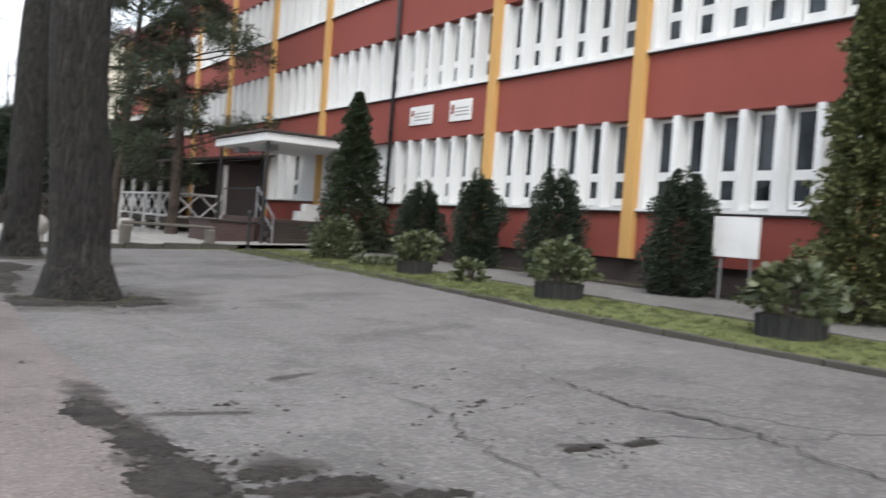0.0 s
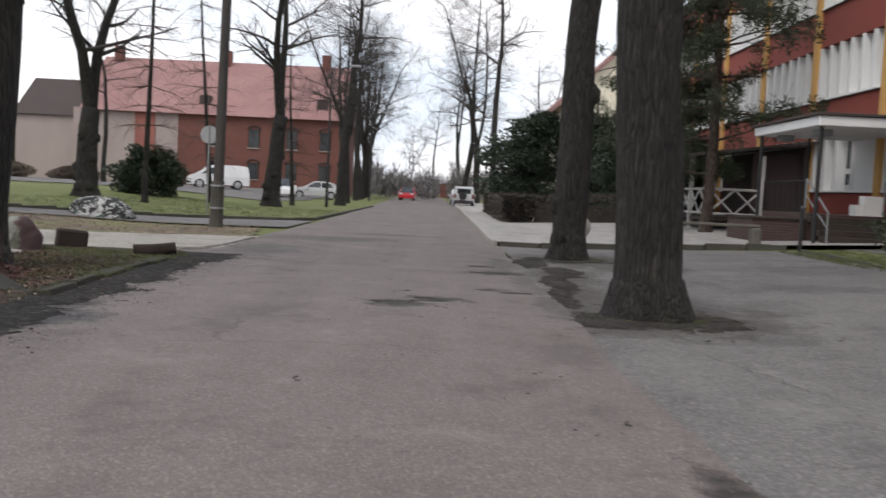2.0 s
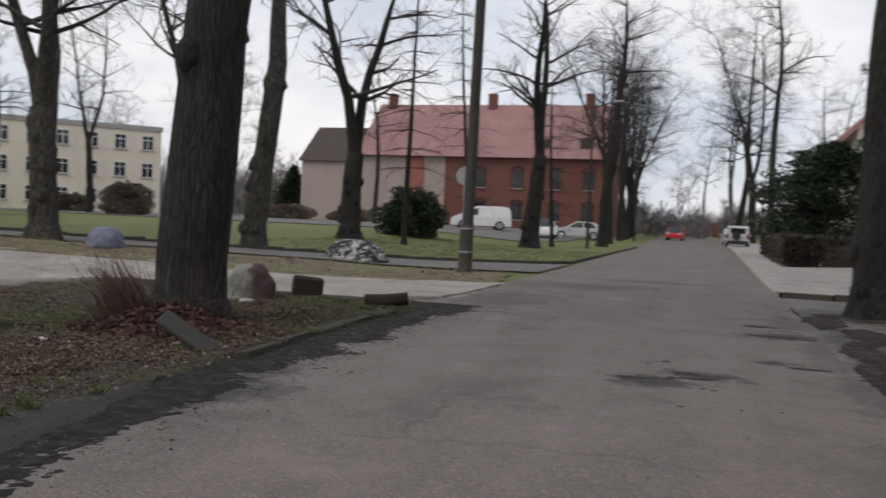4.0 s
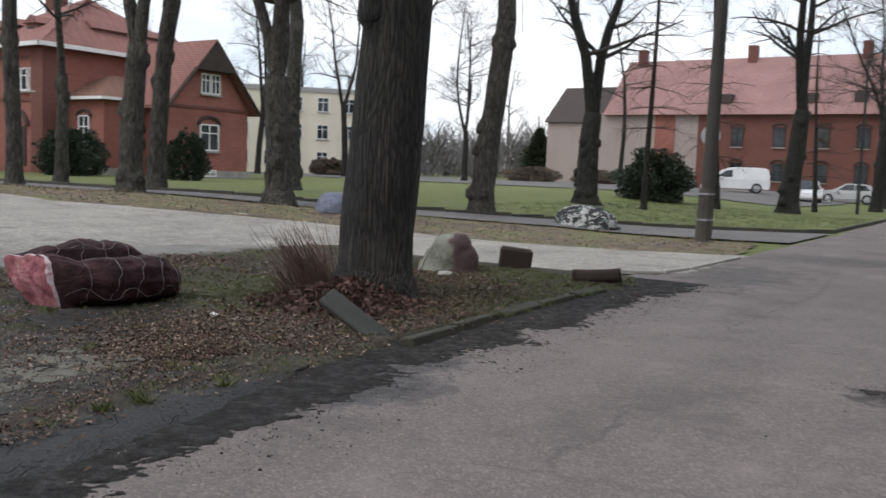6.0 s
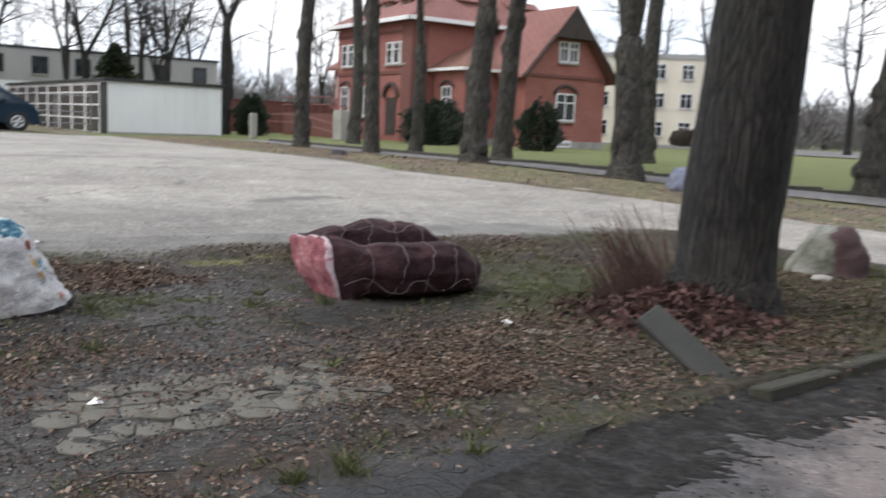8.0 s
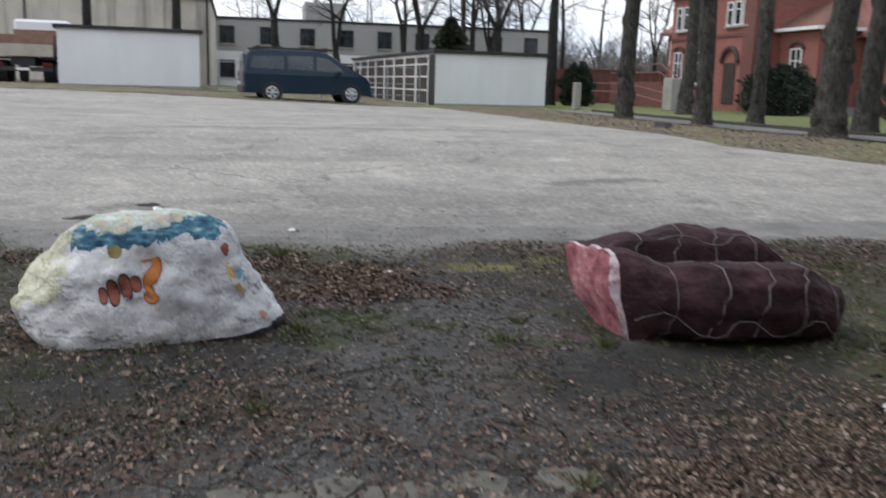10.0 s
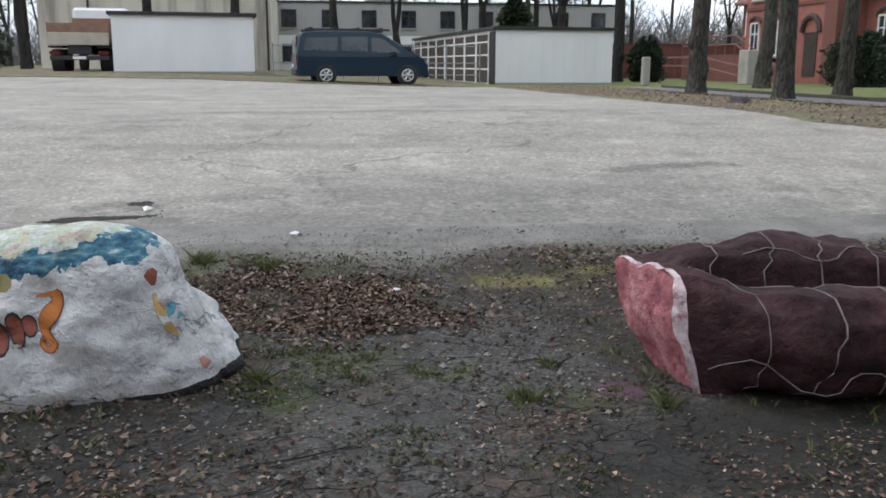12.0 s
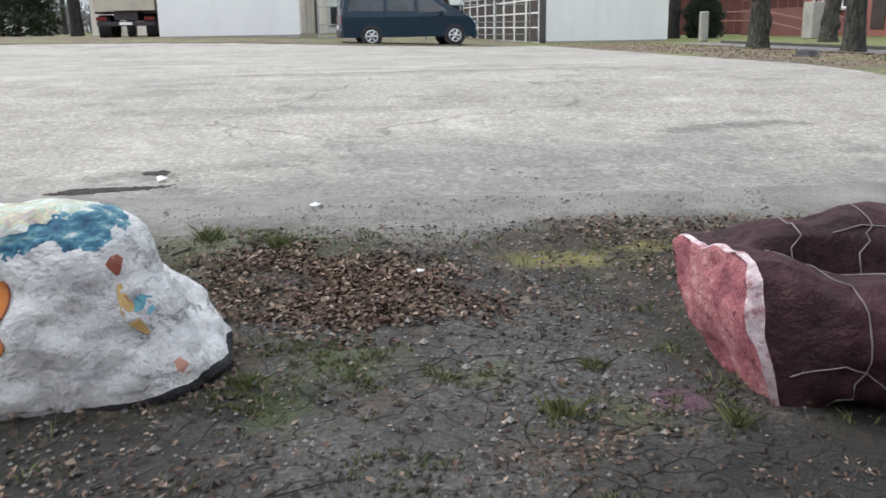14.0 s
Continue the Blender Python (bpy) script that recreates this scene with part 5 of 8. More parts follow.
def villa():
    v = thing("villa", "old red brick villa with steep tiled roofs and white windows", "house", 0, 0, 0)
    g = 0.55
    # gabled wing looking to the road
    wing = bmesh.new()
    prism(wing, [(37.5, g), (43.1, g), (43.1, 4.55), (40.3, 7.7), (37.5, 4.55)], -47.0, -36.0, "x")
    part("wing_wall", wing, VILLABRICK, v, "red brick gabled wing")
    roof = bmesh.new()
    for s in (-1, 1):
        y_e, y_r = 40.3 + s * 3.3, 40.3
        prism(roof, [(y_e, 4.15), (y_r, 7.85), (y_r, 8.05), (y_e, 4.35)], -47.0, -35.45 if s < 0 else -35.45, "x")
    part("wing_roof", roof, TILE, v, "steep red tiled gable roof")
    half = bmesh.new()
    prism(half, [(38.9, 6.35), (41.7, 6.35), (40.3, 8.0)], -36.6, -35.4, "x")
    part("barge", half, DARKWOOD, v, "dark timber gable hood")
    for s in (-1, 1):
        b = bmesh.new()
        rod(b, (-35.5, 40.3 + s * 3.32, 4.2), (-35.5, 40.3 + s * 1.35, 6.4), 0.12, n=4)
        part("barge_board", b, DARKWOOD, v)
    part("wing_plinth", new_box(-36.0, -35.94, 37.45, 43.15, g - 0.1, 1.0), CONCRETE, v)
    part("string_course", new_box(-36.0, -35.93, 37.5, 43.1, 4.3, 4.45), OLDBRICK, v)
    window_unit(v, "x", 39.65, 40.85, 2.15, 3.45, -36.0, arched=True)
    window_unit(v, "x", 39.7, 40.2, 5.2, 6.15, -36.0)
    window_unit(v, "x", 40.4, 40.9, 5.2, 6.15, -36.0)
    window_unit(v, "x", 39.9, 40.7, 0.75, 0.98, -36.0)
    # main block
    x0, x1, y0, y1, ez = -49.6, -41.0, 33.7, 45.0, 7.1
    part("main_wall", new_box(x0, x1, y0, y1, g - 0.1, ez), VILLABRICK, v, "two-storey red brick block")
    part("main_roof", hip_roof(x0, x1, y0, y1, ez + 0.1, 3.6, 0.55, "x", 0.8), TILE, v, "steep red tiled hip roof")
    part("gutter", new_box(x0 - 0.6, x1 + 0.6, y0 - 0.62, y0 - 0.5, ez - 0.06, ez + 0.16), WHITEFRAME, v, "white eaves board")
    part("gutter", new_box(x1 + 0.5, x1 + 0.62, y0 - 0.62, y1 + 0.6, ez - 0.06, ez + 0.16), WHITEFRAME, v, "white eaves board")
    part("corner_pier", new_box(x1 - 0.9, x1 + 0.12, y0 - 0.12, y0 + 0.9, g, ez - 0.2), OLDBRICK, v)
    for z in (4.3, 6.5):
        part("string_course", new_box(x0, x1 + 0.07, y0 - 0.07, y0, z, z + 0.15), OLDBRICK, v)
    for k in range(3):
        window_unit(v, "y", -43.55 + 0.75 * k, -43.1 + 0.75 * k, 4.9, 5.95, y0, bars=0)
    for x in (-46.6, -45.8, -48.9, -48.1):
        window_unit(v, "y", x, x + 0.5, 4.9, 6.05, y0, bars=0)
    window_unit(v, "y", -46.6, -45.7, 2.0, 3.6, y0, arched=True)
    window_unit(v, "y", -48.9, -48.1, 2.0, 3.6, y0, arched=True)
    d = part("entrance_door", new_box(-43.6, -42.5, y0 - 0.04, y0, 0.95, 3.0), DARKWOOD, v, "dark wooden door under an arch")
    T = Tubes()
    T.add([Vector((-43.05 + 0.75 * math.cos(math.pi * k / 12), y0 - 0.06, 3.0 + 0.75 * math.sin(math.pi * k / 12))) for k in range(13)], [0.14] * 13, 6)
    raw("door_arch", T.v, T.f, DARKBRICK, d)
    for k, (x, y, f) in enumerate(((-48.0, 35.6, "y"), (-46.2, 35.6, "y"), (-44.2, 35.6, "y"), (-42.7, 38.0, "x"), (-42.7, 41.5, "x"))):
        dm = bmesh.new()
        box(dm, x - 0.5, x + 0.5, y - 0.5, y + 1.6, 7.6, 8.6)
        dorm = part("dormer", dm, TILEBROWN, v)
        part("dormer_roof", prism(bmesh.new(), [(x - 0.65, 8.6), (x + 0.65, 8.6), (x, 9.05)], y - 0.62, y + 1.8), TILE, dorm)
        part("dormer_window", new_box(x - 0.3, x + 0.3, y - 0.53, y - 0.5, 7.85, 8.4) if f == "y" else new_box(x + 0.5, x + 0.53, y - 0.1, y + 0.5, 7.85, 8.4), GLASS, dorm)
        part("dormer_sill", new_box(x - 0.55, x + 0.56, y - 0.58, y - 0.5, 7.6, 7.74), WHITEFRAME, dorm)
    part("chimney", new_box(-49.0, -48.2, 39.0, 40.0, 9.5, 12.0), OLDBRICK, v)
    # low porch in the corner
    part("porch_wall", new_box(-41.0, -38.0, 35.1, 40.0, g - 0.1, 4.5), VILLABRICK, v, "single-storey brick porch")
    part("porch_roof", hip_roof(-42.5, -38.0, 35.1, 41.5, 4.6, 1.35, 0.35, "y", 0.9), TILEBROWN, v, "brown tiled porch roof")
    part("porch_gutter", new_box(-41.4, -37.6, 34.68, 34.76, 4.45, 4.6), WHITEFRAME, v)
    part("porch_gutter", new_box(-37.66, -37.58, 34.7, 40.2, 4.45, 4.6), WHITEFRAME, v)
    window_unit(v, "y", -39.95, -39.2, 2.0, 3.6, 35.1, arched=True)
    part("porch_plinth", new_box(-41.0, -37.95, 35.05, 40.0, g - 0.1, 1.0), CONCRETE, v)
    # lower annex
    part("annex_wall", new_box(-53.0, -49.6, 35.2, 43.0, g - 0.1, 4.9), OLDBRICK, v)
    part("annex_roof", hip_roof(-53.0, -49.6, 35.2, 43.0, 5.0, 1.5, 0.4, "y"), TILE, v)
    for x in (-52.4, -51.0):
        window_unit(v, "y", x, x + 0.7, 3.2, 4.4, 35.2)


villa()


RAILRED = plain("faded_rail_paint", (0.2, 0.085, 0.075), 0.7)


def ramp():
    s = thing("brick_ramp", "red brick entrance ramp with red metal railings", "ramp", 0, 0, 0)
    z = 0.6
    prism(bm := bmesh.new(), [(-53, z), (-44.5, z), (-46.5, z + 1.4), (-53, z + 1.4)], 31.6, 33.4, "y")
    part("ramp_wall", bm, OLDBRICK, s)
    for y in (31.6, 29.8):
        bm = bmesh.new()
        lift = 1.4 if y > 31 else 0.3
        for h in (0.5, 0.95):
            rod(bm, (-53, y, z + lift + h), (-46.5, y, z + lift + h), 0.04, n=5)
            rod(bm, (-46.5, y, z + lift + h), (-42.2, y, z + h - 0.15), 0.04, n=5)
        for k in range(7):
            rod(bm, (-53 + k * 1.08, y, z + lift - 0.1), (-53 + k * 1.08, y, z + lift + 0.95), 0.03, n=5)
        part("railing", bm, RAILRED, s, "faded red metal railing")
    b = thing("concrete_pier", "pale concrete stair pier before the villa", "pier", -40.6, 29.4)
    part("block", new_box(-0.45, 0.45, -0.3, 0.3, 0, 1.5, bevel=0.03), CONCRETE, b)
    w = thing("brick_wall", "long old red brick boundary wall", "wall", 0, 0, 0, kind="structure")
    part("masonry", new_box(-66, -55, 27.2, 27.5, 0.5, 3.0), OLDBRICK, w)
    part("coping", new_box(-66.05, -54.95, 27.15, 27.55, 3.0, 3.08), CONCRETE, w)
    part("masonry", new_box(-57.6, -57.3, 27.5, 44.0, 0.5, 2.7), OLDBRICK, w)
    part("coping", new_box(-57.65, -57.25, 27.56, 44.05, 2.7, 2.77), OLDBRICK, w)


ramp()


def garage_row(x, y, w, turn, depth, label, doors):
    """A sheet-metal garage block. Its pale end looks along local +x; doors on the local -y side."""
    s = thing("garage", label, "garage", x, y, turn=turn, group="garages")
    h = 2.25
    part("body", new_box(-depth, 0, 0, w, -0.2, h), LIGHTWALL, s)
    for k in range(int(w / 0.24)):
        part("sheet_rib", new_box(0.0, 0.012, k * 0.24 + 0.1, k * 0.24 + 0.115, 0.05, h - 0.02), LIGHTWALL, s) if k % 2 == 0 else None
    part("roof", new_box(-depth - 0.1, 0.14, -0.14, w + 0.14, h, h + 0.14, bevel=0.01), DARKMETAL, s, "black flat roof edge")
    part("foot", new_box(0.0, 0.025, 0, w, -0.1, 0.08), CONCRETE, s)
    if doors:
        part("dark_corner", new_box(-0.9, -0.02, -0.03, -0.005, 0, h - 0.05), DARKMETAL, s)
        n = 8
        for k in range(n):
            a = -1.0 - k * (depth - 1.2) / n
            b = a - (depth - 1.2) / n + 0.12
            dr = part("door", new_box(b, a, -0.03, -0.004, 0.05, h - 0.15), DARKWOOD, s)
            bm = bmesh.new()
            for u in (a, b):
                box(bm, u - 0.04, u + 0.04, -0.07, -0.032, 0, h - 0.05)
            for z in (0.6, 1.2, 1.75):
                box(bm, b, a, -0.06, -0.032, z, z + 0.06)
            part("door_frame", bm, WHITEFRAME, dr)
    return s


garage_row(-40.1, 17.8, 5.2, 3.5, 19, "white metal garage row with dark framed doors", True)
garage_row(-40.1, 2.45, 5.45, 6, 12, "white corrugated metal garage with black roof", False)


def box_building(name, label, cat, x, y, turn, length, depth, h, wall, rows, cols, win, roof_mat, base=0.6, parapet=0.2, band=None):
    """A plain block whose front looks along local -y, with windows as parts."""
    s = thing(name, label, cat, x, y, base, turn)
    part("wall", new_box(0, length, 0, depth, -0.5, h), wall, s)
    part("roof", new_box(-0.12, length + 0.12, -0.12, depth + 0.1, h, h + parapet), roof_mat, s)
    if band:
        part("band", new_box(-0.01, length + 0.01, -0.03, 0, band[0], band[1]), band[2], s)
    sh = h / rows if rows else h
    for r in range(rows):
        for c in range(cols):
            cx = length * (c + 0.5) / cols
            window_unit(s, "y", cx - win[0] / 2, cx + win[0] / 2, r * sh + sh * 0.32, r * sh + sh * 0.32 + win[1], 0.0 if not band or not (band[0] < r * sh + 1.2 < band[1]) else -0.03, mat=DARKMETAL if band else None)
    return s


# windowless hall wall behind the garages: its end looks to the lot
h = thing("hall", "tall windowless hall with a stained plaster end wall", "building", 0, 0, 0)
part("wall", new_box(-86, -62, -6.2, 4.9, 0.3, 8.1), HALL, h)
part("low_wall", new_box(-86, -62.2, 4.9, 7.8, 0.3, 6.4), HALL, h)
part("step_wall", new_box(-86, -62.1, 3.9, 4.95, 7.0, 7.5), HALL, h)
part("roof_edge", new_box(-86, -61.85, -6.35, 4.95, 8.1, 8.25), DARKMETAL, h)
part("roof_edge", new_box(-86, -62.05, 4.95, 7.95, 6.4, 6.52), DARKMETAL, h)
part("drainpipe", rod(bmesh.new(), (-61.9, -3.2, 3.0), (-61.9, -3.2, 8.1), 0.07), DARKMETAL, h)
part("drainpipe", rod(bmesh.new(), (-62.0, 7.6, 0.6), (-62.0, 7.6, 6.4), 0.07), DARKMETAL, h)
box_building("office_block", "long low grey office block with white ground floor", "building", -80, 7.0, 90, 30, 10, 5.6, LIGHTWALL, 2, 9, (1.1, 1.3), DARKMETAL, base=0.8, band=(3.0, 5.55, GREYWALL))
p = thing("roof_house", "grey plant room on the office roof", "building", 0, 0, 0)
part("wall", new_box(-84, -80.3, 15.2, 18.6, 6.6, 8.1), GREYWALL, p)
box_building("apartment_block", "cream three-storey apartment block with many windows", "building", -72, 64.5, 48, 27, 10, 8.4, CREAM, 3, 10, (1.05, 1.35), GREYWALL, base=0.6, parapet=0.5)

# long brick building beyond the yard
b = thing("brick_building", "long old red brick building with a steep faded roof", "building", 0, 0, 0)
part("brick_wall", new_box(-27.0, -9.8, 97, 110, 0, 8.2), OLDBRICK, b, "red brick facade")
part("plaster_wall", new_box(-38.0, -27.0, 97.05, 110, 0, 8.2), PLASTER, b, "stained plaster facade")
part("orange_panel", new_box(-31.5, -29.4, 96.9, 97, 0, 8.0), VILLABRICK, b)
part("roof", prism(bmesh.new(), [(96.4, 8.0), (103.5, 14.4), (110.6, 8.0)], -37.2, -9.3, "x"), TILEPINK, b, "steep faded red tiled roof")
part("low_wing", new_box(-44.5, -38, 98, 108, 0, 7.4), PLASTER, b)
part("low_roof", prism(bmesh.new(), [(97.6, 7.3), (103, 11.6), (108.4, 7.3)], -44.8, -37.25, "x"), PLINTH, b)
for x in (-36, -24, -13):
    part("chimney", new_box(x, x + 0.9, 102.8, 103.8, 13.5, 15.6), OLDBRICK, b)
for x in (-23.5, -19.5, -15.5, -12):
    window_unit(b, "y", x, x + 1.0, 4.9, 6.7, 97.0, arched=True, mat=DARKWOOD)
    window_unit(b, "y", x, x + 1.0, 1.6, 3.2, 97.0, arched=True, mat=DARKWOOD)
for x in (-25, -17, -12.6):
    part("roof_window", new_box(x, x + 1.1, 97.6, 99.4, 9.2, 10.1), PLINTH, b)

# gabled house behind the yews
c = thing("cream_house", "cream house with timber gable far along the road", "house", 0, 0, 0)
part("wall", prism(bmesh.new(), [(11, 0), (24, 0), (24, 9.5), (17.5, 15.5), (11, 9.5)], 78, 96, "y"), CREAM, c)
part("roof", prism(bmesh.new(), [(10.2, 8.6), (17.5, 15.6), (24.8, 8.6), (24.8, 9.0), (17.5, 16.0), (10.2, 9.0)], 77.4, 96.5, "y"), TILEPINK, c)
for x in (12, 13.6, 15.2, 16.8):
    part("timber", new_box(x, x + 0.2, 77.9, 78.0, 0, 9.5), DARKWOOD, c)
# low fence and shed at the end of the road
s = thing("far_fence", "dark fence across the end of the road", "fence", 0, 0, 0)
for k in range(16):
    part("panel", new_box(-22 + 3.2 * k, -18.9 + 3.2 * k, 158, 158.1, 0, 2.4), OLDBRICK if k % 3 else PLINTH, s)

# ---- rocks ----
from mathutils.bvhtree import BVHTree


def paint_rock(name, base, dirt):
    """Whitewashed stone: worn paint, grey in the hollows."""
    m = Mat(name, 0.8)
    big, fine = m.noise(4.5, 6, 0.7), m.noise(26, 5, 0.7)
    c = m.ramp(big, (0.34, dirt), (0.5, tuple((a + 2 * b) / 3 for a, b in zip(dirt, base))), (0.64, base))
    c = m.mix(m.ramp(fine, (0.36, 0.55), (0.5, 0.0)), c, dirt)
    return m, c, fine


m, c, fine = paint_rock("whitewashed_stone", (0.88, 0.88, 0.87), (0.62, 0.62, 0.64))
c = m.mix(m.ramp(m.noise(2.2, 6, 0.75, m.place((1, 1, 2.0))), (0.36, 0.45), (0.47, 0.0)), c, (0.4, 0.4, 0.43))
cleft = m.math("ABSOLUTE", m.math("SUBTRACT", m.noise(2.6, 6, 0.62, m.place((1, 0.8, 2.4))), 0.5))
c = m.mix(m.math("MULTIPLY", m.ramp(cleft, (0.0, 0.85), (0.022, 0.0)), m.ramp(m.noise(3.1, 3), (0.45, 0.0), (0.58, 1.0))), c, (0.13, 0.13, 0.14))
wob = m.math("MULTIPLY", m.math("SUBTRACT", m.noise(7, 5), 0.5), 0.22)
yy = m.axis(m.co, "Y")
zz = m.math("ADD", m.math("ADD", m.axis(m.co, "Z"), wob), m.math("MULTIPLY", yy, -0.13))
blue = m.ramp(m.noise(9, 4, vec=m.place((1, 1, 3))), (0.38, (0.015, 0.06, 0.12)), (0.5, (0.04, 0.17, 0.27)), (0.6, (0.14, 0.32, 0.38)), (0.7, (0.6, 0.66, 0.66)))
band = m.math("MULTIPLY", m.math("GREATER_THAN", zz, 0.61), m.math("LESS_THAN", zz, 0.69))
band = m.math("MULTIPLY", band, m.math("MULTIPLY", m.math("GREATER_THAN", yy, -0.42), m.math("LESS_THAN", yy, 0.42)))
c = m.mix(band, c, blue)
topc = m.ramp(m.noise(11, 3), (0.4, (0.7, 0.7, 0.66)), (0.5, (0.14, 0.36, 0.17)), (0.57, (0.6, 0.45, 0.12)), (0.65, (0.24, 0.12, 0.15)))
c = m.mix(m.math("MULTIPLY", m.math("GREATER_THAN", zz, 0.69), 0.5), c, topc)
yel = m.math("MULTIPLY", m.math("LESS_THAN", m.math("ADD", yy, m.math("MULTIPLY", wob, 2.0)), -0.45), m.math("GREATER_THAN", zz, 0.36))
c = m.mix(m.math("MULTIPLY", yel, 0.4), c, (0.62, 0.6, 0.2))
# black contact shadow painted round the foot of the stone
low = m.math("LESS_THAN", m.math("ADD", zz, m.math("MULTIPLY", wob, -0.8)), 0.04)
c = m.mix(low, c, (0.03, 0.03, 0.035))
m.color(c).bump(m.math("ADD", fine, m.math("MULTIPLY", m.noise(8, 6, 0.7), 2.2)), 1.0, 0.035)
WHITEROCK = m.m

m = Mat("maroon_painted_stone", 0.75)
m.b.inputs["Specular IOR Level"].default_value = 0.25
mar = m.ramp(m.noise(5, 5, 0.7), (0.34, (0.014, 0.0055, 0.0065)), (0.52, (0.034, 0.0125, 0.0155)), (0.68, (0.062, 0.028, 0.033)))
mar = m.mix(m.ramp(m.noise(14, 5, 0.7), (0.52, 0.0), (0.7, 0.4)), mar, (0.07, 0.04, 0.044))
m.color(mar).bump(m.math("ADD", m.noise(18, 5, 0.7), m.math("MULTIPLY", m.noise(5, 5, 0.6), 2.0)), 0.8, 0.03)
MAROON = m.m
m = Mat("pink_painted_stone", 0.8)
pink = m.ramp(m.noise(6, 6, 0.72), (0.34, (0.15, 0.035, 0.05)), (0.48, (0.32, 0.1, 0.12)), (0.58, (0.4, 0.17, 0.18)), (0.7, (0.52, 0.33, 0.34)))
pink = m.mix(m.ramp(m.noise(22, 4, 0.7), (0.32, 0.7), (0.44, 0.0)), pink, (0.09, 0.02, 0.04))
m.color(pink).bump(m.math("ADD", m.noise(24, 5, 0.7), m.math("MULTIPLY", m.noise(7, 5, 0.6), 2.0)), 0.8, 0.03)
PINK = m.m
m = Mat("worn_pale_edge", 0.8)
m.color(m.ramp(m.noise(16, 5, 0.7), (0.36, (0.3, 0.13, 0.15)), (0.48, (0.55, 0.42, 0.45)), (0.62, (0.66, 0.58, 0.6)))).bump(m.noise(24, 5, 0.7), 0.8, 0.03)
PALE_EDGE = m.m
LINE = plain("pale_paint_line", (0.2, 0.17, 0.17), 0.9, var=0.8, scale=30)


def boulder(name, label, x, y, L, W, h, mat, seed, turn=0.0, rings=22, around=44, top=0.5, power=2.5, rough=0.05, skew=0.0, sink=0.06, toe=0.0, tilt=0.0, cut=None, groove=0.0, under=0.0, crest=0.8, flanks=None):
    """A rough stone built of level rings. L, W: half length (local y) and half width (local x)."""
    t = thing(name, label, "rock", x, y, turn=turn, group="painted rocks")
    v, f = [], []
    for i in range(rings + 1):
        s = i / rings
        k = 1.0 - (1 - top) * s ** 1.3
        over = max(0.0, (s - crest) / (1 - crest))
        k *= math.sqrt(max(0.0, 1 - over ** 2 * 0.94))
        if s < 0.15:
            k *= 0.86 + 0.14 * s / 0.15
        if under and s < 0.42:
            k *= 1 - under * (1 - s / 0.42) ** 1.4
        z = (h + sink) * (s if s < crest else crest + (1 - crest) * over * (1.6 - 0.6 * over)) - sink
        for j in range(around):
            a = 6.28318 * j / around
            ca, sa = math.cos(a), math.sin(a)
            q = (abs(ca) ** power + abs(sa) ** power) ** (-1 / power)
            side = k
            if flanks:
                row = flanks[0] if sa < 0 else flanks[1]
                w = min(s, 0.999) * (len(row) - 1)
                side = (row[int(w)] + (row[int(w) + 1] - row[int(w)]) * (w - int(w))) * (math.sqrt(1 - 0.9 * over ** 2) if over else 1)
            p = Vector((W * k * q * ca, L * side * q * sa + skew * s * L + toe * max(0, sa) ** 3 * (1 - s) ** 2, z))
            n1 = noise.noise(p * 2.1 + Vector((seed, 0, 0))) + 0.55 * noise.noise(p * 5.3 + Vector((0, seed, 0))) + 0.3 * noise.noise(p * 12 + Vector((0, 0, seed))) + 0.35 * (0.5 - abs(noise.noise(p * 4 + Vector((seed, seed, 0))))) + 0.16 * noise.noise(p * 25)
            d = Vector((ca, sa, 0.35 * s)).normalized()
            p += d * rough * 1.7 * n1
            p.z += tilt * p.y * s
            if groove and s > 0.4:
                p.z -= groove * (s - 0.4) / 0.6 * math.exp(-((p.x - 0.1 - 0.12 * p.y) / 0.13) ** 2) * smooth(-0.62, -0.3, p.y)
                p.z -= groove * 0.9 * (s - 0.4) / 0.6 * smooth(0.05, 0.3, p.x)
            if cut is not None and p.y < cut:
                p.y = cut + 0.12 * (p.y - cut) + 0.02 * n1 + 0.16 * max(0.0, 0.25 - p.z)
            v.append(p)
    for i in range(rings):
        for j in range(around):
            f.append((i * around + j, i * around + (j + 1) % around, (i + 1) * around + (j + 1) % around, (i + 1) * around + j))
    f.append(tuple(rings * around + j for j in range(around)))
    raw("stone", v, f, mat, t, True)
    return t, BVHTree.FromPolygons(v, f)


def ribbon(points, widths):
    """A flat band along a line in the (u, w) plane, as strips."""
    v, f = [], []
    for k, (p, w) in enumerate(zip(points, widths)):
        a, b = points[max(0, k - 1)], points[min(len(points) - 1, k + 1)]
        d = math.hypot(b[0] - a[0], b[1] - a[1]) or 1
        nx, ny = -(b[1] - a[1]) / d, (b[0] - a[0]) / d
        for s in (-1, 0, 1):
            v.append((p[0] + nx * w * s, p[1] + ny * w * s))
    for k in range(len(points) - 1):
        for s in (0, 1):
            f.append((k * 3 + s, k * 3 + s + 1, k * 3 + s + 4, k * 3 + s + 3))
    return v, f


def decal(parent, tree, shape, mat, name, label="", lift=0.004):
    """Paint: a flat shape laid on the stone's side that looks along +x."""
    v, f = shape
    out, lost = [], 0
    for u, w in v:
        hit = tree.ray_cast(Vector((3, u, w)), Vector((-1, 0, 0)))
        lost += hit[0] is None
        out.append((hit[0] if hit[0] is not None else Vector((0, u, w))) + Vector((lift, 0, 0)))
    if lost:
        return None
    ob = raw(name, out, f, mat, parent)
    return tagged(ob, label) if label else ob


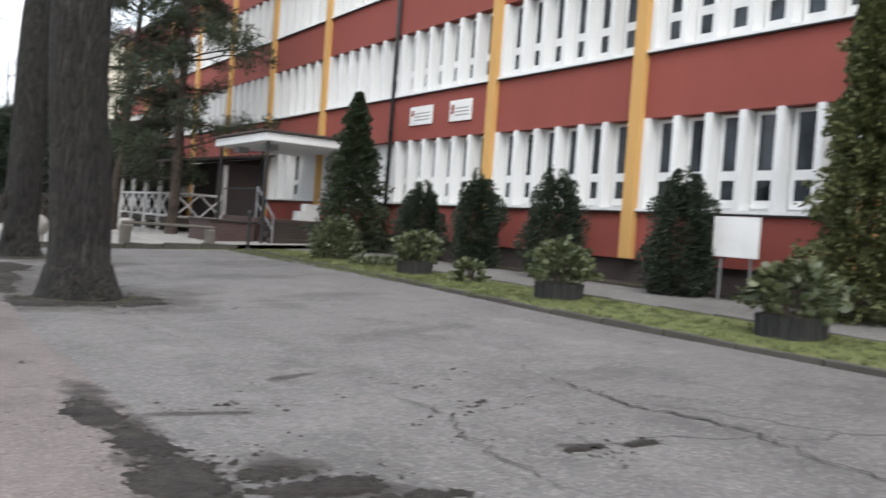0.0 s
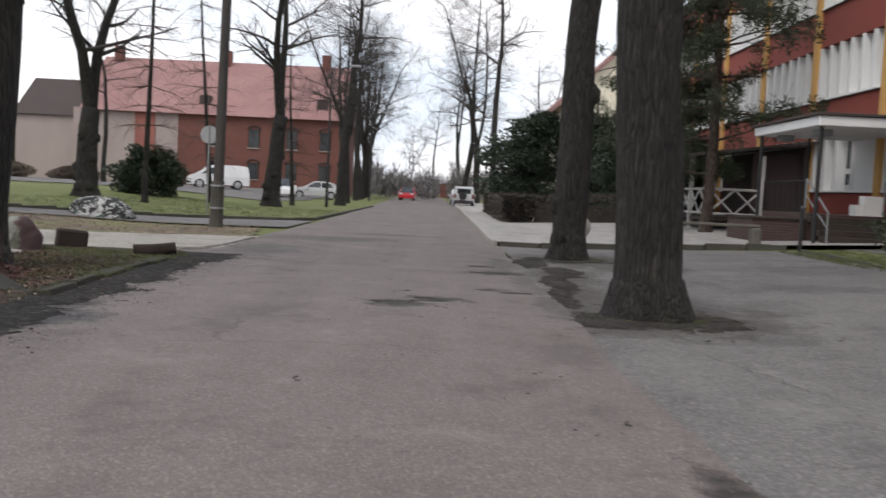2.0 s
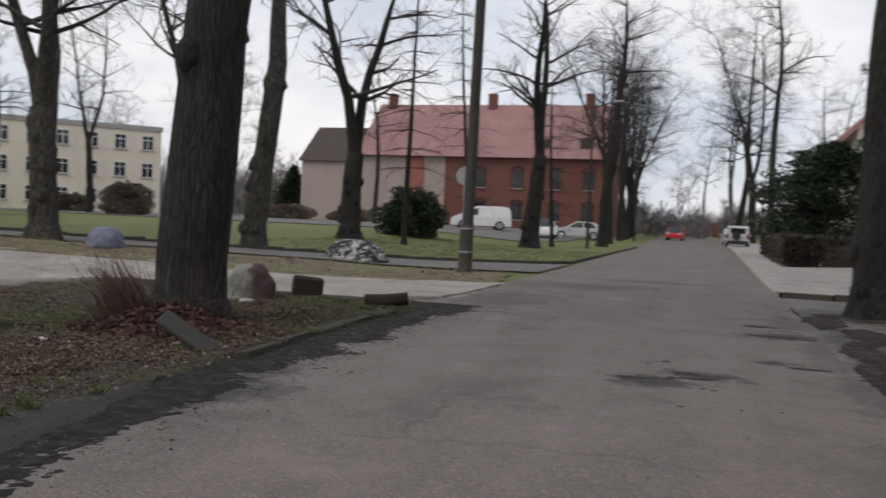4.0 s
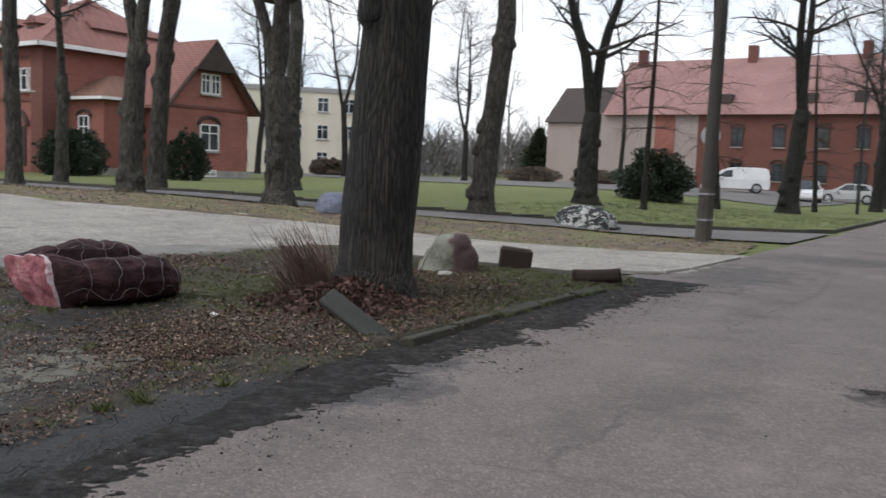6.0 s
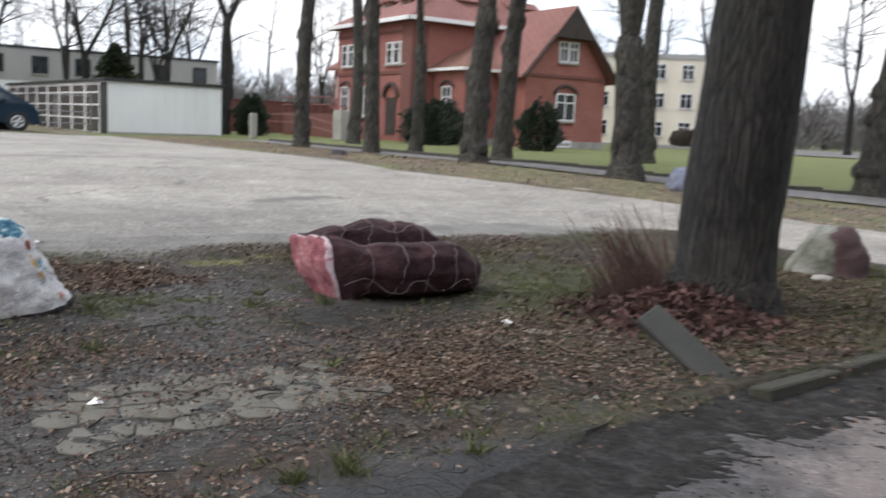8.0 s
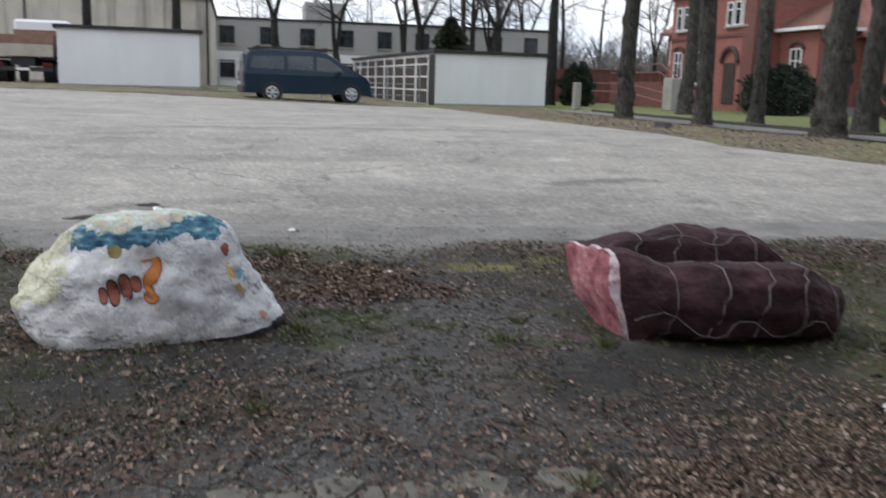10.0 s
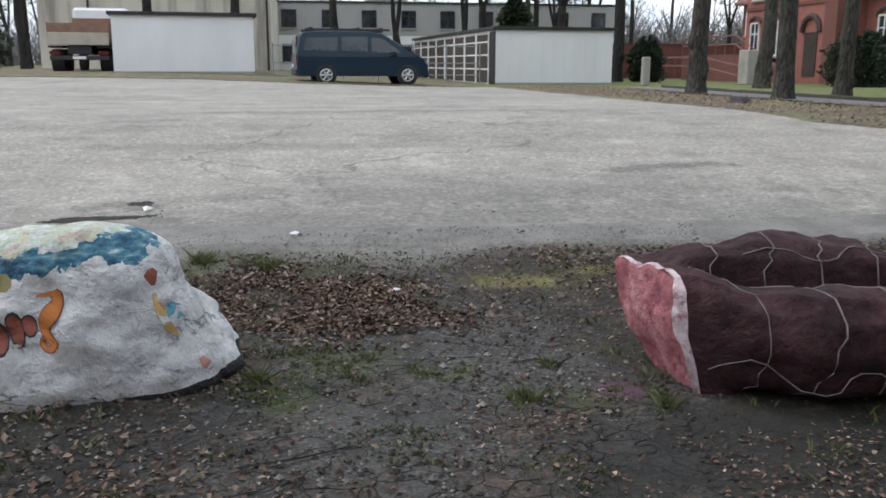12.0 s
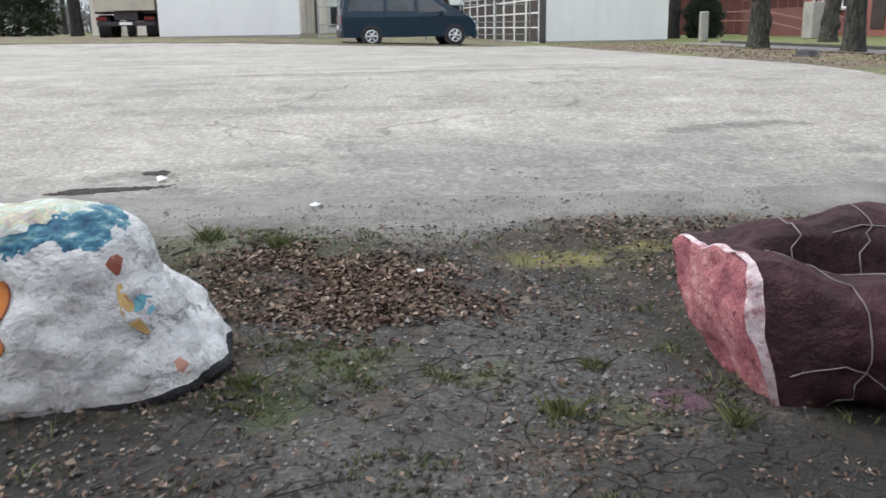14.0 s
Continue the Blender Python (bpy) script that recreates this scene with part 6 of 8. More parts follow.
ORANGE = plain("orange_paint", (0.46, 0.15, 0.025), 0.7, var=0.4, scale=30)
REDBROWN = plain("red_brown_paint", (0.26, 0.075, 0.05), 0.7, var=0.35, scale=30)
BLACKPAINT = plain("black_paint", (0.035, 0.03, 0.035), 0.7, var=0.3)
OLIVE = plain("olive_paint", (0.2, 0.17, 0.06), 0.7, var=0.4, scale=30)

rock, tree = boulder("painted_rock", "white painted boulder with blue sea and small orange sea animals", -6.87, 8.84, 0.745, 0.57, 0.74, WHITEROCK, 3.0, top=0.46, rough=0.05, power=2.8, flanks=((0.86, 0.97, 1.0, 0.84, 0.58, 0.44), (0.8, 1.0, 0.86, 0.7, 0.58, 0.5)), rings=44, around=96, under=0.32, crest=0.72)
sea = [(0.02 + 0.028 * math.sin(s * 5.5 + 0.4), 0.43 - 0.2 * s) for s in [k / 12 for k in range(13)]]
sea += [(0.02 + 0.035 * math.cos(a) - 0.005, 0.205 + 0.03 * math.sin(a)) for a in [-0.3 - 0.45 * k for k in range(9)]]
wid = [0.012, 0.022, 0.02, 0.022, 0.028, 0.033, 0.036, 0.034, 0.03, 0.025, 0.02, 0.017, 0.015] + [0.013 - 0.001 * k for k in range(9)]
sea = [(0.028 + (u - 0.02) * 0.88, 0.16 + w * 0.88) for u, w in sea]
wid = [w * 0.9 for w in wid]
sea_v, sea_f = ribbon(sea, wid)
decal(rock, tree, ribbon(sea, [w + 0.006 for w in wid]), REDBROWN, "painted_outline", lift=0.0035)
decal(rock, tree, (sea_v, sea_f), ORANGE, "painted_seahorse", "small orange painted seahorse", 0.008)
decal(rock, tree, ribbon([(0.033, 0.528), (-0.007, 0.522), (-0.032, 0.518)], [0.01, 0.006, 0.004]), ORANGE, "painted_snout", lift=0.006)
for k, (u, w, a, hgt) in enumerate(((-0.2, 0.345, 0.038, 0.036), (-0.148, 0.362, 0.05, 0.058), (-0.086, 0.387, 0.052, 0.06), (-0.034, 0.402, 0.048, 0.036))):
    lean = 0.35
    for scale, mat, lift in ((1.22, BLACKPAINT, 0.004), (1.0, REDBROWN, 0.007)):
        line = [(u - lean * hgt * s * 0.8, w + hgt * s * scale) for s in (-1, -0.7, -0.3, 0.1, 0.5, 0.8, 1)]
        width = [a * 0.5 * scale * q for q in (0.35, 0.8, 1, 1, 0.95, 0.75, 0.3)]
        decal(rock, tree, ribbon([(p - 0.025, q) for p, q in line], width), mat, "painted_fish_band", "red-brown painted fish stripe" if lift > 0.005 else "", lift)
decal(rock, tree, ribbon([(-0.17, 0.6), (-0.17, 0.58), (-0.168, 0.555), (-0.168, 0.535)], [0.015, 0.036, 0.036, 0.016]), OLIVE, "painted_turtle", "olive painted blot")

decal(rock, tree, ribbon([(0.405, 0.6), (0.407, 0.58), (0.412, 0.555), (0.416, 0.53)], [0.008, 0.024, 0.018, 0.006]), REDBROWN, "painted_star", "small red painted star")
OCHRE, SEABLUE, ROSE = plain("ochre_paint", (0.5, 0.33, 0.12), 0.7, var=0.4, scale=30), plain("sea_blue_paint", (0.12, 0.33, 0.42), 0.7, var=0.5, scale=30), plain("rose_paint", (0.55, 0.3, 0.24), 0.7, var=0.4, scale=30)
decal(rock, tree, ribbon([(0.42, 0.5), (0.432, 0.46), (0.45, 0.42), (0.475, 0.37), (0.51, 0.32)], [0.006, 0.014, 0.018, 0.016, 0.006]), OCHRE, "painted_streak", "ochre painted streak")
decal(rock, tree, ribbon([(0.475, 0.45), (0.495, 0.42), (0.52, 0.385)], [0.01, 0.026, 0.01]), SEABLUE, "painted_blot", "sea-blue painted blot")
decal(rock, tree, ribbon([(0.6, 0.22), (0.62, 0.19), (0.64, 0.16)], [0.01, 0.02, 0.008]), ROSE, "painted_blot", "faded rose painted blot")


def cut_boulder(x, y):
    """A long stone with a sheer pink end, a near shelf, a groove and a hump behind it, built of cross sections."""
    t = thing("painted_rock", "dark maroon painted boulder with a pink end and white net lines", "rock", x, y, group="painted rocks")
    near = [(-0.72, 0.13), (-0.45, 0.32), (-0.15, 0.48), (0.2, 0.54), (0.5, 0.46), (0.7, 0.28), (0.8, 0.02)]
    far = [(-0.78, -0.52), (-0.3, -0.62), (0.2, -0.64), (0.5, -0.5), (0.7, -0.3), (0.8, -0.12)]
    body = [(0.16, -0.1), (0.05, 0.08), (0.0, 0.24), (0.05, 0.42), (0.16, 0.56), (0.3, 0.66), (0.42, 0.64), (0.5, 0.58), (0.54, 0.44), (0.62, 0.48), (0.76, 0.53), (0.89, 0.53), (0.98, 0.45), (1.0, 0.3), (0.93, 0.15), (0.72, 0.07), (0.55, -0.1)]
    face = [(0.6, -0.1), (0.47, 0.05), (0.27, 0.15), (0.08, 0.33), (0.0, 0.5), (0.1, 0.535), (0.25, 0.55), (0.4, 0.57), (0.5, 0.585), (0.6, 0.59), (0.75, 0.6), (0.88, 0.58), (0.96, 0.52), (1.0, 0.38), (1.0, 0.2), (0.97, 0.05), (0.9, -0.1)]

    def value(line, q):
        for (a, p), (b, r) in zip(line, line[1:]):
            if q <= b:
                w = max(0.0, (q - a) / (b - a))
                return p + (r - p) * (w * w * (3 - 2 * w))
        return line[-1][1]

    stations = [0.0, 0.006, 0.013] + [0.013 + 0.987 * k / 40 for k in range(1, 41)]
    n = 6 * (len(body) - 1)
    rows = []
    for s in stations:
        y0 = -0.72 + 1.52 * s
        xn, xf = value(near, y0), value(far, y0)
        fb = 1 - smooth(0.03, 0.2, s)
        end = smooth(0.66, 1.0, s)
        row = []
        for k in range(n + 1):
            i, w = min(k // 6, len(body) - 2), k / 6 - min(k // 6, len(body) - 2)
            p = [body[i][c] + (body[i + 1][c] - body[i][c]) * w for c in (0, 1)]
            q = [face[i][c] + (face[i + 1][c] - face[i][c]) * w for c in (0, 1)]
            u, z = p[0] + (q[0] - p[0]) * fb, p[1] + (q[1] - p[1]) * fb
            hump = smooth(0.6, 0.3, u)
            z = z * (1 - end * (0.34 + 0.3 * (1 - smooth(0.45, 0.7, u)))) if z > 0 else z
            px = xf + (xn - xf) * u
            py = y0 + (px * 0.1 + 0.3 * max(0.0, 0.32 - z)) * (1 - smooth(0.0, 0.3, s))
            v = Vector((px, py, z))
            r = 0.05 * noise.noise(v * 2.6 + Vector((8, 0, 0))) + 0.03 * noise.noise(v * 6 + Vector((0, 8, 0))) + 0.014 * noise.noise(v * 15) + 0.03 * (0.4 - abs(noise.noise(v * 3.6 + Vector((3, 3, 0)))))
            out = Vector((u - 0.5, 0, z - 0.25)).normalized()
            v += out * r
            if s == 0.0:
                v.y -= 0.012 + 0.02 * noise.noise(v * 9)
            row.append(v)
        rows.append(row)
    v = [p for row in rows for p in row]
    w = n + 1
    f, slot = [], []
    for i in range(len(rows) - 1):
        for k in range(n):
            f.append((i * w + k, i * w + k + 1, (i + 1) * w + k + 1, (i + 1) * w + k))
            slot.append(2 if i < 2 else 0)
    # the sheer end: rings drawn in towards its middle
    mid = sum(rows[0], Vector()) / w
    prev = list(range(w))
    for q in (0.975, 0.86, 0.66, 0.46, 0.27):
        base = len(v)
        for p in rows[0]:
            g = mid + (p - mid) * q
            g.y = -0.735 + g.x * 0.1 + 0.3 * max(0.0, 0.32 - g.z) + 0.05 * noise.noise((g.x * 4, 1.0, g.z * 4)) + 0.02 * noise.noise((g.x * 11, 3.0, g.z * 11))
            v.append(g)
        for k in range(n):
            f.append((prev[k + 1], prev[k], base + k, base + k + 1))
            slot.append(2 if q > 0.9 and 24 < k < 90 else 1)
        f.append((prev[0], prev[n], base + n, base))
        slot.append(1)
        prev = list(range(base, base + w))
    hub = sum((v[k] for k in prev), Vector()) / len(prev)
    v.append(hub)
    for k in range(w):
        f.append((prev[(k + 1) % w], prev[k], len(v) - 1))
        slot.append(1)
    f.append(tuple((len(rows) - 1) * w + k for k in reversed(range(w))))
    slot.append(0)
    ob = raw("stone", v, f, MAROON, t, True)
    ob.data.materials.append(PINK)
    ob.data.materials.append(PALE_EDGE)
    for p, k in zip(ob.data.polygons, slot):
        p.material_index = k

    def net(points):
        T = Tubes()
        T.add([p + Vector((0.004, 0, 0.003)) for p in points], [0.0032 + 0.0012 * noise.noise(p * 20) for p in points], 5)
        raw("net_line", T.v, T.f, LINE, t, True)

    for s0 in (8, 15, 22, 29, 36):
        net([rows[max(3, min(len(rows) - 2, s0 + int(round(1.4 * math.sin(k * 0.17 + s0)))))][k] for k in range(22, 94, 2)])
    for k0, a, b in ((82, 3, 40), (56, 4, 38), (40, 12, 34)):
        net([rows[i][min(n, k0 + int(round(2.2 * math.sin(i * 0.55 + k0))))] for i in range(a, b)])
    return t


cut_boulder(-6.35, 12.165)

m, c, fine = paint_rock("graffiti_stone", (0.55, 0.55, 0.54), (0.22, 0.22, 0.21))
blots = m.noise(3.4, 3, 0.55, m.place((1, 1, 1.5)), 1.5)
c = m.mix(m.ramp(blots, (0.51, 1.0), (0.54, 0.0)), c, (0.02, 0.02, 0.022))
c = m.mix(m.ramp(m.noise(5.0, 3, 0.5), (0.58, 0.0), (0.61, 0.8)), c, (0.05, 0.085, 0.065))
m.color(c).bump(fine, 0.6, 0.03)
GRAFFITI = m.m
m, c, fine = paint_rock("blue_white_stone", (0.2, 0.215, 0.27), (0.06, 0.075, 0.13))
m.color(c).bump(fine, 0.6, 0.03)
BLUEROCK = m.m
m, c, fine = paint_rock("mossy_grey_stone", (0.26, 0.26, 0.23), (0.09, 0.1, 0.07))
c = m.mix(m.ramp(m.math("ADD", m.axis(m.co, "Y"), m.math("MULTIPLY", m.math("SUBTRACT", m.noise(5, 4), 0.5), 0.35)), (0.03, 0.0), (0.09, 0.9)), c, (0.06, 0.025, 0.03))
m.color(c).bump(fine, 0.6, 0.03)
MOSSROCK = m.m
boulder("painted_rock", "low boulder painted with black and white patches", -8.75, 29.3, 1.22, 0.62, 0.6, GRAFFITI, 14, turn=60, top=0.6, crest=0.55, rough=0.08)
boulder("painted_rock", "rounded boulder painted white and blue", -12.95, 23.5, 0.62, 0.45, 0.52, BLUEROCK, 15, turn=40, top=0.75, crest=0.4, power=2.1)
boulder("painted_rock", "grey painted stone with a dark red end", -5.5, 17.3, 0.45, 0.3, 0.62, MOSSROCK, 16, turn=-70, top=0.5, rings=16, around=30)
boulder("flat_stone", "small pale flat stone in the grass", -5.25, 16.75, 0.2, 0.14, 0.12, CONCRETE, 17, turn=-60, rings=10, around=20, sink=0.03)
boulder("flat_stone", "pale broken stone among the leaves", -4.6, 12.35, 0.17, 0.1, 0.1, CONCRETE, 18, turn=-50, rings=8, around=16, sink=0.03)
boulder("flat_stone", "low dark stone at the lot edge", -20.6, 18.9, 0.35, 0.25, 0.2, BLACKPAINT, 19, turn=-60, rings=8, around=16, sink=0.03)

s = thing("stone_slab", "grey stone slab leaning against the tree base", "slab", -3.45, 12.55, 0.09)
ob = part("slab", new_box(-0.36, 0.36, -0.1, 0.1, -0.03, 0.03, bevel=0.012), SLATE, s)
s.matrix_basis = pose(-3.42, 12.55, 0.19, 34, 32, 14)
s = thing("log", "short rotten log on the verge", "log", -3.35, 17.75, 0.14)
T = Tubes()
stem(T, random.Random(4), Vector((0, -0.34, 0)), Vector((0, 1, 0)), 0.66, 0.105, 0.095, 14, 8, 0.01, 0.25)
T.f.append(tuple(range(14)))
raw("wood", T.v, T.f, LOGWOOD, s, True)
s.matrix_basis = pose(-3.4, 17.75, 0.125, 0, 0, -66)
s = thing("wood_block", "dark rotten sawn wood block", "wood block", -5.15, 18.6)
part("block", new_box(-0.25, 0.25, -0.17, 0.17, -0.03, 0.3, bevel=0.035), LOGWOOD, s)
s.matrix_basis = pose(-5.15, 18.6, 0.06, 0, 6, 30)

# ---- vehicles ----
TYRE = plain("tyre_rubber", (0.02, 0.02, 0.02), 0.85, var=0.3)
ALLOY = plain("alloy_rim", (0.55, 0.56, 0.57), 0.35, 0.8, var=0.15)
LAMPGLASS = plain("headlamp_plastic", (0.62, 0.64, 0.66), 0.15, var=0.1)
TAIL = plain("tail_lamp_plastic", (0.12, 0.01, 0.01), 0.2, var=0.1)


def paint(name, c):
    m = Mat(name, 0.3, 0.0)
    m.b.inputs["Specular IOR Level"].default_value = 0.3
    m.color(m.ramp(m.noise(1.5, 4), (0.3, tuple(x * 0.85 for x in c)), (0.7, c)))
    m.b.inputs["Coat Weight"].default_value = 0.25
    return m.m


def wheel(parent, x, y, r, w):
    t = part("wheel", rod(bmesh.new(), (x, y - w / 2, r), (x, y + w / 2, r), r, n=22), TYRE, parent)
    out = 1 if y > 0 else -1
    rim = bmesh.new()
    yy = y + out * (w / 2 + 0.004)
    rod(rim, (x, yy - out * 0.02, r), (x, yy + out * 0.008, r), r * 0.24, n=12)
    for k in range(6):
        a = 6.283 * k / 6
        rod(rim, (x, yy, r), (x + r * 0.62 * math.cos(a), yy, r + r * 0.62 * math.sin(a)), 0.045, n=4)
    n = 20
    for k in range(n):
        a, b = 6.283 * k / n, 6.283 * (k + 1) / n
        rod(rim, (x + r * 0.64 * math.cos(a), yy, r + r * 0.64 * math.sin(a)), (x + r * 0.64 * math.cos(b), yy, r + r * 0.64 * math.sin(b)), 0.03, n=4)
    part("rim", rim, ALLOY, t)


def vehicle(name, label, x, y, turn, mat, length, width, profile, glass, wheels, r, rack=False, group="parked vehicles", spare=False):
    """A vehicle whose nose points along local +x. profile: side outline; glass: side-window quads; wheels: axle places."""
    t = thing(name, label, "van" if "van" in name else "car", x, y, turn=turn, group=group)
    hw = width / 2
    top = max(p[1] for p in profile)
    belt = 0.52 * top
    ring = []
    for (ax, az), (bx, bz) in zip(profile, profile[1:] + profile[:1]):
        ring.append((ax, az))
        if (az - belt) * (bz - belt) < 0:
            w = (belt - az) / (bz - az)
            ring.append((ax + (bx - ax) * w, belt))
    bm = bmesh.new()
    rows = []
    for s in (-1, -0.94, 0.94, 1):
        edge = abs(s) > 0.97
        row = []
        for px, pz in ring:
            lean = max(0.0, (pz - belt) / (top - belt)) * 0.13 * hw
            row.append(bm.verts.new((px * (0.985 if edge else 1.0), s * (hw - lean), pz - (0.03 if edge and pz > top - 0.25 else 0.0))))
        rows.append(row)
    n = len(ring)
    for a, b in zip(rows, rows[1:]):
        for i in range(n):
            bm.faces.new((a[i], a[(i + 1) % n], b[(i + 1) % n], b[i]))
    for row in (rows[0], rows[-1]):
        bm.faces.new([q for q, (px, pz) in zip(row, ring) if pz <= belt + 1e-6])
        bm.faces.new([q for q, (px, pz) in zip(row, ring) if pz >= belt - 1e-6])
    bmesh.ops.recalc_face_normals(bm, faces=bm.faces)
    part("body", bm, mat, t)
    for quad in glass:
        for s in (-1, 1):
            g = bmesh.new()
            vs = []
            for px, pz in quad:
                lean = max(0.0, (pz - belt) / (top - belt)) * 0.13 * hw
                vs.append((px, s * (hw - lean + 0.006), pz))
            lo = [g.verts.new(p) for p in vs]
            hi = [g.verts.new((p[0], p[1] - s * 0.012, p[2])) for p in vs]
            g.faces.new(lo)
            g.faces.new(hi[::-1])
            for i in range(len(lo)):
                g.faces.new((lo[i], lo[(i + 1) % len(lo)], hi[(i + 1) % len(lo)], hi[i]))
            bmesh.ops.recalc_face_normals(g, faces=g.faces)
            part("side_window", g, CARGLASS, t)
    for ax in wheels:
        for s in (-1, 1):
            part("wheel_arch", rod(bmesh.new(), (ax, s * (hw - 0.2), r), (ax, s * (hw + 0.002), r), r * 1.16, n=18), BLACKPAINT, t)
            wheel(t, ax, s * (hw - 0.09), r, 0.2)
    nose, tail = max(p[0] for p in profile), min(p[0] for p in profile)
    for s in (-1, 1):
        part("headlight", new_box(nose - 0.32, nose - 0.05, s * (hw - 0.22) - 0.16, s * (hw - 0.22) + 0.17, 0.62, 0.84, bevel=0.03), LAMPGLASS, t)
        part("tail_light", new_box(tail - 0.012, tail + 0.1, s * (hw - 0.12) - 0.09, s * (hw - 0.12) + 0.09, 0.75, 1.1, bevel=0.015), TAIL, t)
        part("mirror", new_box(nose - 1.45, nose - 1.25, s * (hw + 0.1) - 0.08, s * (hw + 0.1) + 0.08, belt + 0.02, belt + 0.2, bevel=0.03), mat, t)
    part("bumper", new_box(tail - 0.04, tail + 0.2, -hw + 0.06, hw - 0.06, 0.32, 0.58, bevel=0.04), BLACKPAINT, t)
    part("front_bumper", new_box(nose - 0.2, nose + 0.04, -hw + 0.08, hw - 0.08, 0.26, 0.52, bevel=0.04), mat, t)
    part("rear_window", new_box(tail + (0.02 if rack or spare else 0.25), tail + (0.06 if rack or spare else 0.5), -hw + 0.3, hw - 0.3, belt + 0.1, top - 0.2), CARGLASS, t)
    part("number_plate", new_box(tail - 0.05, tail - 0.04, -0.26, 0.26, 0.62, 0.73), WHITEFRAME, t)
    # windscreen laid on the slope of the profile
    slope = [p for p in profile if p[1] >= belt * 0.95 and p[0] > 0]
    if len(slope) >= 2:
        a, b = max(slope, key=lambda p: p[0]), min((p for p in profile if p[1] > top - 0.12 and p[0] > 0), key=lambda p: -p[0])
        g = bmesh.new()
        vs = []
        for (px, pz), q in ((a, 0.86), (b, 0.76)):
            for s in (-1, 1):
                vs.append(g.verts.new((px + 0.012, s * hw * q, pz + 0.012)))
        g.faces.new((vs[0], vs[1], vs[3], vs[2]))
        bmesh.ops.solidify(g, geom=g.faces[:], thickness=0.01)
        part("windscreen", g, CARGLASS, t)
    if rack:
        for k in range(4):
            part("roof_bar", new_box(-1.9 + 0.85 * k, -1.83 + 0.85 * k, -hw * 0.8, hw * 0.8, top + 0.07, top + 0.12), BLACKPAINT, t)
        for s in (-1, 1):
            part("roof_rail", new_box(-2.1, 1.0, s * hw * 0.74 - 0.03, s * hw * 0.74 + 0.03, top - 0.01, top + 0.075), BLACKPAINT, t)
    if spare:
        part("spare_wheel", rod(bmesh.new(), (tail - 0.2, 0.1, 0.95), (tail - 0.01, 0.1, 0.95), 0.33, n=18), TYRE, t)
    return t


VAN = [(-2.43, 0.3), (-2.46, 0.85), (-2.42, 1.3), (-2.32, 1.72), (-2.2, 1.86), (-1.5, 1.92), (0.2, 1.91), (0.65, 1.83), (0.95, 1.7), (1.6, 1.26), (2.0, 1.08), (2.26, 0.93), (2.4, 0.72), (2.44, 0.3)]
VANGLASS = [[(-2.2, 1.22), (-0.95, 1.2), (-0.95, 1.68), (-2.1, 1.66)], [(-0.82, 1.2), (0.15, 1.18), (0.15, 1.7), (-0.82, 1.7)], [(0.28, 1.16), (1.38, 1.14), (1.2, 1.3), (0.72, 1.64), (0.28, 1.69)]]
vehicle("van", "dark blue passenger van with black roof bars", -37.0, 11.95, 96, paint("dark_blue_paint", (0.008, 0.026, 0.046)), 5.0, 1.9, VAN, VANGLASS, (-1.4, 1.62), 0.33, rack=True)
CAR = [(-2.05, 0.32), (-2.1, 0.75), (-1.95, 0.95), (-1.45, 1.36), (-0.9, 1.46), (0.1, 1.45), (0.95, 0.98), (1.75, 0.85), (2.05, 0.62), (2.05, 0.3)]
CARSIDE = [[(-1.5, 0.95), (-0.5, 0.95), (-0.5, 1.36), (-1.2, 1.32)], [(-0.42, 0.95), (0.7, 0.95), (0.1, 1.36), (-0.42, 1.38)]]
SUV = [(-2.0, 0.4), (-2.05, 1.0), (-1.95, 1.62), (-1.4, 1.74), (0.2, 1.72), (0.85, 1.15), (1.8, 1.0), (2.0, 0.75), (2.0, 0.4)]
SUVSIDE = [[(-1.75, 1.1), (-0.9, 1.1), (-0.9, 1.6), (-1.7, 1.58)], [(-0.8, 1.1), (0.65, 1.1), (0.1, 1.6), (-0.8, 1.62)]]
SILVER, WHITEPAINT, REDPAINT = paint("silver_paint", (0.5, 0.51, 0.52)), paint("white_car_paint", (0.75, 0.76, 0.77)), paint("red_car_paint", (0.55, 0.03, 0.04))
vehicle("suv_car", "silver off-road car with a spare wheel on its back", 2.9, 80, 90, SILVER, 4, 1.75, SUV, SUVSIDE, (-1.25, 1.3), 0.36, spare=True)
vehicle("red_car", "small red car parked at the road end", -2.9, 104, 268, REDPAINT, 4, 1.7, CAR, CARSIDE, (-1.3, 1.3), 0.31)
vehicle("silver_car", "silver car parked behind the off-road car", 2.7, 90, 90, SILVER, 4, 1.7, CAR, CARSIDE, (-1.3, 1.3), 0.31)
vehicle("green_car", "dark car parked beside the pavement", 6.2, 84, 90, paint("dark_green_paint", (0.05, 0.07, 0.06)), 4, 1.7, CAR, CARSIDE, (-1.3, 1.3), 0.31)
vehicle("white_car", "white saloon car parked in the yard", -11.2, 71.5, 285, WHITEPAINT, 4, 1.7, CAR, CARSIDE, (-1.3, 1.3), 0.31)
vehicle("pale_car", "pale car parked sideways in the yard", -9.6, 78, 190, SILVER, 4, 1.7, CAR, CARSIDE, (-1.3, 1.3), 0.31)
vehicle("white_van", "white delivery van parked before the brick building", -17.3, 76, 200, WHITEPAINT, 5, 1.95, VAN, VANGLASS[2:], (-1.5, 1.5), 0.34)
vehicle("grey_car", "grey car at the lawn edge far off", -19.5, 66, 170, paint("grey_car_paint", (0.12, 0.13, 0.13)), 4, 1.7, CAR, CARSIDE, (-1.3, 1.3), 0.31)
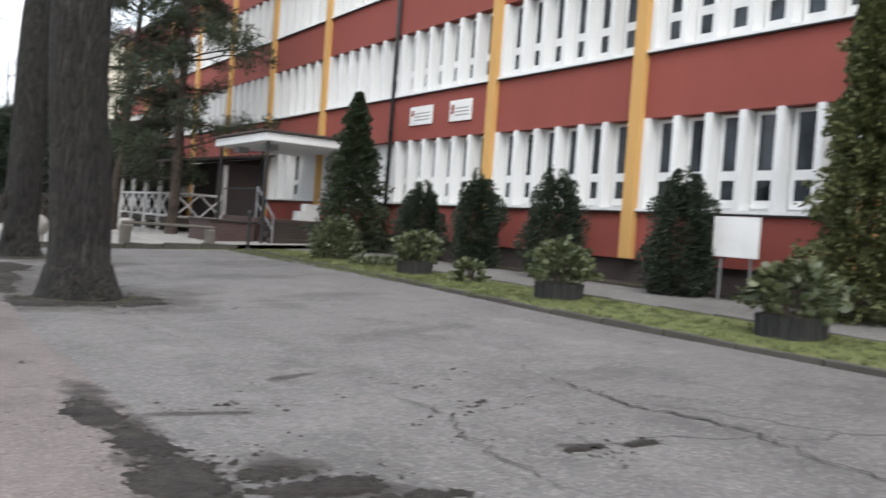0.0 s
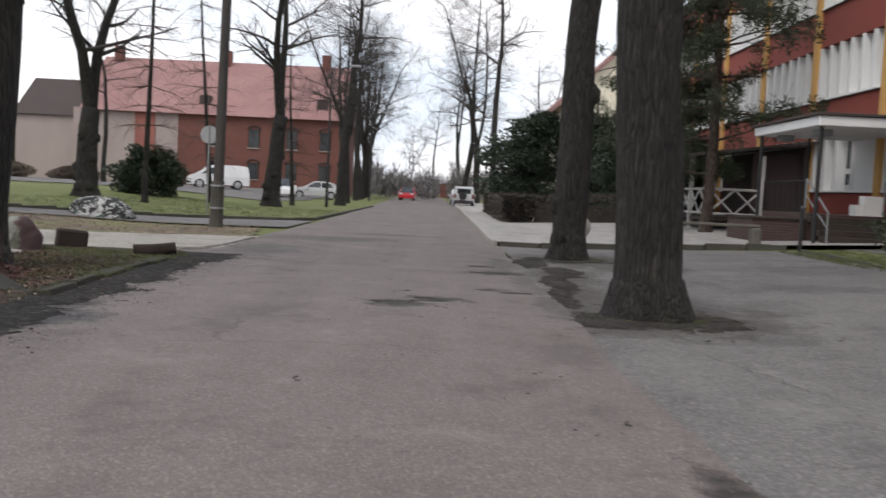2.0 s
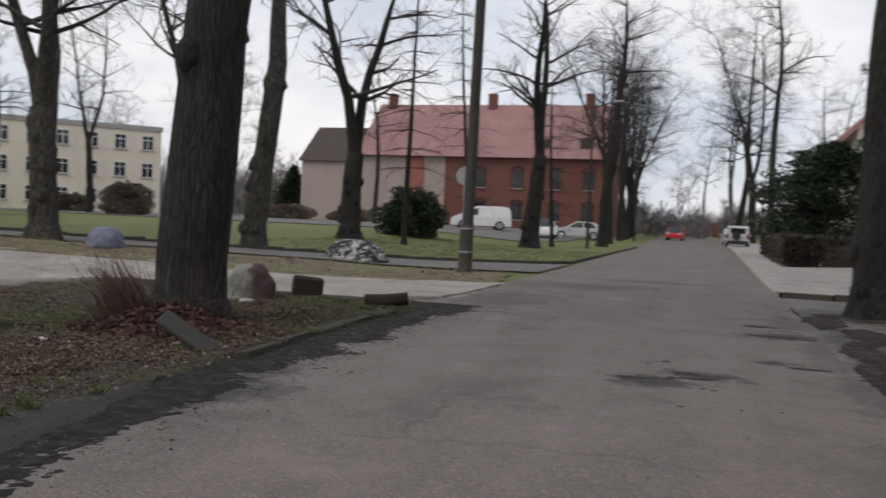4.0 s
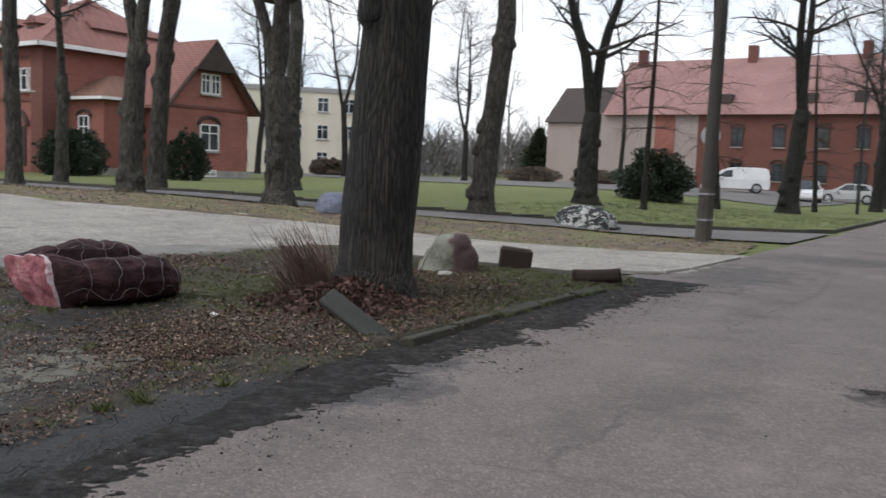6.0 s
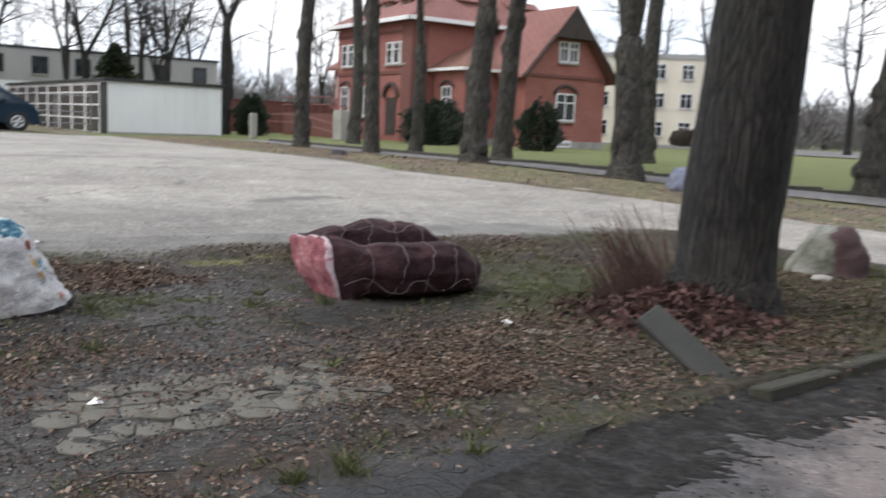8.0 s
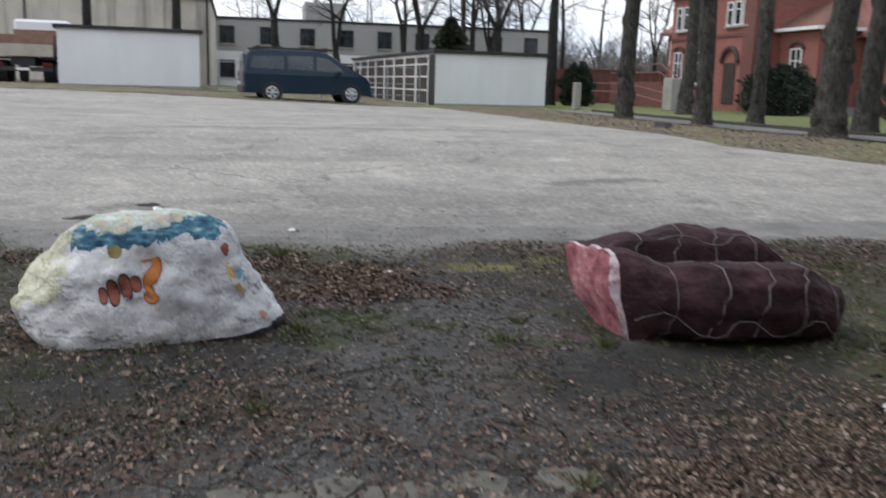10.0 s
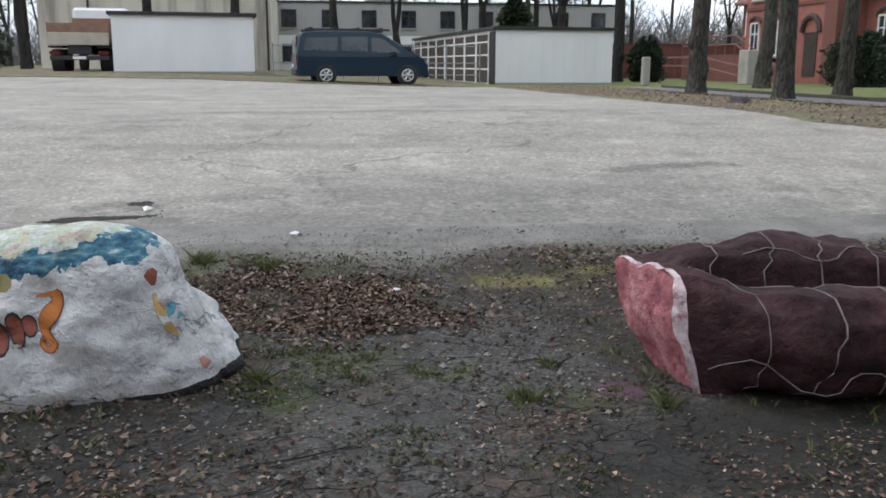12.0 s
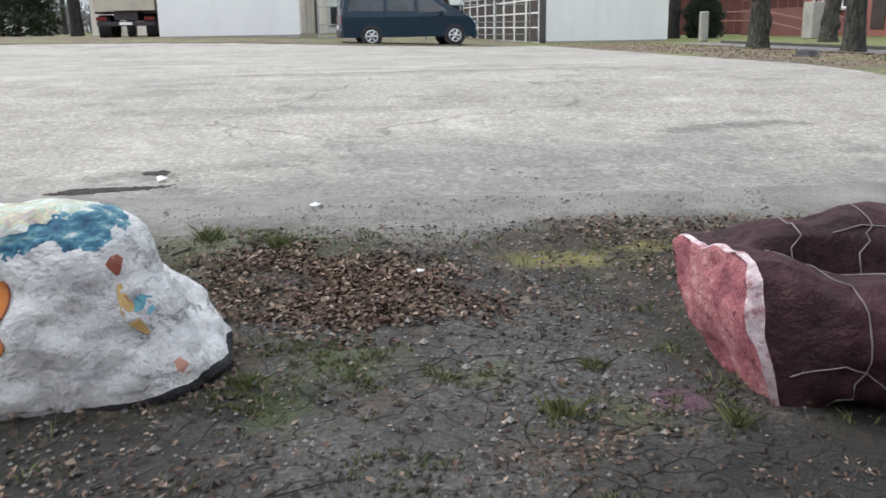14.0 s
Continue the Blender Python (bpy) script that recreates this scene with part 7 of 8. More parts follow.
vehicle("white_car", "white car far beyond the lot", -77, -17.5, 95, WHITEPAINT, 4, 1.7, CAR, CARSIDE, (-1.3, 1.3), 0.31)


def truck():
    t = thing("tipper_truck", "parked tipper truck with a rusty open bed", "truck", -42.0, 0.75, turn=3)
    RUST = plain("rusty_bed", (0.24, 0.14, 0.1), 0.8, var=0.4)
    bm = bmesh.new()
    box(bm, -5.2, 0, -1.2, -1.12, 1.15, 2.0)
    box(bm, -5.2, 0, 1.12, 1.2, 1.15, 2.0)
    box(bm, -5.2, -5.12, -1.12, 1.12, 1.15, 2.4)
    box(bm, -5.12, 0, -1.12, 1.12, 1.15, 1.25)
    part("bed", bm, RUST, t, "rusty brown open bed")
    part("tailgate", new_box(0.0, 0.08, -1.2, 1.2, 1.1, 1.6, bevel=0.02), plain("beige_tailgate", (0.42, 0.38, 0.32), 0.7), t, "beige tailgate")
    part("upper_gate", new_box(-0.06, 0.0, -1.12, 1.12, 1.6, 1.98), RUST, t)
    part("frame", new_box(-7.0, -0.1, -0.45, 0.45, 0.75, 1.08), BLACKPAINT, t)
    part("cab", new_box(-7.6, -5.6, -1.2, 1.2, 0.8, 2.9, bevel=0.12), LIGHTWALL, t, "pale grey cab")
    part("underrun_bar", new_box(-0.1, 0.02, -1.15, 1.15, 0.5, 0.68, bevel=0.02), BLACKPAINT, t)
    for y in (-0.95, 0.95):
        part("mudguard", new_box(-1.7, -0.2, y - 0.28, y + 0.28, 1.0, 1.08), BLACKPAINT, t)
        part("tail_light", new_box(0.02, 0.05, y - 0.2, y + 0.2, 0.72, 0.86), TAIL, t)
        for x in (-0.95, -2.1, -6.4):
            wheel(t, x, y, 0.48, 0.5 if x > -3 else 0.3)
    part("number_plate", new_box(0.03, 0.045, -0.26, 0.26, 0.54, 0.65), WHITEFRAME, t)


truck()

# ---- street furniture ----
POLE = plain("tarred_pole", (0.05, 0.046, 0.043), 0.9, var=0.4, bump=0.4)
p = thing("utility_pole", "dark wooden utility pole at the drive", "pole", -4.85, 27.3)
part("shaft", rod(bmesh.new(), (0, 0, -0.1), (0.12, 0, 9.6), 0.15, 0.1, 12), POLE, p)
part("foot", rod(bmesh.new(), (-0.02, 0.0, -0.1), (0, 0, 1.3), 0.19, 0.17, 10), KERB, p, "concrete pole foot")
for z in (0.55, 1.15):
    part("band", rod(bmesh.new(), (0, 0, z), (0, 0, z + 0.05), 0.2, n=12), GREYMETAL, p)
p = thing("utility_pole", "second wooden pole leaning against the first", "pole", -5.35, 29.2)
part("shaft", rod(bmesh.new(), (0, 0, -0.1), (0.6, -1.6, 9.2), 0.13, 0.09, 12), POLE, p)
p = thing("road_sign", "round road sign seen from its grey back", "sign", -7.5, 36.2)
part("post", rod(bmesh.new(), (0, 0, -0.1), (0, 0, 3.3), 0.03, n=8), GREYMETAL, p)
part("plate", rod(bmesh.new(), (0, 0.03, 2.95), (0, 0.045, 2.95), 0.33, n=24), GREYMETAL, p)
for i, (x, y) in enumerate(((-5.7, 56.0), (-5.9, 88.0))):
    p = thing("street_lamp", "slim dark street lamp on the lawn edge", "street lamp", x, y, group="street lamps")
    part("post", rod(bmesh.new(), (0, 0, -0.1), (0, 0, 8.0), 0.09, 0.05, 10), DARKMETAL, p)
    part("arm", rod(bmesh.new(), (0, 0, 8.0), (1.2, 0, 8.35), 0.035, n=8), DARKMETAL, p)
    part("lamp_head", new_box(1.1, 1.7, -0.13, 0.13, 8.3, 8.42, bevel=0.04), GREYMETAL, p)
T = Tubes()
T.add([Vector((-4.7 + 18.6 * s, 27.3 - 5 * s, 9.3 - 0.6 * s - 2.2 * s * (1 - s))) for s in [k / 24 for k in range(25)]], [0.012] * 25, 5)
tagged(raw("cable", T.v, T.f, BLACKPAINT), "thin black overhead cable from pole to school", "cable")
T = Tubes()
T.add([Vector((-4.7 - 1.5 * s, 27.3 + 62 * s, 9.4 - 4.0 * s * (1 - s))) for s in [k / 30 for k in range(31)]], [0.012] * 31, 5)
tagged(raw("cable", T.v, T.f, BLACKPAINT), "thin black overhead cable along the road", "cable")
# a plain square post, no bin
p = thing("litter_bin", "small pale post at the garage corner", "post", -38.3, 23.7)
part("shaft", new_box(-0.15, 0.15, -0.15, 0.15, 0, 1.15, bevel=0.04), CONCRETE, p)
p = thing("mesh_fence", "thin metal mesh fence between the garages", "fence", 0, 0, 0)
for k in range(7):
    part("post", rod(bmesh.new(), (-41, 8.6 + 1.45 * k, 0.6), (-41, 8.6 + 1.45 * k, 2.3), 0.03), GREYMETAL, p)
for z in (1.0, 1.5, 2.2):
    part("rail", rod(bmesh.new(), (-41, 8.6, z), (-41, 17.3, z), 0.018), GREYMETAL, p)

# ---- marks, leaves and grass on the ground ----




def crack(pts, width, seed):
    """A jagged open crack in the asphalt."""
    rng = random.Random(seed)
    n = int(sum(math.dist(a, b) for a, b in zip(pts, pts[1:])) / 0.07)
    v, f = [], []
    for k in range(n + 1):
        q = line_at(pts, k / n)
        j = 0.07 * noise.noise((q[0] * 2.2, q[1] * 2.2, seed)) + 0.03 * rng.gauss(0, 1)
        a, b = line_at(pts, max(0, k - 1) / n), line_at(pts, min(n, k + 1) / n)
        d = math.dist(a, b) or 1
        nx, ny = -(b[1] - a[1]) / d, (b[0] - a[0]) / d
        w = width * rng.uniform(0.2, 1.3) * math.sin(3.1416 * (k + 0.3) / (n + 0.6))
        for s in (-1, 1):
            x, y = q[0] + nx * (j + s * w), q[1] + ny * (j + s * w)
            v.append((x, y, ground_z(x, y) + 0.039))
    for k in range(n):
        f.append((2 * k, 2 * k + 1, 2 * k + 3, 2 * k + 2))
    return tagged(raw("crack", v, f, CRACK), "dark jagged crack in the old asphalt", "ground mark", kind="structure")


CRACK = plain("crack_dirt", (0.04, 0.037, 0.034), 0.95, var=0.4, scale=20)
crack([(6.25, 7.9), (6.2, 7.4), (6.05, 6.4), (6.0, 5.75), (6.2, 5.05), (6.0, 4.3), (6.1, 3.0)], 0.016, 1.0)
crack([(6.1, 6.2), (6.6, 5.6), (6.9, 4.9)], 0.008, 2.0)
crack([(4.55, 7.1), (4.67, 6.03), (4.4, 5.25), (4.3, 4.0)], 0.009, 3.0)
crack([(3.3, 11.5), (3.9, 10.0), (4.1, 8.6)], 0.006, 4.0)
crack([(7.2, 20.5), (6.2, 17.7), (6.6, 15.5)], 0.009, 5.0)
crack([(0.0, 16), (0.35, 20), (0.1, 26), (0.5, 33)], 0.006, 6.0)
crack([(-1.1, 14), (-0.8, 19), (-1.2, 23)], 0.006, 7.0)


def soil_sheet(name, label, x0, x1, y0, y1, base, share, mat, step=0.04, high=0.014):
    """Loose soil lying over asphalt: only where its uneven top rises above the paving does it show. share(x, y): 0 none, 1 covered."""
    nx, ny = int((x1 - x0) / step), int((y1 - y0) / step)
    keep, v, f = {}, [], []
    for i in range(nx + 1):
        for j in range(ny + 1):
            x, y = x0 + i * step, y0 + j * step
            n = noise.noise((x * 1.9, y * 1.9, 4.0)) + 0.6 * noise.noise((x * 5.1, y * 5.1, 8.0)) + 0.8 * noise.noise((x * 13, y * 13, 1.0)) + 0.8 * noise.noise((x * 29, y * 29, 2.0))
            h = share(x, y) - 0.5 + 0.5 * n
            if h > -0.45:
                z = ground_z(x, y) + base + min(high, h * 0.05) + 0.006 * noise.noise((x * 40, y * 40, 6.0))
                keep[i, j] = len(v)
                v.append((x, y, z))
    for i, j in keep:
        q = [(i, j), (i + 1, j), (i + 1, j + 1), (i, j + 1)]
        if all(k in keep for k in q):
            f.append(tuple(keep[k] for k in q))
    return tagged(raw(name, v, f, mat), label, "soil", kind="stuff")


def blob(x, y, places):
    """Share of cover from soft ellipses (x, y, rx, ry, degrees)."""
    best = 0.0
    for cx, cy, rx, ry, turn in places:
        c, s2 = math.cos(radians(turn)), math.sin(radians(turn))
        u, w = ((x - cx) * c + (y - cy) * s2) / rx, (-(x - cx) * s2 + (y - cy) * c) / ry
        best = max(best, 1 - 0.5 * (u * u + w * w))
    return max(0.0, best)


def soil_material(name, gain, grey=0.0):
    m = Mat(name, 0.95)
    v = m.place(world_space=True)
    mid, fine = m.noise(5, 6, 0.7, v), m.noise(55, 4, 0.7, v)
    c = m.ramp(mid, (0.3, tuple(gain * k for k in (0.022, 0.018, 0.015))), (0.52, tuple(gain * k for k in (0.045, 0.038, 0.032))), (0.72, tuple(gain * k for k in (0.085, 0.075, 0.064))))
    c = m.mix(m.ramp(fine, (0.56, 0.0), (0.72, 0.6)), c, tuple(gain * k for k in (0.14, 0.125, 0.11)))
    c = m.mix(grey, c, m.ramp(m.noise(9, 8, 0.78, v), (0.34, 0.012), (0.5, 0.042), (0.66, 0.11)))
    m.color(c).bump(m.math("ADD", fine, mid), 1.0, 0.05)
    return m.m


LOOSE, WETMUD = soil_material("loose_dark_soil", 0.85), soil_material("wet_dark_mud", 0.95, 0.7)
WETMUD.node_tree.nodes["Principled BSDF"].inputs["Specular IOR Level"].default_value = 0.2
BAND = [(2.6, 6.5, 0.14, 0.4, 5), (2.68, 5.9, 0.17, 0.5, 0), (2.7, 5.2, 0.2, 0.5, 0), (2.7, 4.5, 0.22, 0.5, 0), (3.15, 5.1, 0.2, 0.12, 20), (3.3, 4.85, 0.35, 0.14, -10), (3.6, 4.55, 0.3, 0.12, 0), (4.95, 4.95, 0.12, 0.035, 0), (5.33, 4.89, 0.13, 0.04, 0)]
soil_sheet("edge_soil", "dark soil washed along the forecourt's broken edge", 2.2, 5.7, 3.6, 7.4, 0.03, lambda x, y: blob(x, y, BAND), LOOSE, 0.018)
FEET = [(3.66, 12.9, 0.85, 0.62, 5), (3.1, 12.6, 0.35, 0.35, 0), (4.2, 12.7, 0.4, 0.3, 0), (3.9, 21.4, 0.8, 0.6, 0), (3.0, 20.3, 0.3, 0.8, 0), (3.1, 16.6, 0.22, 1.0, 0), (3.4, 18.6, 0.3, 0.9, 0), (2.9, 14.6, 0.16, 0.9, 0)]
soil_sheet("tree_soil", "dark trodden soil round the feet of the limes", 2.3, 5.4, 11.5, 23.0, 0.03, lambda x, y: blob(x, y, FEET), LOOSE, 0.03)
HOLES = [(0.78, 13.55, 0.28, 0.07, 8), (0.62, 13.48, 0.12, 0.1, 0), (1.15, 13.72, 0.22, 0.05, 10), (1.1, 14.0, 0.12, 0.05, 0), (2.2, 17.65, 0.42, 0.14, -8), (2.05, 18.9, 0.25, 0.12, 0), (2.28, 14.95, 0.16, 0.06, 0)]
soil_sheet("pothole_dirt", "dark wet dirt and broken edges of shallow potholes", 0.2, 2.7, 7.9, 19.3, 0.03, lambda x, y: blob(x, y, HOLES), LOOSE, 0.022, 0.008)


def gutter_share(x, y):
    """Mud washed from the verge on to the road, thinning out towards its middle."""
    edge = -2.55 + 0.25 * noise.noise((y * 0.5, 2.0, 0.0)) + (0.15 if y < 11.5 else 0.0)
    return 1.35 * (1.0 - smooth(-0.3, 0.7, x - edge))


soil_sheet("gutter_mud", "dark wet mud along the broken road edge", -3.3, -1.5, 4.0, 19.0, 0.028, gutter_share, WETMUD, 0.03, 0.012)


LOT_PITS = [(-10.35, 8.15, 0.08, 0.42, 8), (-10.9, 8.45, 0.1, 0.12, 0), (-9.0, 13.1, 0.08, 0.4, -20), (-9.45, 10.9, 0.04, 0.35, 5), (-9.3, 11.6, 0.04, 0.2, 0), (-18.6, 11.0, 0.06, 1.2, 4), (-23.0, 9.0, 0.07, 1.5, 4)]
soil_sheet("lot_edge_dirt", "dark dirt in broken edges of the parking lot", -11.4, -8.6, 7.4, 13.8, 0.034, lambda x, y: blob(x, y, LOT_PITS), LOOSE, 0.025, 0.008)
rng = random.Random(77)
v, f = [], []
for k in range(3600):
    if k % 3:
        x, y = -2.5 + abs(rng.gauss(0, 0.42)), rng.uniform(5.0, 19.0)
    else:
        q = rng.choice(BAND + FEET + HOLES)
        x, y = q[0] + rng.gauss(0, q[2] * 1.1 + 0.05), q[1] + rng.gauss(0, q[3] * 0.9 + 0.05)
    r = rng.uniform(0.003, 0.008) * (1.8 if rng.random() < 0.06 else 1)
    c = Vector((x, y, ground_z(x, y) + 0.034))
    b = len(v)
    v += [c + Vector((r * rng.uniform(0.7, 1.4), 0, 0)), c + Vector((0, r, 0)), c - Vector((r * rng.uniform(0.7, 1.4), 0, 0)), c - Vector((0, r, 0)), c + Vector((0, 0, r * 0.8))]
    f += [(b, b + 1, b + 4), (b + 1, b + 2, b + 4), (b + 2, b + 3, b + 4), (b + 3, b, b + 4)]
tagged(raw("soil_crumbs", v, f, LOOSE), "dark crumbs of soil and broken asphalt on the paving", "gravel", kind="stuff")


def verge_height(x, y):
    return ground_z(x, y) + 0.07 + 0.035 * (noise.noise((x * 0.9, y * 0.9, 0.3)) + 0.5 * noise.noise((x * 3.3, y * 3.3, 2.0)) + 0.25 * noise.noise((x * 9, y * 9, 5.0)))


def bare_asphalt(x, y):
    """How far a place of the verge is bare, trodden asphalt (0 to 1)."""
    a = math.hypot((x + 6.2) / 2.2, (y - 10.4) / 1.1)
    b = math.hypot((x + 4.2) / 1.1, (y - 9.3) / 1.6)
    return 1 - smooth(0.6, 1.1, min(a, b) + 0.3 * noise.noise((x * 1.1, y * 1.1, 4)))


def scatter(count, seed, pick):
    rng = random.Random(seed)
    out = []
    while len(out) < count:
        x, y = rng.uniform(-8.9, -1.9), rng.uniform(4.0, 18.2)
        if rng.random() < pick(x, y):
            out.append((x, y, rng))
    return out


def leaf_share(x, y):
    if x > -2.75 or (x > -3.1 and y > 12):
        return 0.1 * (1 - smooth(-2.9, -1.9, x)) * smooth(-0.1, 0.3, noise.noise((x * 1.5, y * 1.5, 6.0)))
    s = 0.1 + 0.75 * smooth(-0.05, 0.35, noise.noise((x * 0.75 + 9, y * 0.75, 1.5)))
    s = max(s, 1.0 - smooth(0.5, 1.0, math.hypot((x + 7.7) / 0.6, (y - 10.0) / 0.9)))
    s = max(s, 0.95 * (1 - smooth(0.5, 1.1, math.hypot((x + 4.5) / 1.3, (y - 11.7) / 1.5))))
    s = max(s, 0.9 * (1 - smooth(0.4, 1.1, math.hypot((x + 4.3) / 1.2, (y - 15) / 2.2))))
    s *= smooth(0.6, 1.1, math.hypot((x + 5.5) / 0.75, (y - 11.65) / 1.0))
    return s * (1 - 0.6 * bare_asphalt(x, y) * (0 if math.hypot((x + 7.7) / 0.6, (y - 10.0) / 0.9) < 1 else 1))


v, f = [], []
for x, y, rng in scatter(56000, 101, leaf_share):
    s = rng.uniform(0.007, 0.022)
    a, t1, t2 = rng.random() * 6.28, rng.gauss(0, 0.35), rng.gauss(0, 0.35)
    z = verge_height(x, y) + rng.uniform(0.003, 0.03)
    u = Vector((math.cos(a), math.sin(a), t1)) * s
    w = Vector((-math.sin(a), math.cos(a), t2)) * s * rng.uniform(0.5, 0.8)
    c = Vector((x, y, z))
    b = len(v)
    v += [c - u, c + w * 0.9 + Vector((0, 0, s * 0.25)), c + u, c - w * 0.9 + Vector((0, 0, s * 0.25))]
    f += [(b, b + 1, b + 2), (b, b + 2, b + 3)]
tagged(raw("leaf_litter", v, f, DRYLEAF), "brown dead leaves strewn over the verge", "leaves", kind="stuff")


def leaf_bed(label, piles, gain, seed, big=0.03):
    """Loose curled leaves heaped in flat piles (x, y, rx, ry, count)."""
    rng = random.Random(seed)
    v, f = [], []
    for x0, y0, rx, ry, count in piles:
        for _ in range(count):
            a, r = rng.random() * 6.28, rng.random() ** 0.6
            x, y = x0 + rx * r * math.cos(a), y0 + ry * r * math.sin(a)
            if noise.noise((x * 2.2, y * 2.2, seed)) < -0.22 or rng.random() < (r - 0.6) * 1.4:
                continue
            s = big * rng.uniform(0.4, 1.0)
            u = Vector((rng.gauss(0, 1), rng.gauss(0, 1), rng.gauss(0, 0.35))).normalized() * s
            w = u.cross(Vector((rng.gauss(0, 0.3), rng.gauss(0, 0.3), 1))).normalized() * s * rng.uniform(0.45, 0.75)
            c = Vector((x, y, verge_height(x, y) + rng.uniform(0.004, 0.035) * (1.2 - r)))
            curl = Vector((0, 0, s * rng.uniform(0.1, 0.5)))
            b = len(v)
            v += [c - u, c - u * 0.3 + w + curl, c + u * 0.5 + w * 0.8 + curl, c + u, c + u * 0.4 - w * 0.9 + curl, c - u * 0.4 - w + curl]
            f += [(b, b + 1, b + 2, b + 3), (b, b + 3, b + 4, b + 5)]
    return tagged(raw("leaf_pile", v, f, litter_material("pile_leaf", gain)), label, "leaves", kind="stuff")


leaf_bed("pile of wet reddish-brown leaves between the rocks", [(-7.85, 9.95, 0.6, 0.75, 3300), (-7.45, 10.25, 0.5, 0.65, 1500), (-8.3, 9.6, 0.4, 0.5, 1000), (-7.5, 10.8, 0.3, 0.4, 200)], 1.1, 7, 0.022)
leaf_bed("pale tan leaves trodden into the verge", [(-4.5, 11.6, 1.3, 1.3, 8500), (-6.0, 10.9, 0.4, 0.5, 140), (-6.0, 10.5, 0.5, 0.5, 110), (-3.9, 11.2, 0.7, 0.8, 6800), (-3.5, 10.4, 0.5, 0.7, 1800), (-4.0, 10.2, 0.9, 0.7, 500), (-5.83, 10.8, 0.3, 0.3, 240), (-3.4, 9.3, 0.5, 0.6, 1500), (-4.9, 8.6, 0.6, 0.6, 1200), (-5.2, 12.4, 0.9, 0.8, 1000)], 1.15, 8, 0.0135)


def blades(name, label, spots, per, size, spread, seed, mat=None, zfun=verge_height):
    rng = random.Random(seed)
    v, f = [], []
    for x, y, k in spots:
        for _ in range(int(per * k)):
            r = abs(rng.gauss(0, spread * k))
            a = rng.random() * 6.28
            px, py = x + r * math.cos(a), y + r * math.sin(a)
            h = size * rng.uniform(0.4, 1.2) * (0.7 + 0.3 * k)
            lean = Vector((rng.gauss(0, 0.45), rng.gauss(0, 0.45), 1)).normalized() * h
            w = Vector((rng.gauss(0, 1), rng.gauss(0, 1), 0)).normalized() * 0.0035
            p = Vector((px, py, zfun(px, py) - 0.01))
            b = len(v)
            v += [p - w, p + w, p + lean * 0.6 + w * 0.8, p + lean + Vector((lean.x, lean.y, 0)) * 0.4]
            f += [(b, b + 1, b + 2), (b, b + 2, b + 3)]
    return tagged(raw(name, v, f, mat or BLADE), label, "grass", kind="stuff")


rng = random.Random(9)
tufts = [(-8.74, 9.2, 0.9), (-8.54, 9.65, 0.8), (-6.6, 9.68, 0.6), (-6.2, 10.78, 0.5), (-6.05, 11.35, 0.5), (-2.93, 9.9, 0.75), (-2.95, 9.65, 0.6), (-2.87, 10.5, 0.5), (-4.4, 10.55, 0.4), (-5.3, 9.4, 0.5), (-6.6, 11.0, 0.3), (-8.6, 8.0, 1.0), (-8.9, 7.4, 1.1), (-7.9, 7.6, 0.9)]
blades("grass_tuft", "scattered green grass tufts on the verge", tufts, 110, 0.11, 0.06, 102)
moss = [(-7.02, 9.86, 0.22), (-6.66, 10.08, 0.22), (-6.8, 9.95, 0.2), (-6.2, 10.75, 0.14), (-6.48, 9.7, 0.13), (-5.84, 10.22, 0.16), (-8.63, 9.78, 0.16), (-8.76, 9.42, 0.2), (-6.2, 11.3, 0.14), (-6.6, 10.45, 0.12), (-5.6, 10.75, 0.14)]
spots = []
for x, y, r in moss:
    spots += [(x + rng.gauss(0, r * 0.7), y + rng.gauss(0, r * 0.7), rng.uniform(0.3, 0.8)) for _ in range(int(r * 190))]
blades("moss", "low mossy grass patches in the cracks", spots, 62, 0.03, 0.04, 109)
spots = []
while len(spots) < 2100:
    x, y = rng.uniform(-8.8, -2.9), rng.uniform(4.2, 18.3)
    keep = 0.25 + 0.75 * smooth(0.0, 0.3, noise.noise((x * 0.5 + 3, y * 0.5, 8.5)))
    if y > 13.6 and x > -6.5:
        keep = 1.0
    if rng.random() < keep * (1 - bare_asphalt(x, y)):
        spots.append((x, y, rng.uniform(0.25, 0.7)))
grassy = [(rng.uniform(-6.6, -3.2), rng.uniform(13.9, 18.3), rng.uniform(0.4, 0.8)) for _ in range(1100)] + [(rng.uniform(-6.2, -4.6), rng.uniform(12.6, 14.2), rng.uniform(0.3, 0.7)) for _ in range(300)]
blades("grass_mat", "low green grass under the verge tree", grassy, 34, 0.05, 0.09, 113)
blades("grass_thin", "thin winter grass on the verge", spots, 26, 0.07, 0.1, 103)
spots = [(rng.uniform(9.1, 10.85), rng.uniform(3.0, 24.0), rng.uniform(0.3, 0.8)) for _ in range(1700)]
blades("grass_lawn", "short lawn grass before the school", spots, 34, 0.075, 0.09, 104, zfun=lambda x, y: ground_z(x, y) + 0.06)
spots = [(rng.uniform(-14, -3.6), rng.uniform(31, 50), rng.uniform(0.4, 1.0)) for _ in range(1500)]
spots = [p for p in spots if p[1] > 35.6 - (p[0] + 3.4) * -0.72 * 0.95 + (-0.2)]
blades("grass_green", "short grass on the lawn by the road", spots, 18, 0.09, 0.2, 105, zfun=ground_z)

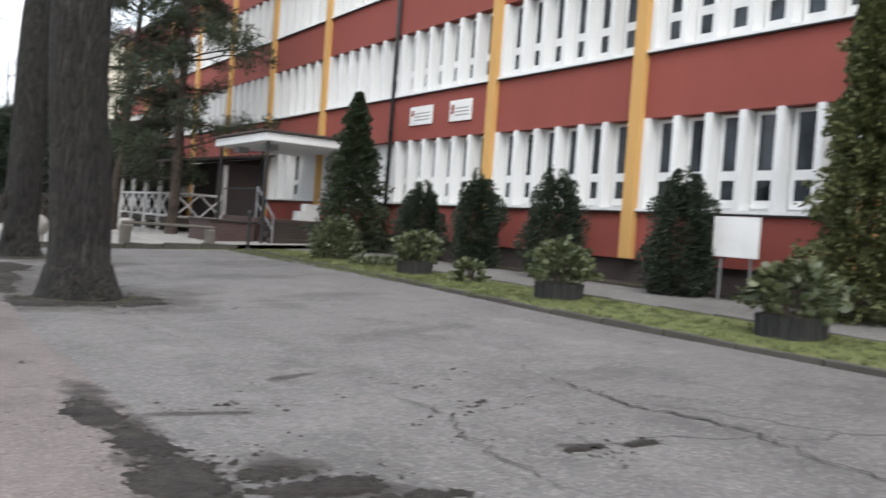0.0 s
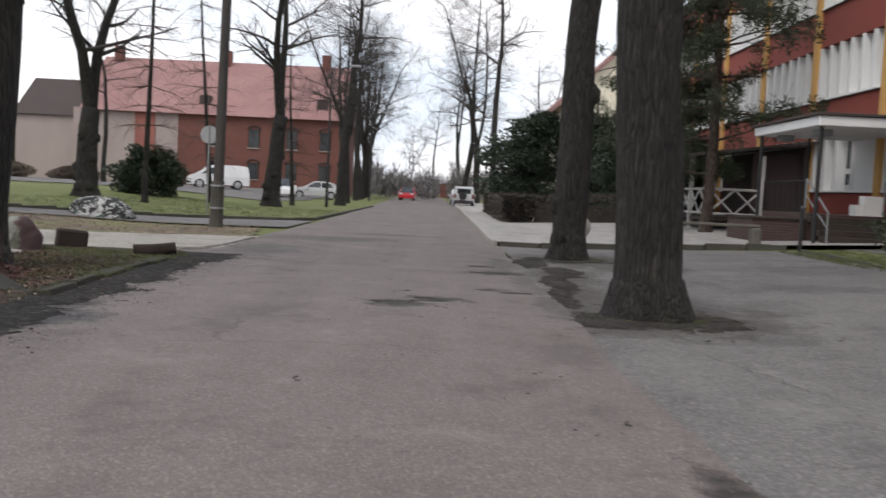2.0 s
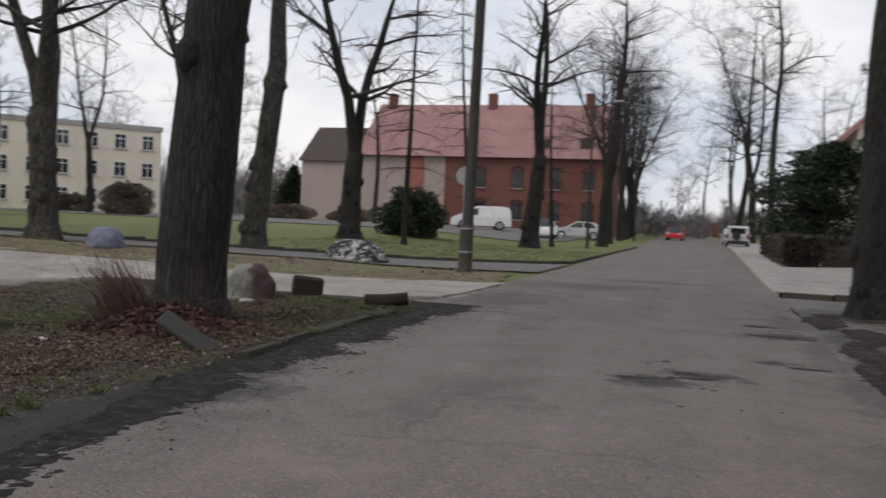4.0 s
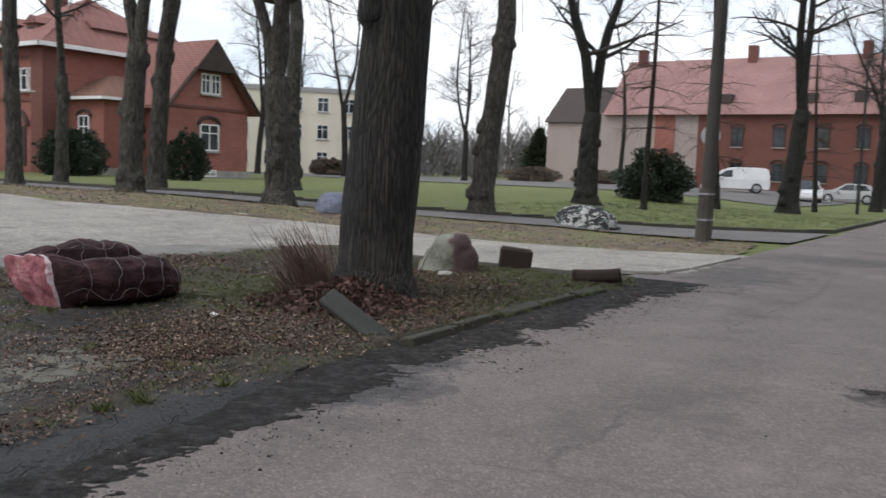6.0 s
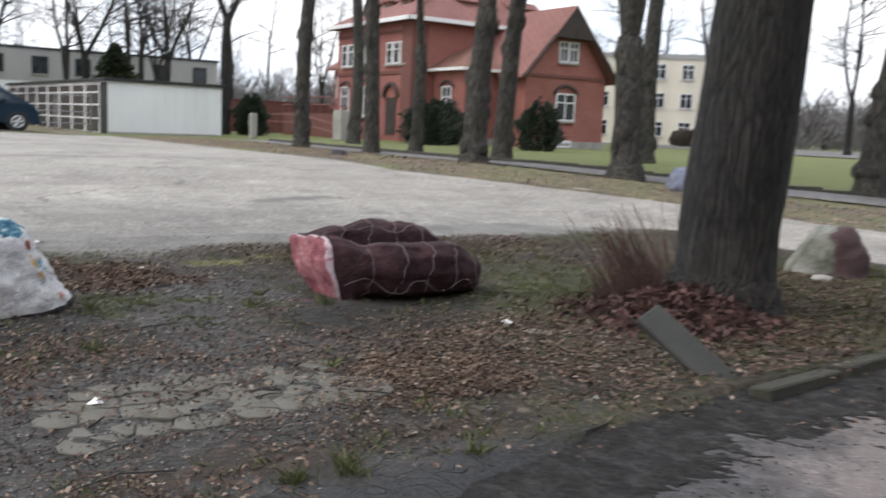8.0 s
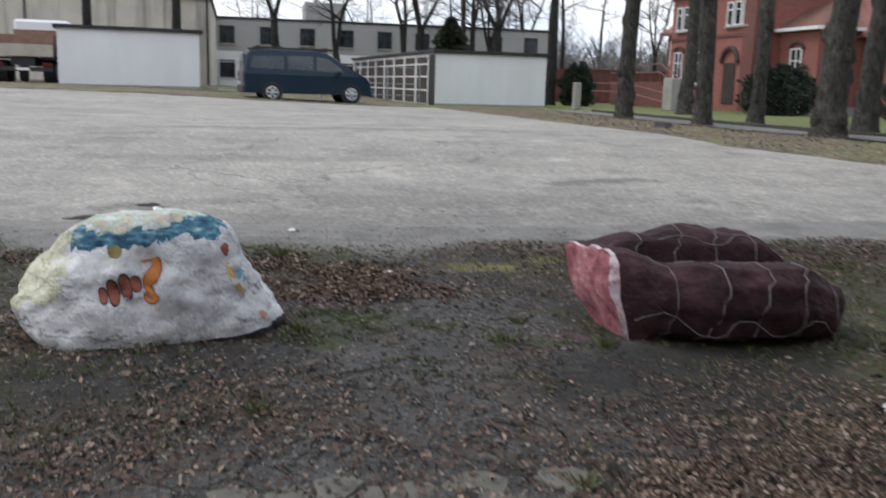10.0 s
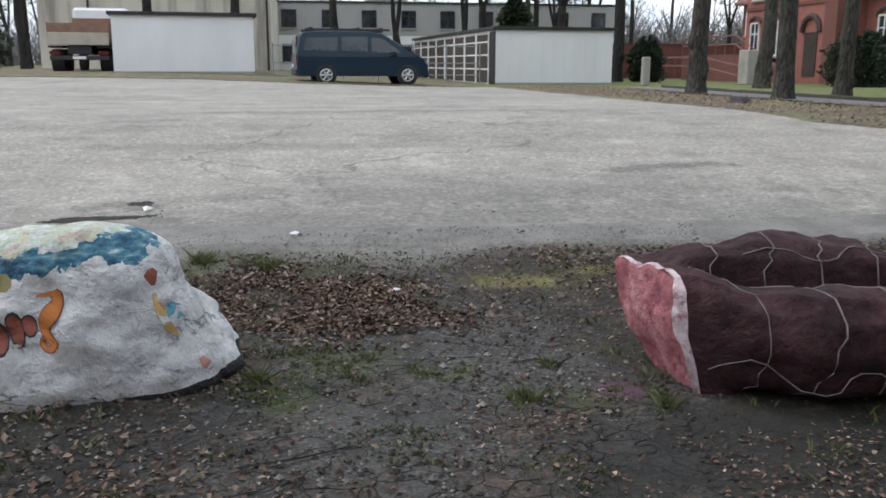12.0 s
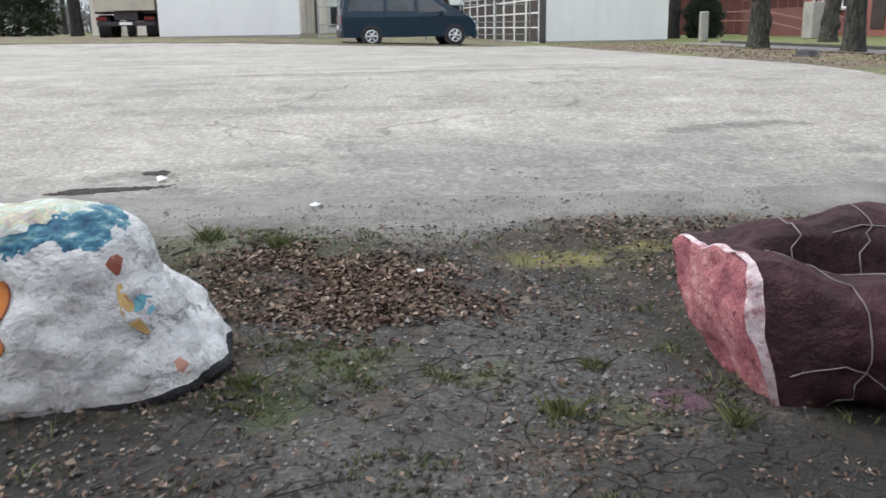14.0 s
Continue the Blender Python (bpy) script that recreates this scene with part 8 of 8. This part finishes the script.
foot = []
for x0, y0 in ((3.68, 13.25), (3.9, 21.7)):
    for _ in range(46):
        a = rng.gauss(-0.6, 1.1)
        foot.append((x0 + math.cos(a) * rng.uniform(0.5, 0.95), y0 + math.sin(a) * rng.uniform(0.5, 0.85), rng.uniform(0.25, 0.6)))
blades("grass_foot", "thin grass round the feet of the limes", foot, 30, 0.06, 0.07, 107, zfun=lambda x, y: ground_z(x, y) + 0.03)

# red shoots and dead stems round the verge tree
rng = random.Random(17)
T = Tubes()
for k in range(420):
    a = rng.gauss(3.6, 0.75)
    r = rng.uniform(0.42, 1.0)
    x, y = -4.75 + r * math.cos(a), 14.35 + r * math.sin(a) * 0.9
    h = rng.uniform(0.15, 0.95) * (0.5 if r > 0.85 else 1)
    out = Vector((math.cos(a) * rng.uniform(0.1, 0.9), math.sin(a) * rng.uniform(0.1, 0.9), 1.3)).normalized()
    p = Vector((x, y, verge_height(x, y) - 0.02))
    T.add([p, p + out * h * 0.5 + Vector((rng.gauss(0, 0.02), rng.gauss(0, 0.02), 0)), p + out * h + Vector((out.x, out.y, -0.1)) * h * 0.3], [0.006, 0.004, 0.002], 3)
tagged(raw("root_shoots", T.v, T.f, REDTWIG), "thicket of thin reddish shoots at the tree foot", "shoots", kind="stuff")
v, f = [], []
for k in range(5200):
    a, r = rng.random() * 6.28, abs(rng.gauss(0, 0.42))
    x, y = -4.55 + r * math.cos(a) * 1.25, 13.75 + r * math.sin(a) * 1.3
    z = verge_height(x, y) + 0.26 * math.exp(-(r / 0.5) ** 2) * rng.uniform(0.3, 1.0)
    s = rng.uniform(0.02, 0.055)
    u = Vector((rng.gauss(0, 1), rng.gauss(0, 1), rng.gauss(0, 0.7))).normalized() * s
    w = u.cross(Vector((rng.gauss(0, 1), rng.gauss(0, 1), rng.gauss(0, 1)))).normalized() * s * 0.45
    c = Vector((x, y, z))
    b = len(v)
    v += [c - u, c + w, c + u, c - w]
    f += [(b, b + 1, b + 2), (b, b + 2, b + 3)]
tagged(raw("leaf_heap", v, f, leaf_material("rotten_leaf", (0.032, 0.018, 0.017), (0.12, 0.058, 0.046), 0.85)), "heap of rotten reddish leaves at the tree foot", "leaves", kind="stuff")

# small stones, paper and twigs
rng = random.Random(23)
v, f = [], []
for k in range(15000):
    x, y = rng.uniform(-9.6, -3.2), rng.uniform(6.5, 13.0)
    if math.hypot((x + 5.5) / 0.75, (y - 11.65) / 1.0) < rng.uniform(0.7, 1.2):
        continue
    s = rng.uniform(0.003, 0.011) * (2.2 if rng.random() < 0.05 else 1)
    c = Vector((x, y, verge_height(x, y) + s * 0.4))
    b = len(v)
    v += [c + Vector((s * rng.uniform(0.7, 1.3), 0, 0)), c + Vector((0, s, 0)), c - Vector((s * rng.uniform(0.7, 1.3), 0, 0)), c - Vector((0, s, 0)), c + Vector((0, 0, s * 0.8))]
    f += [(b, b + 1, b + 4), (b + 1, b + 2, b + 4), (b + 2, b + 3, b + 4), (b + 3, b, b + 4)]
tagged(raw("gravel", v, f, leaf_material("pebble", (0.045, 0.042, 0.038), (0.27, 0.255, 0.24), 0.9)), "small pale pebbles and crumbs on the verge", "gravel", kind="stuff")
v, f = [], []
for k in range(11000):
    x, y = rng.uniform(-8.9, -3.6), rng.uniform(7.6, 11.6)
    if noise.noise((x * 1.7, y * 1.7, 3.0)) + 0.5 * noise.noise((x * 5, y * 5, 5.0)) < rng.uniform(-0.5, 0.35):
        continue
    s = rng.uniform(0.006, 0.02)
    c = Vector((x, y, verge_height(x, y) + 0.002))
    a = rng.random() * 6.28
    u, w = Vector((math.cos(a), math.sin(a), 0)) * s, Vector((-math.sin(a), math.cos(a), 0)) * s * rng.uniform(0.4, 0.9)
    b = len(v)
    v += [c + u, c + w, c - u, c - w, c + u * 0.3 + Vector((0, 0, s * rng.uniform(0.4, 0.8)))]
    f += [(b, b + 1, b + 4), (b + 1, b + 2, b + 4), (b + 2, b + 3, b + 4), (b + 3, b, b + 4)]
tagged(raw("soil_clods", v, f, leaf_material("clod", (0.018, 0.015, 0.013), (0.075, 0.058, 0.046), 0.95)), "dark crumbs of soil and rotten leaf on the verge", "soil", kind="stuff")
for k, (x, y) in enumerate(((-7.9, 10.4), (-4.32, 9.19), (-4.92, 12.28), (-10.6, 8.55), (-9.6, 9.8))):
    p = thing("paper_scrap", "crumpled white paper scrap on the ground", "litter", x, y, verge_height(x, y) - 0.005 if x > -8.95 else None, turn=40 * k, group="litter")
    me = [(-0.05, -0.04, 0.0), (0.05, -0.035, 0.02), (0.045, 0.04, 0.0), (-0.04, 0.045, 0.025), (0.0, 0.0, 0.04)]
    raw("sheet", [(a * 0.8, b * 0.8, c + 0.045 * (x < -8.95)) for a, b, c in me], [(0, 1, 4), (1, 2, 4), (2, 3, 4), (3, 0, 4), (3, 2, 1, 0)], WHITEFRAME, p)
for k in range(26):
    x, y = rng.uniform(-8.6, -3.2), rng.uniform(7.5, 14.0)
    a, L = rng.random() * 6.28, rng.uniform(0.12, 0.5)
    p = thing("fallen_twig", "thin dead twig on the ground", "twig", x, y, verge_height(x, y) + 0.008, group="fallen twigs")
    T = Tubes()
    T.add([Vector((0, 0, 0)), Vector((math.cos(a) * L * 0.5, math.sin(a) * L * 0.5, 0.015)), Vector((math.cos(a + 0.2) * L, math.sin(a + 0.2) * L, 0.0))], [0.006, 0.005, 0.002], 4)
    raw("stick", T.v, T.f, TWIG, p)

# cracked slabs of old asphalt beside the road
SLABS = plain("mossy_broken_asphalt", (0.12, 0.114, 0.096), 0.95, var=0.5, scale=12, bump=0.5)
slab_root = tagged(new("broken_asphalt"), "old asphalt broken into cobble-like pieces", "ground", kind="structure")
rng = random.Random(31)
seeds = [(-4.42 + 0.145 * i + rng.uniform(-0.06, 0.06), 9.02 + 0.15 * j + 0.07 * (i % 2) + rng.uniform(-0.06, 0.06)) for i in range(5) for j in range(11)]


def cell(k):
    """The part of the ground nearer to seed k than to any other, cut to a small size."""
    cx, cy = seeds[k]
    poly = [(cx + 0.135 * math.cos(6.283 * q / 10), cy + 0.135 * math.sin(6.283 * q / 10)) for q in range(10)]
    for n, (ox, oy) in enumerate(seeds):
        if n == k or math.hypot(ox - cx, oy - cy) > 0.5:
            continue
        mx, my, dx, dy = (cx + ox) / 2, (cy + oy) / 2, ox - cx, oy - cy
        out = []
        for q in range(len(poly)):
            p0, p1 = poly[q], poly[(q + 1) % len(poly)]
            s0, s1 = (p0[0] - mx) * dx + (p0[1] - my) * dy, (p1[0] - mx) * dx + (p1[1] - my) * dy
            if s0 <= 0:
                out.append(p0)
            if s0 * s1 < 0:
                w = s0 / (s0 - s1)
                out.append((p0[0] + (p1[0] - p0[0]) * w, p0[1] + (p1[1] - p0[1]) * w))
        poly = out
    return [(a - cx, b - cy) for a, b in poly]


for k, (cx, cy) in enumerate(seeds):
    if rng.random() < 0.1 or noise.noise((cx * 1.7, cy * 1.7, 2)) > 0.38:
        continue
    ring = cell(k)
    n = len(ring)
    vs = [(a * 0.9, b * 0.9, 0.007) for a, b in ring] + [(a * 0.95, b * 0.95, 0.002) for a, b in ring] + [(a * 0.92, b * 0.92, -0.05) for a, b in ring]
    fs = [tuple(range(n))] + [(q, n + q, n + (q + 1) % n, (q + 1) % n) for q in range(n)] + [(n + q, 2 * n + q, 2 * n + (q + 1) % n, n + (q + 1) % n) for q in range(n)]
    ob = raw("slab", vs, fs, SLABS, slab_root)
    ob.matrix_basis = pose(cx, cy, verge_height(cx, cy) + rng.uniform(-0.006, 0.004), rng.uniform(-2, 2), rng.uniform(-2, 2), 0)
    if ob.data.polygons[0].normal.z < 0:
        ob.data.flip_normals()

# leaves on the strip under the trees and hazy woods far off
rng = random.Random(37)
v, f = [], []
for k in range(9000):
    s0 = rng.random()
    a = line_at([(-3.3, 24.2), (-10.7, 21.6), (-16, 17.8), (-24, 17.2), (-34.4, 16.4)], s0)
    b2 = line_at([(-3.8, 28.2), (-9.2, 27.6), (-14.2, 23.2), (-19.5, 20.6), (-34.4, 20.6)], s0)
    q = rng.random()
    x, y = a[0] + (b2[0] - a[0]) * q, a[1] + (b2[1] - a[1]) * q
    s = rng.uniform(0.012, 0.032)
    w = rng.random() * 6.28
    c = Vector((x, y, ground_z(x, y) + 0.075 + rng.uniform(0, 0.03)))
    u = Vector((math.cos(w), math.sin(w), rng.gauss(0, 0.4))) * s
    t = Vector((-math.sin(w), math.cos(w), rng.gauss(0, 0.4))) * s * 0.7
    b = len(v)
    v += [c - u, c + t, c + u, c - t]
    f += [(b, b + 1, b + 2), (b, b + 2, b + 3)]
tagged(raw("strip_leaves", v, f, leaf_material("tan_leaf", (0.13, 0.09, 0.055), (0.32, 0.235, 0.155), 0.85)), "dead leaves under the row of limes", "leaves", kind="stuff")

# twig colour paled by distance haze, put straight into the material
HAZE = plain("hazed_twigs", (0.16, 0.15, 0.15), 0.95, var=0.3, bump=0)
rng = random.Random(41)
v, f = [], []
for k in range(1150):
    a = radians(80 + 135 * rng.random())
    d = rng.uniform(112, 175)
    x, y = d * math.cos(a), 5 + d * math.sin(a)
    h = rng.uniform(3.5, 11) * (0.6 if abs(x) < 22 else 1)
    for t in range(26):
        w, r = rng.random() * 6.28, rng.uniform(0.2, 0.42) * h
        z0 = rng.uniform(0.0, 0.5) * h
        p = Vector((x + rng.gauss(0, 0.5), y + rng.gauss(0, 0.5), z0))
        q = Vector((x + r * math.cos(w), y + r * math.sin(w), min(h, z0 + rng.uniform(0.3, 0.55) * h)))
        e = Vector((-math.sin(a), -math.cos(a), 0)).cross(Vector((0, 0, 1))).normalized() * 0.09
        e = Vector((math.sin(a), -math.cos(a), 0)) * 0.085
        b = len(v)
        v += [p - e, p + e, q]
        f += [(b, b + 1, b + 2)]
        for _ in range(3):
            g = p.lerp(q, rng.uniform(0.3, 0.9))
            o = g + Vector((rng.gauss(0, 0.12), rng.gauss(0, 0.12), rng.uniform(0.02, 0.16))) * h
            b = len(v)
            v += [g - e * 0.6, g + e * 0.6, o]
            f += [(b, b + 1, b + 2)]
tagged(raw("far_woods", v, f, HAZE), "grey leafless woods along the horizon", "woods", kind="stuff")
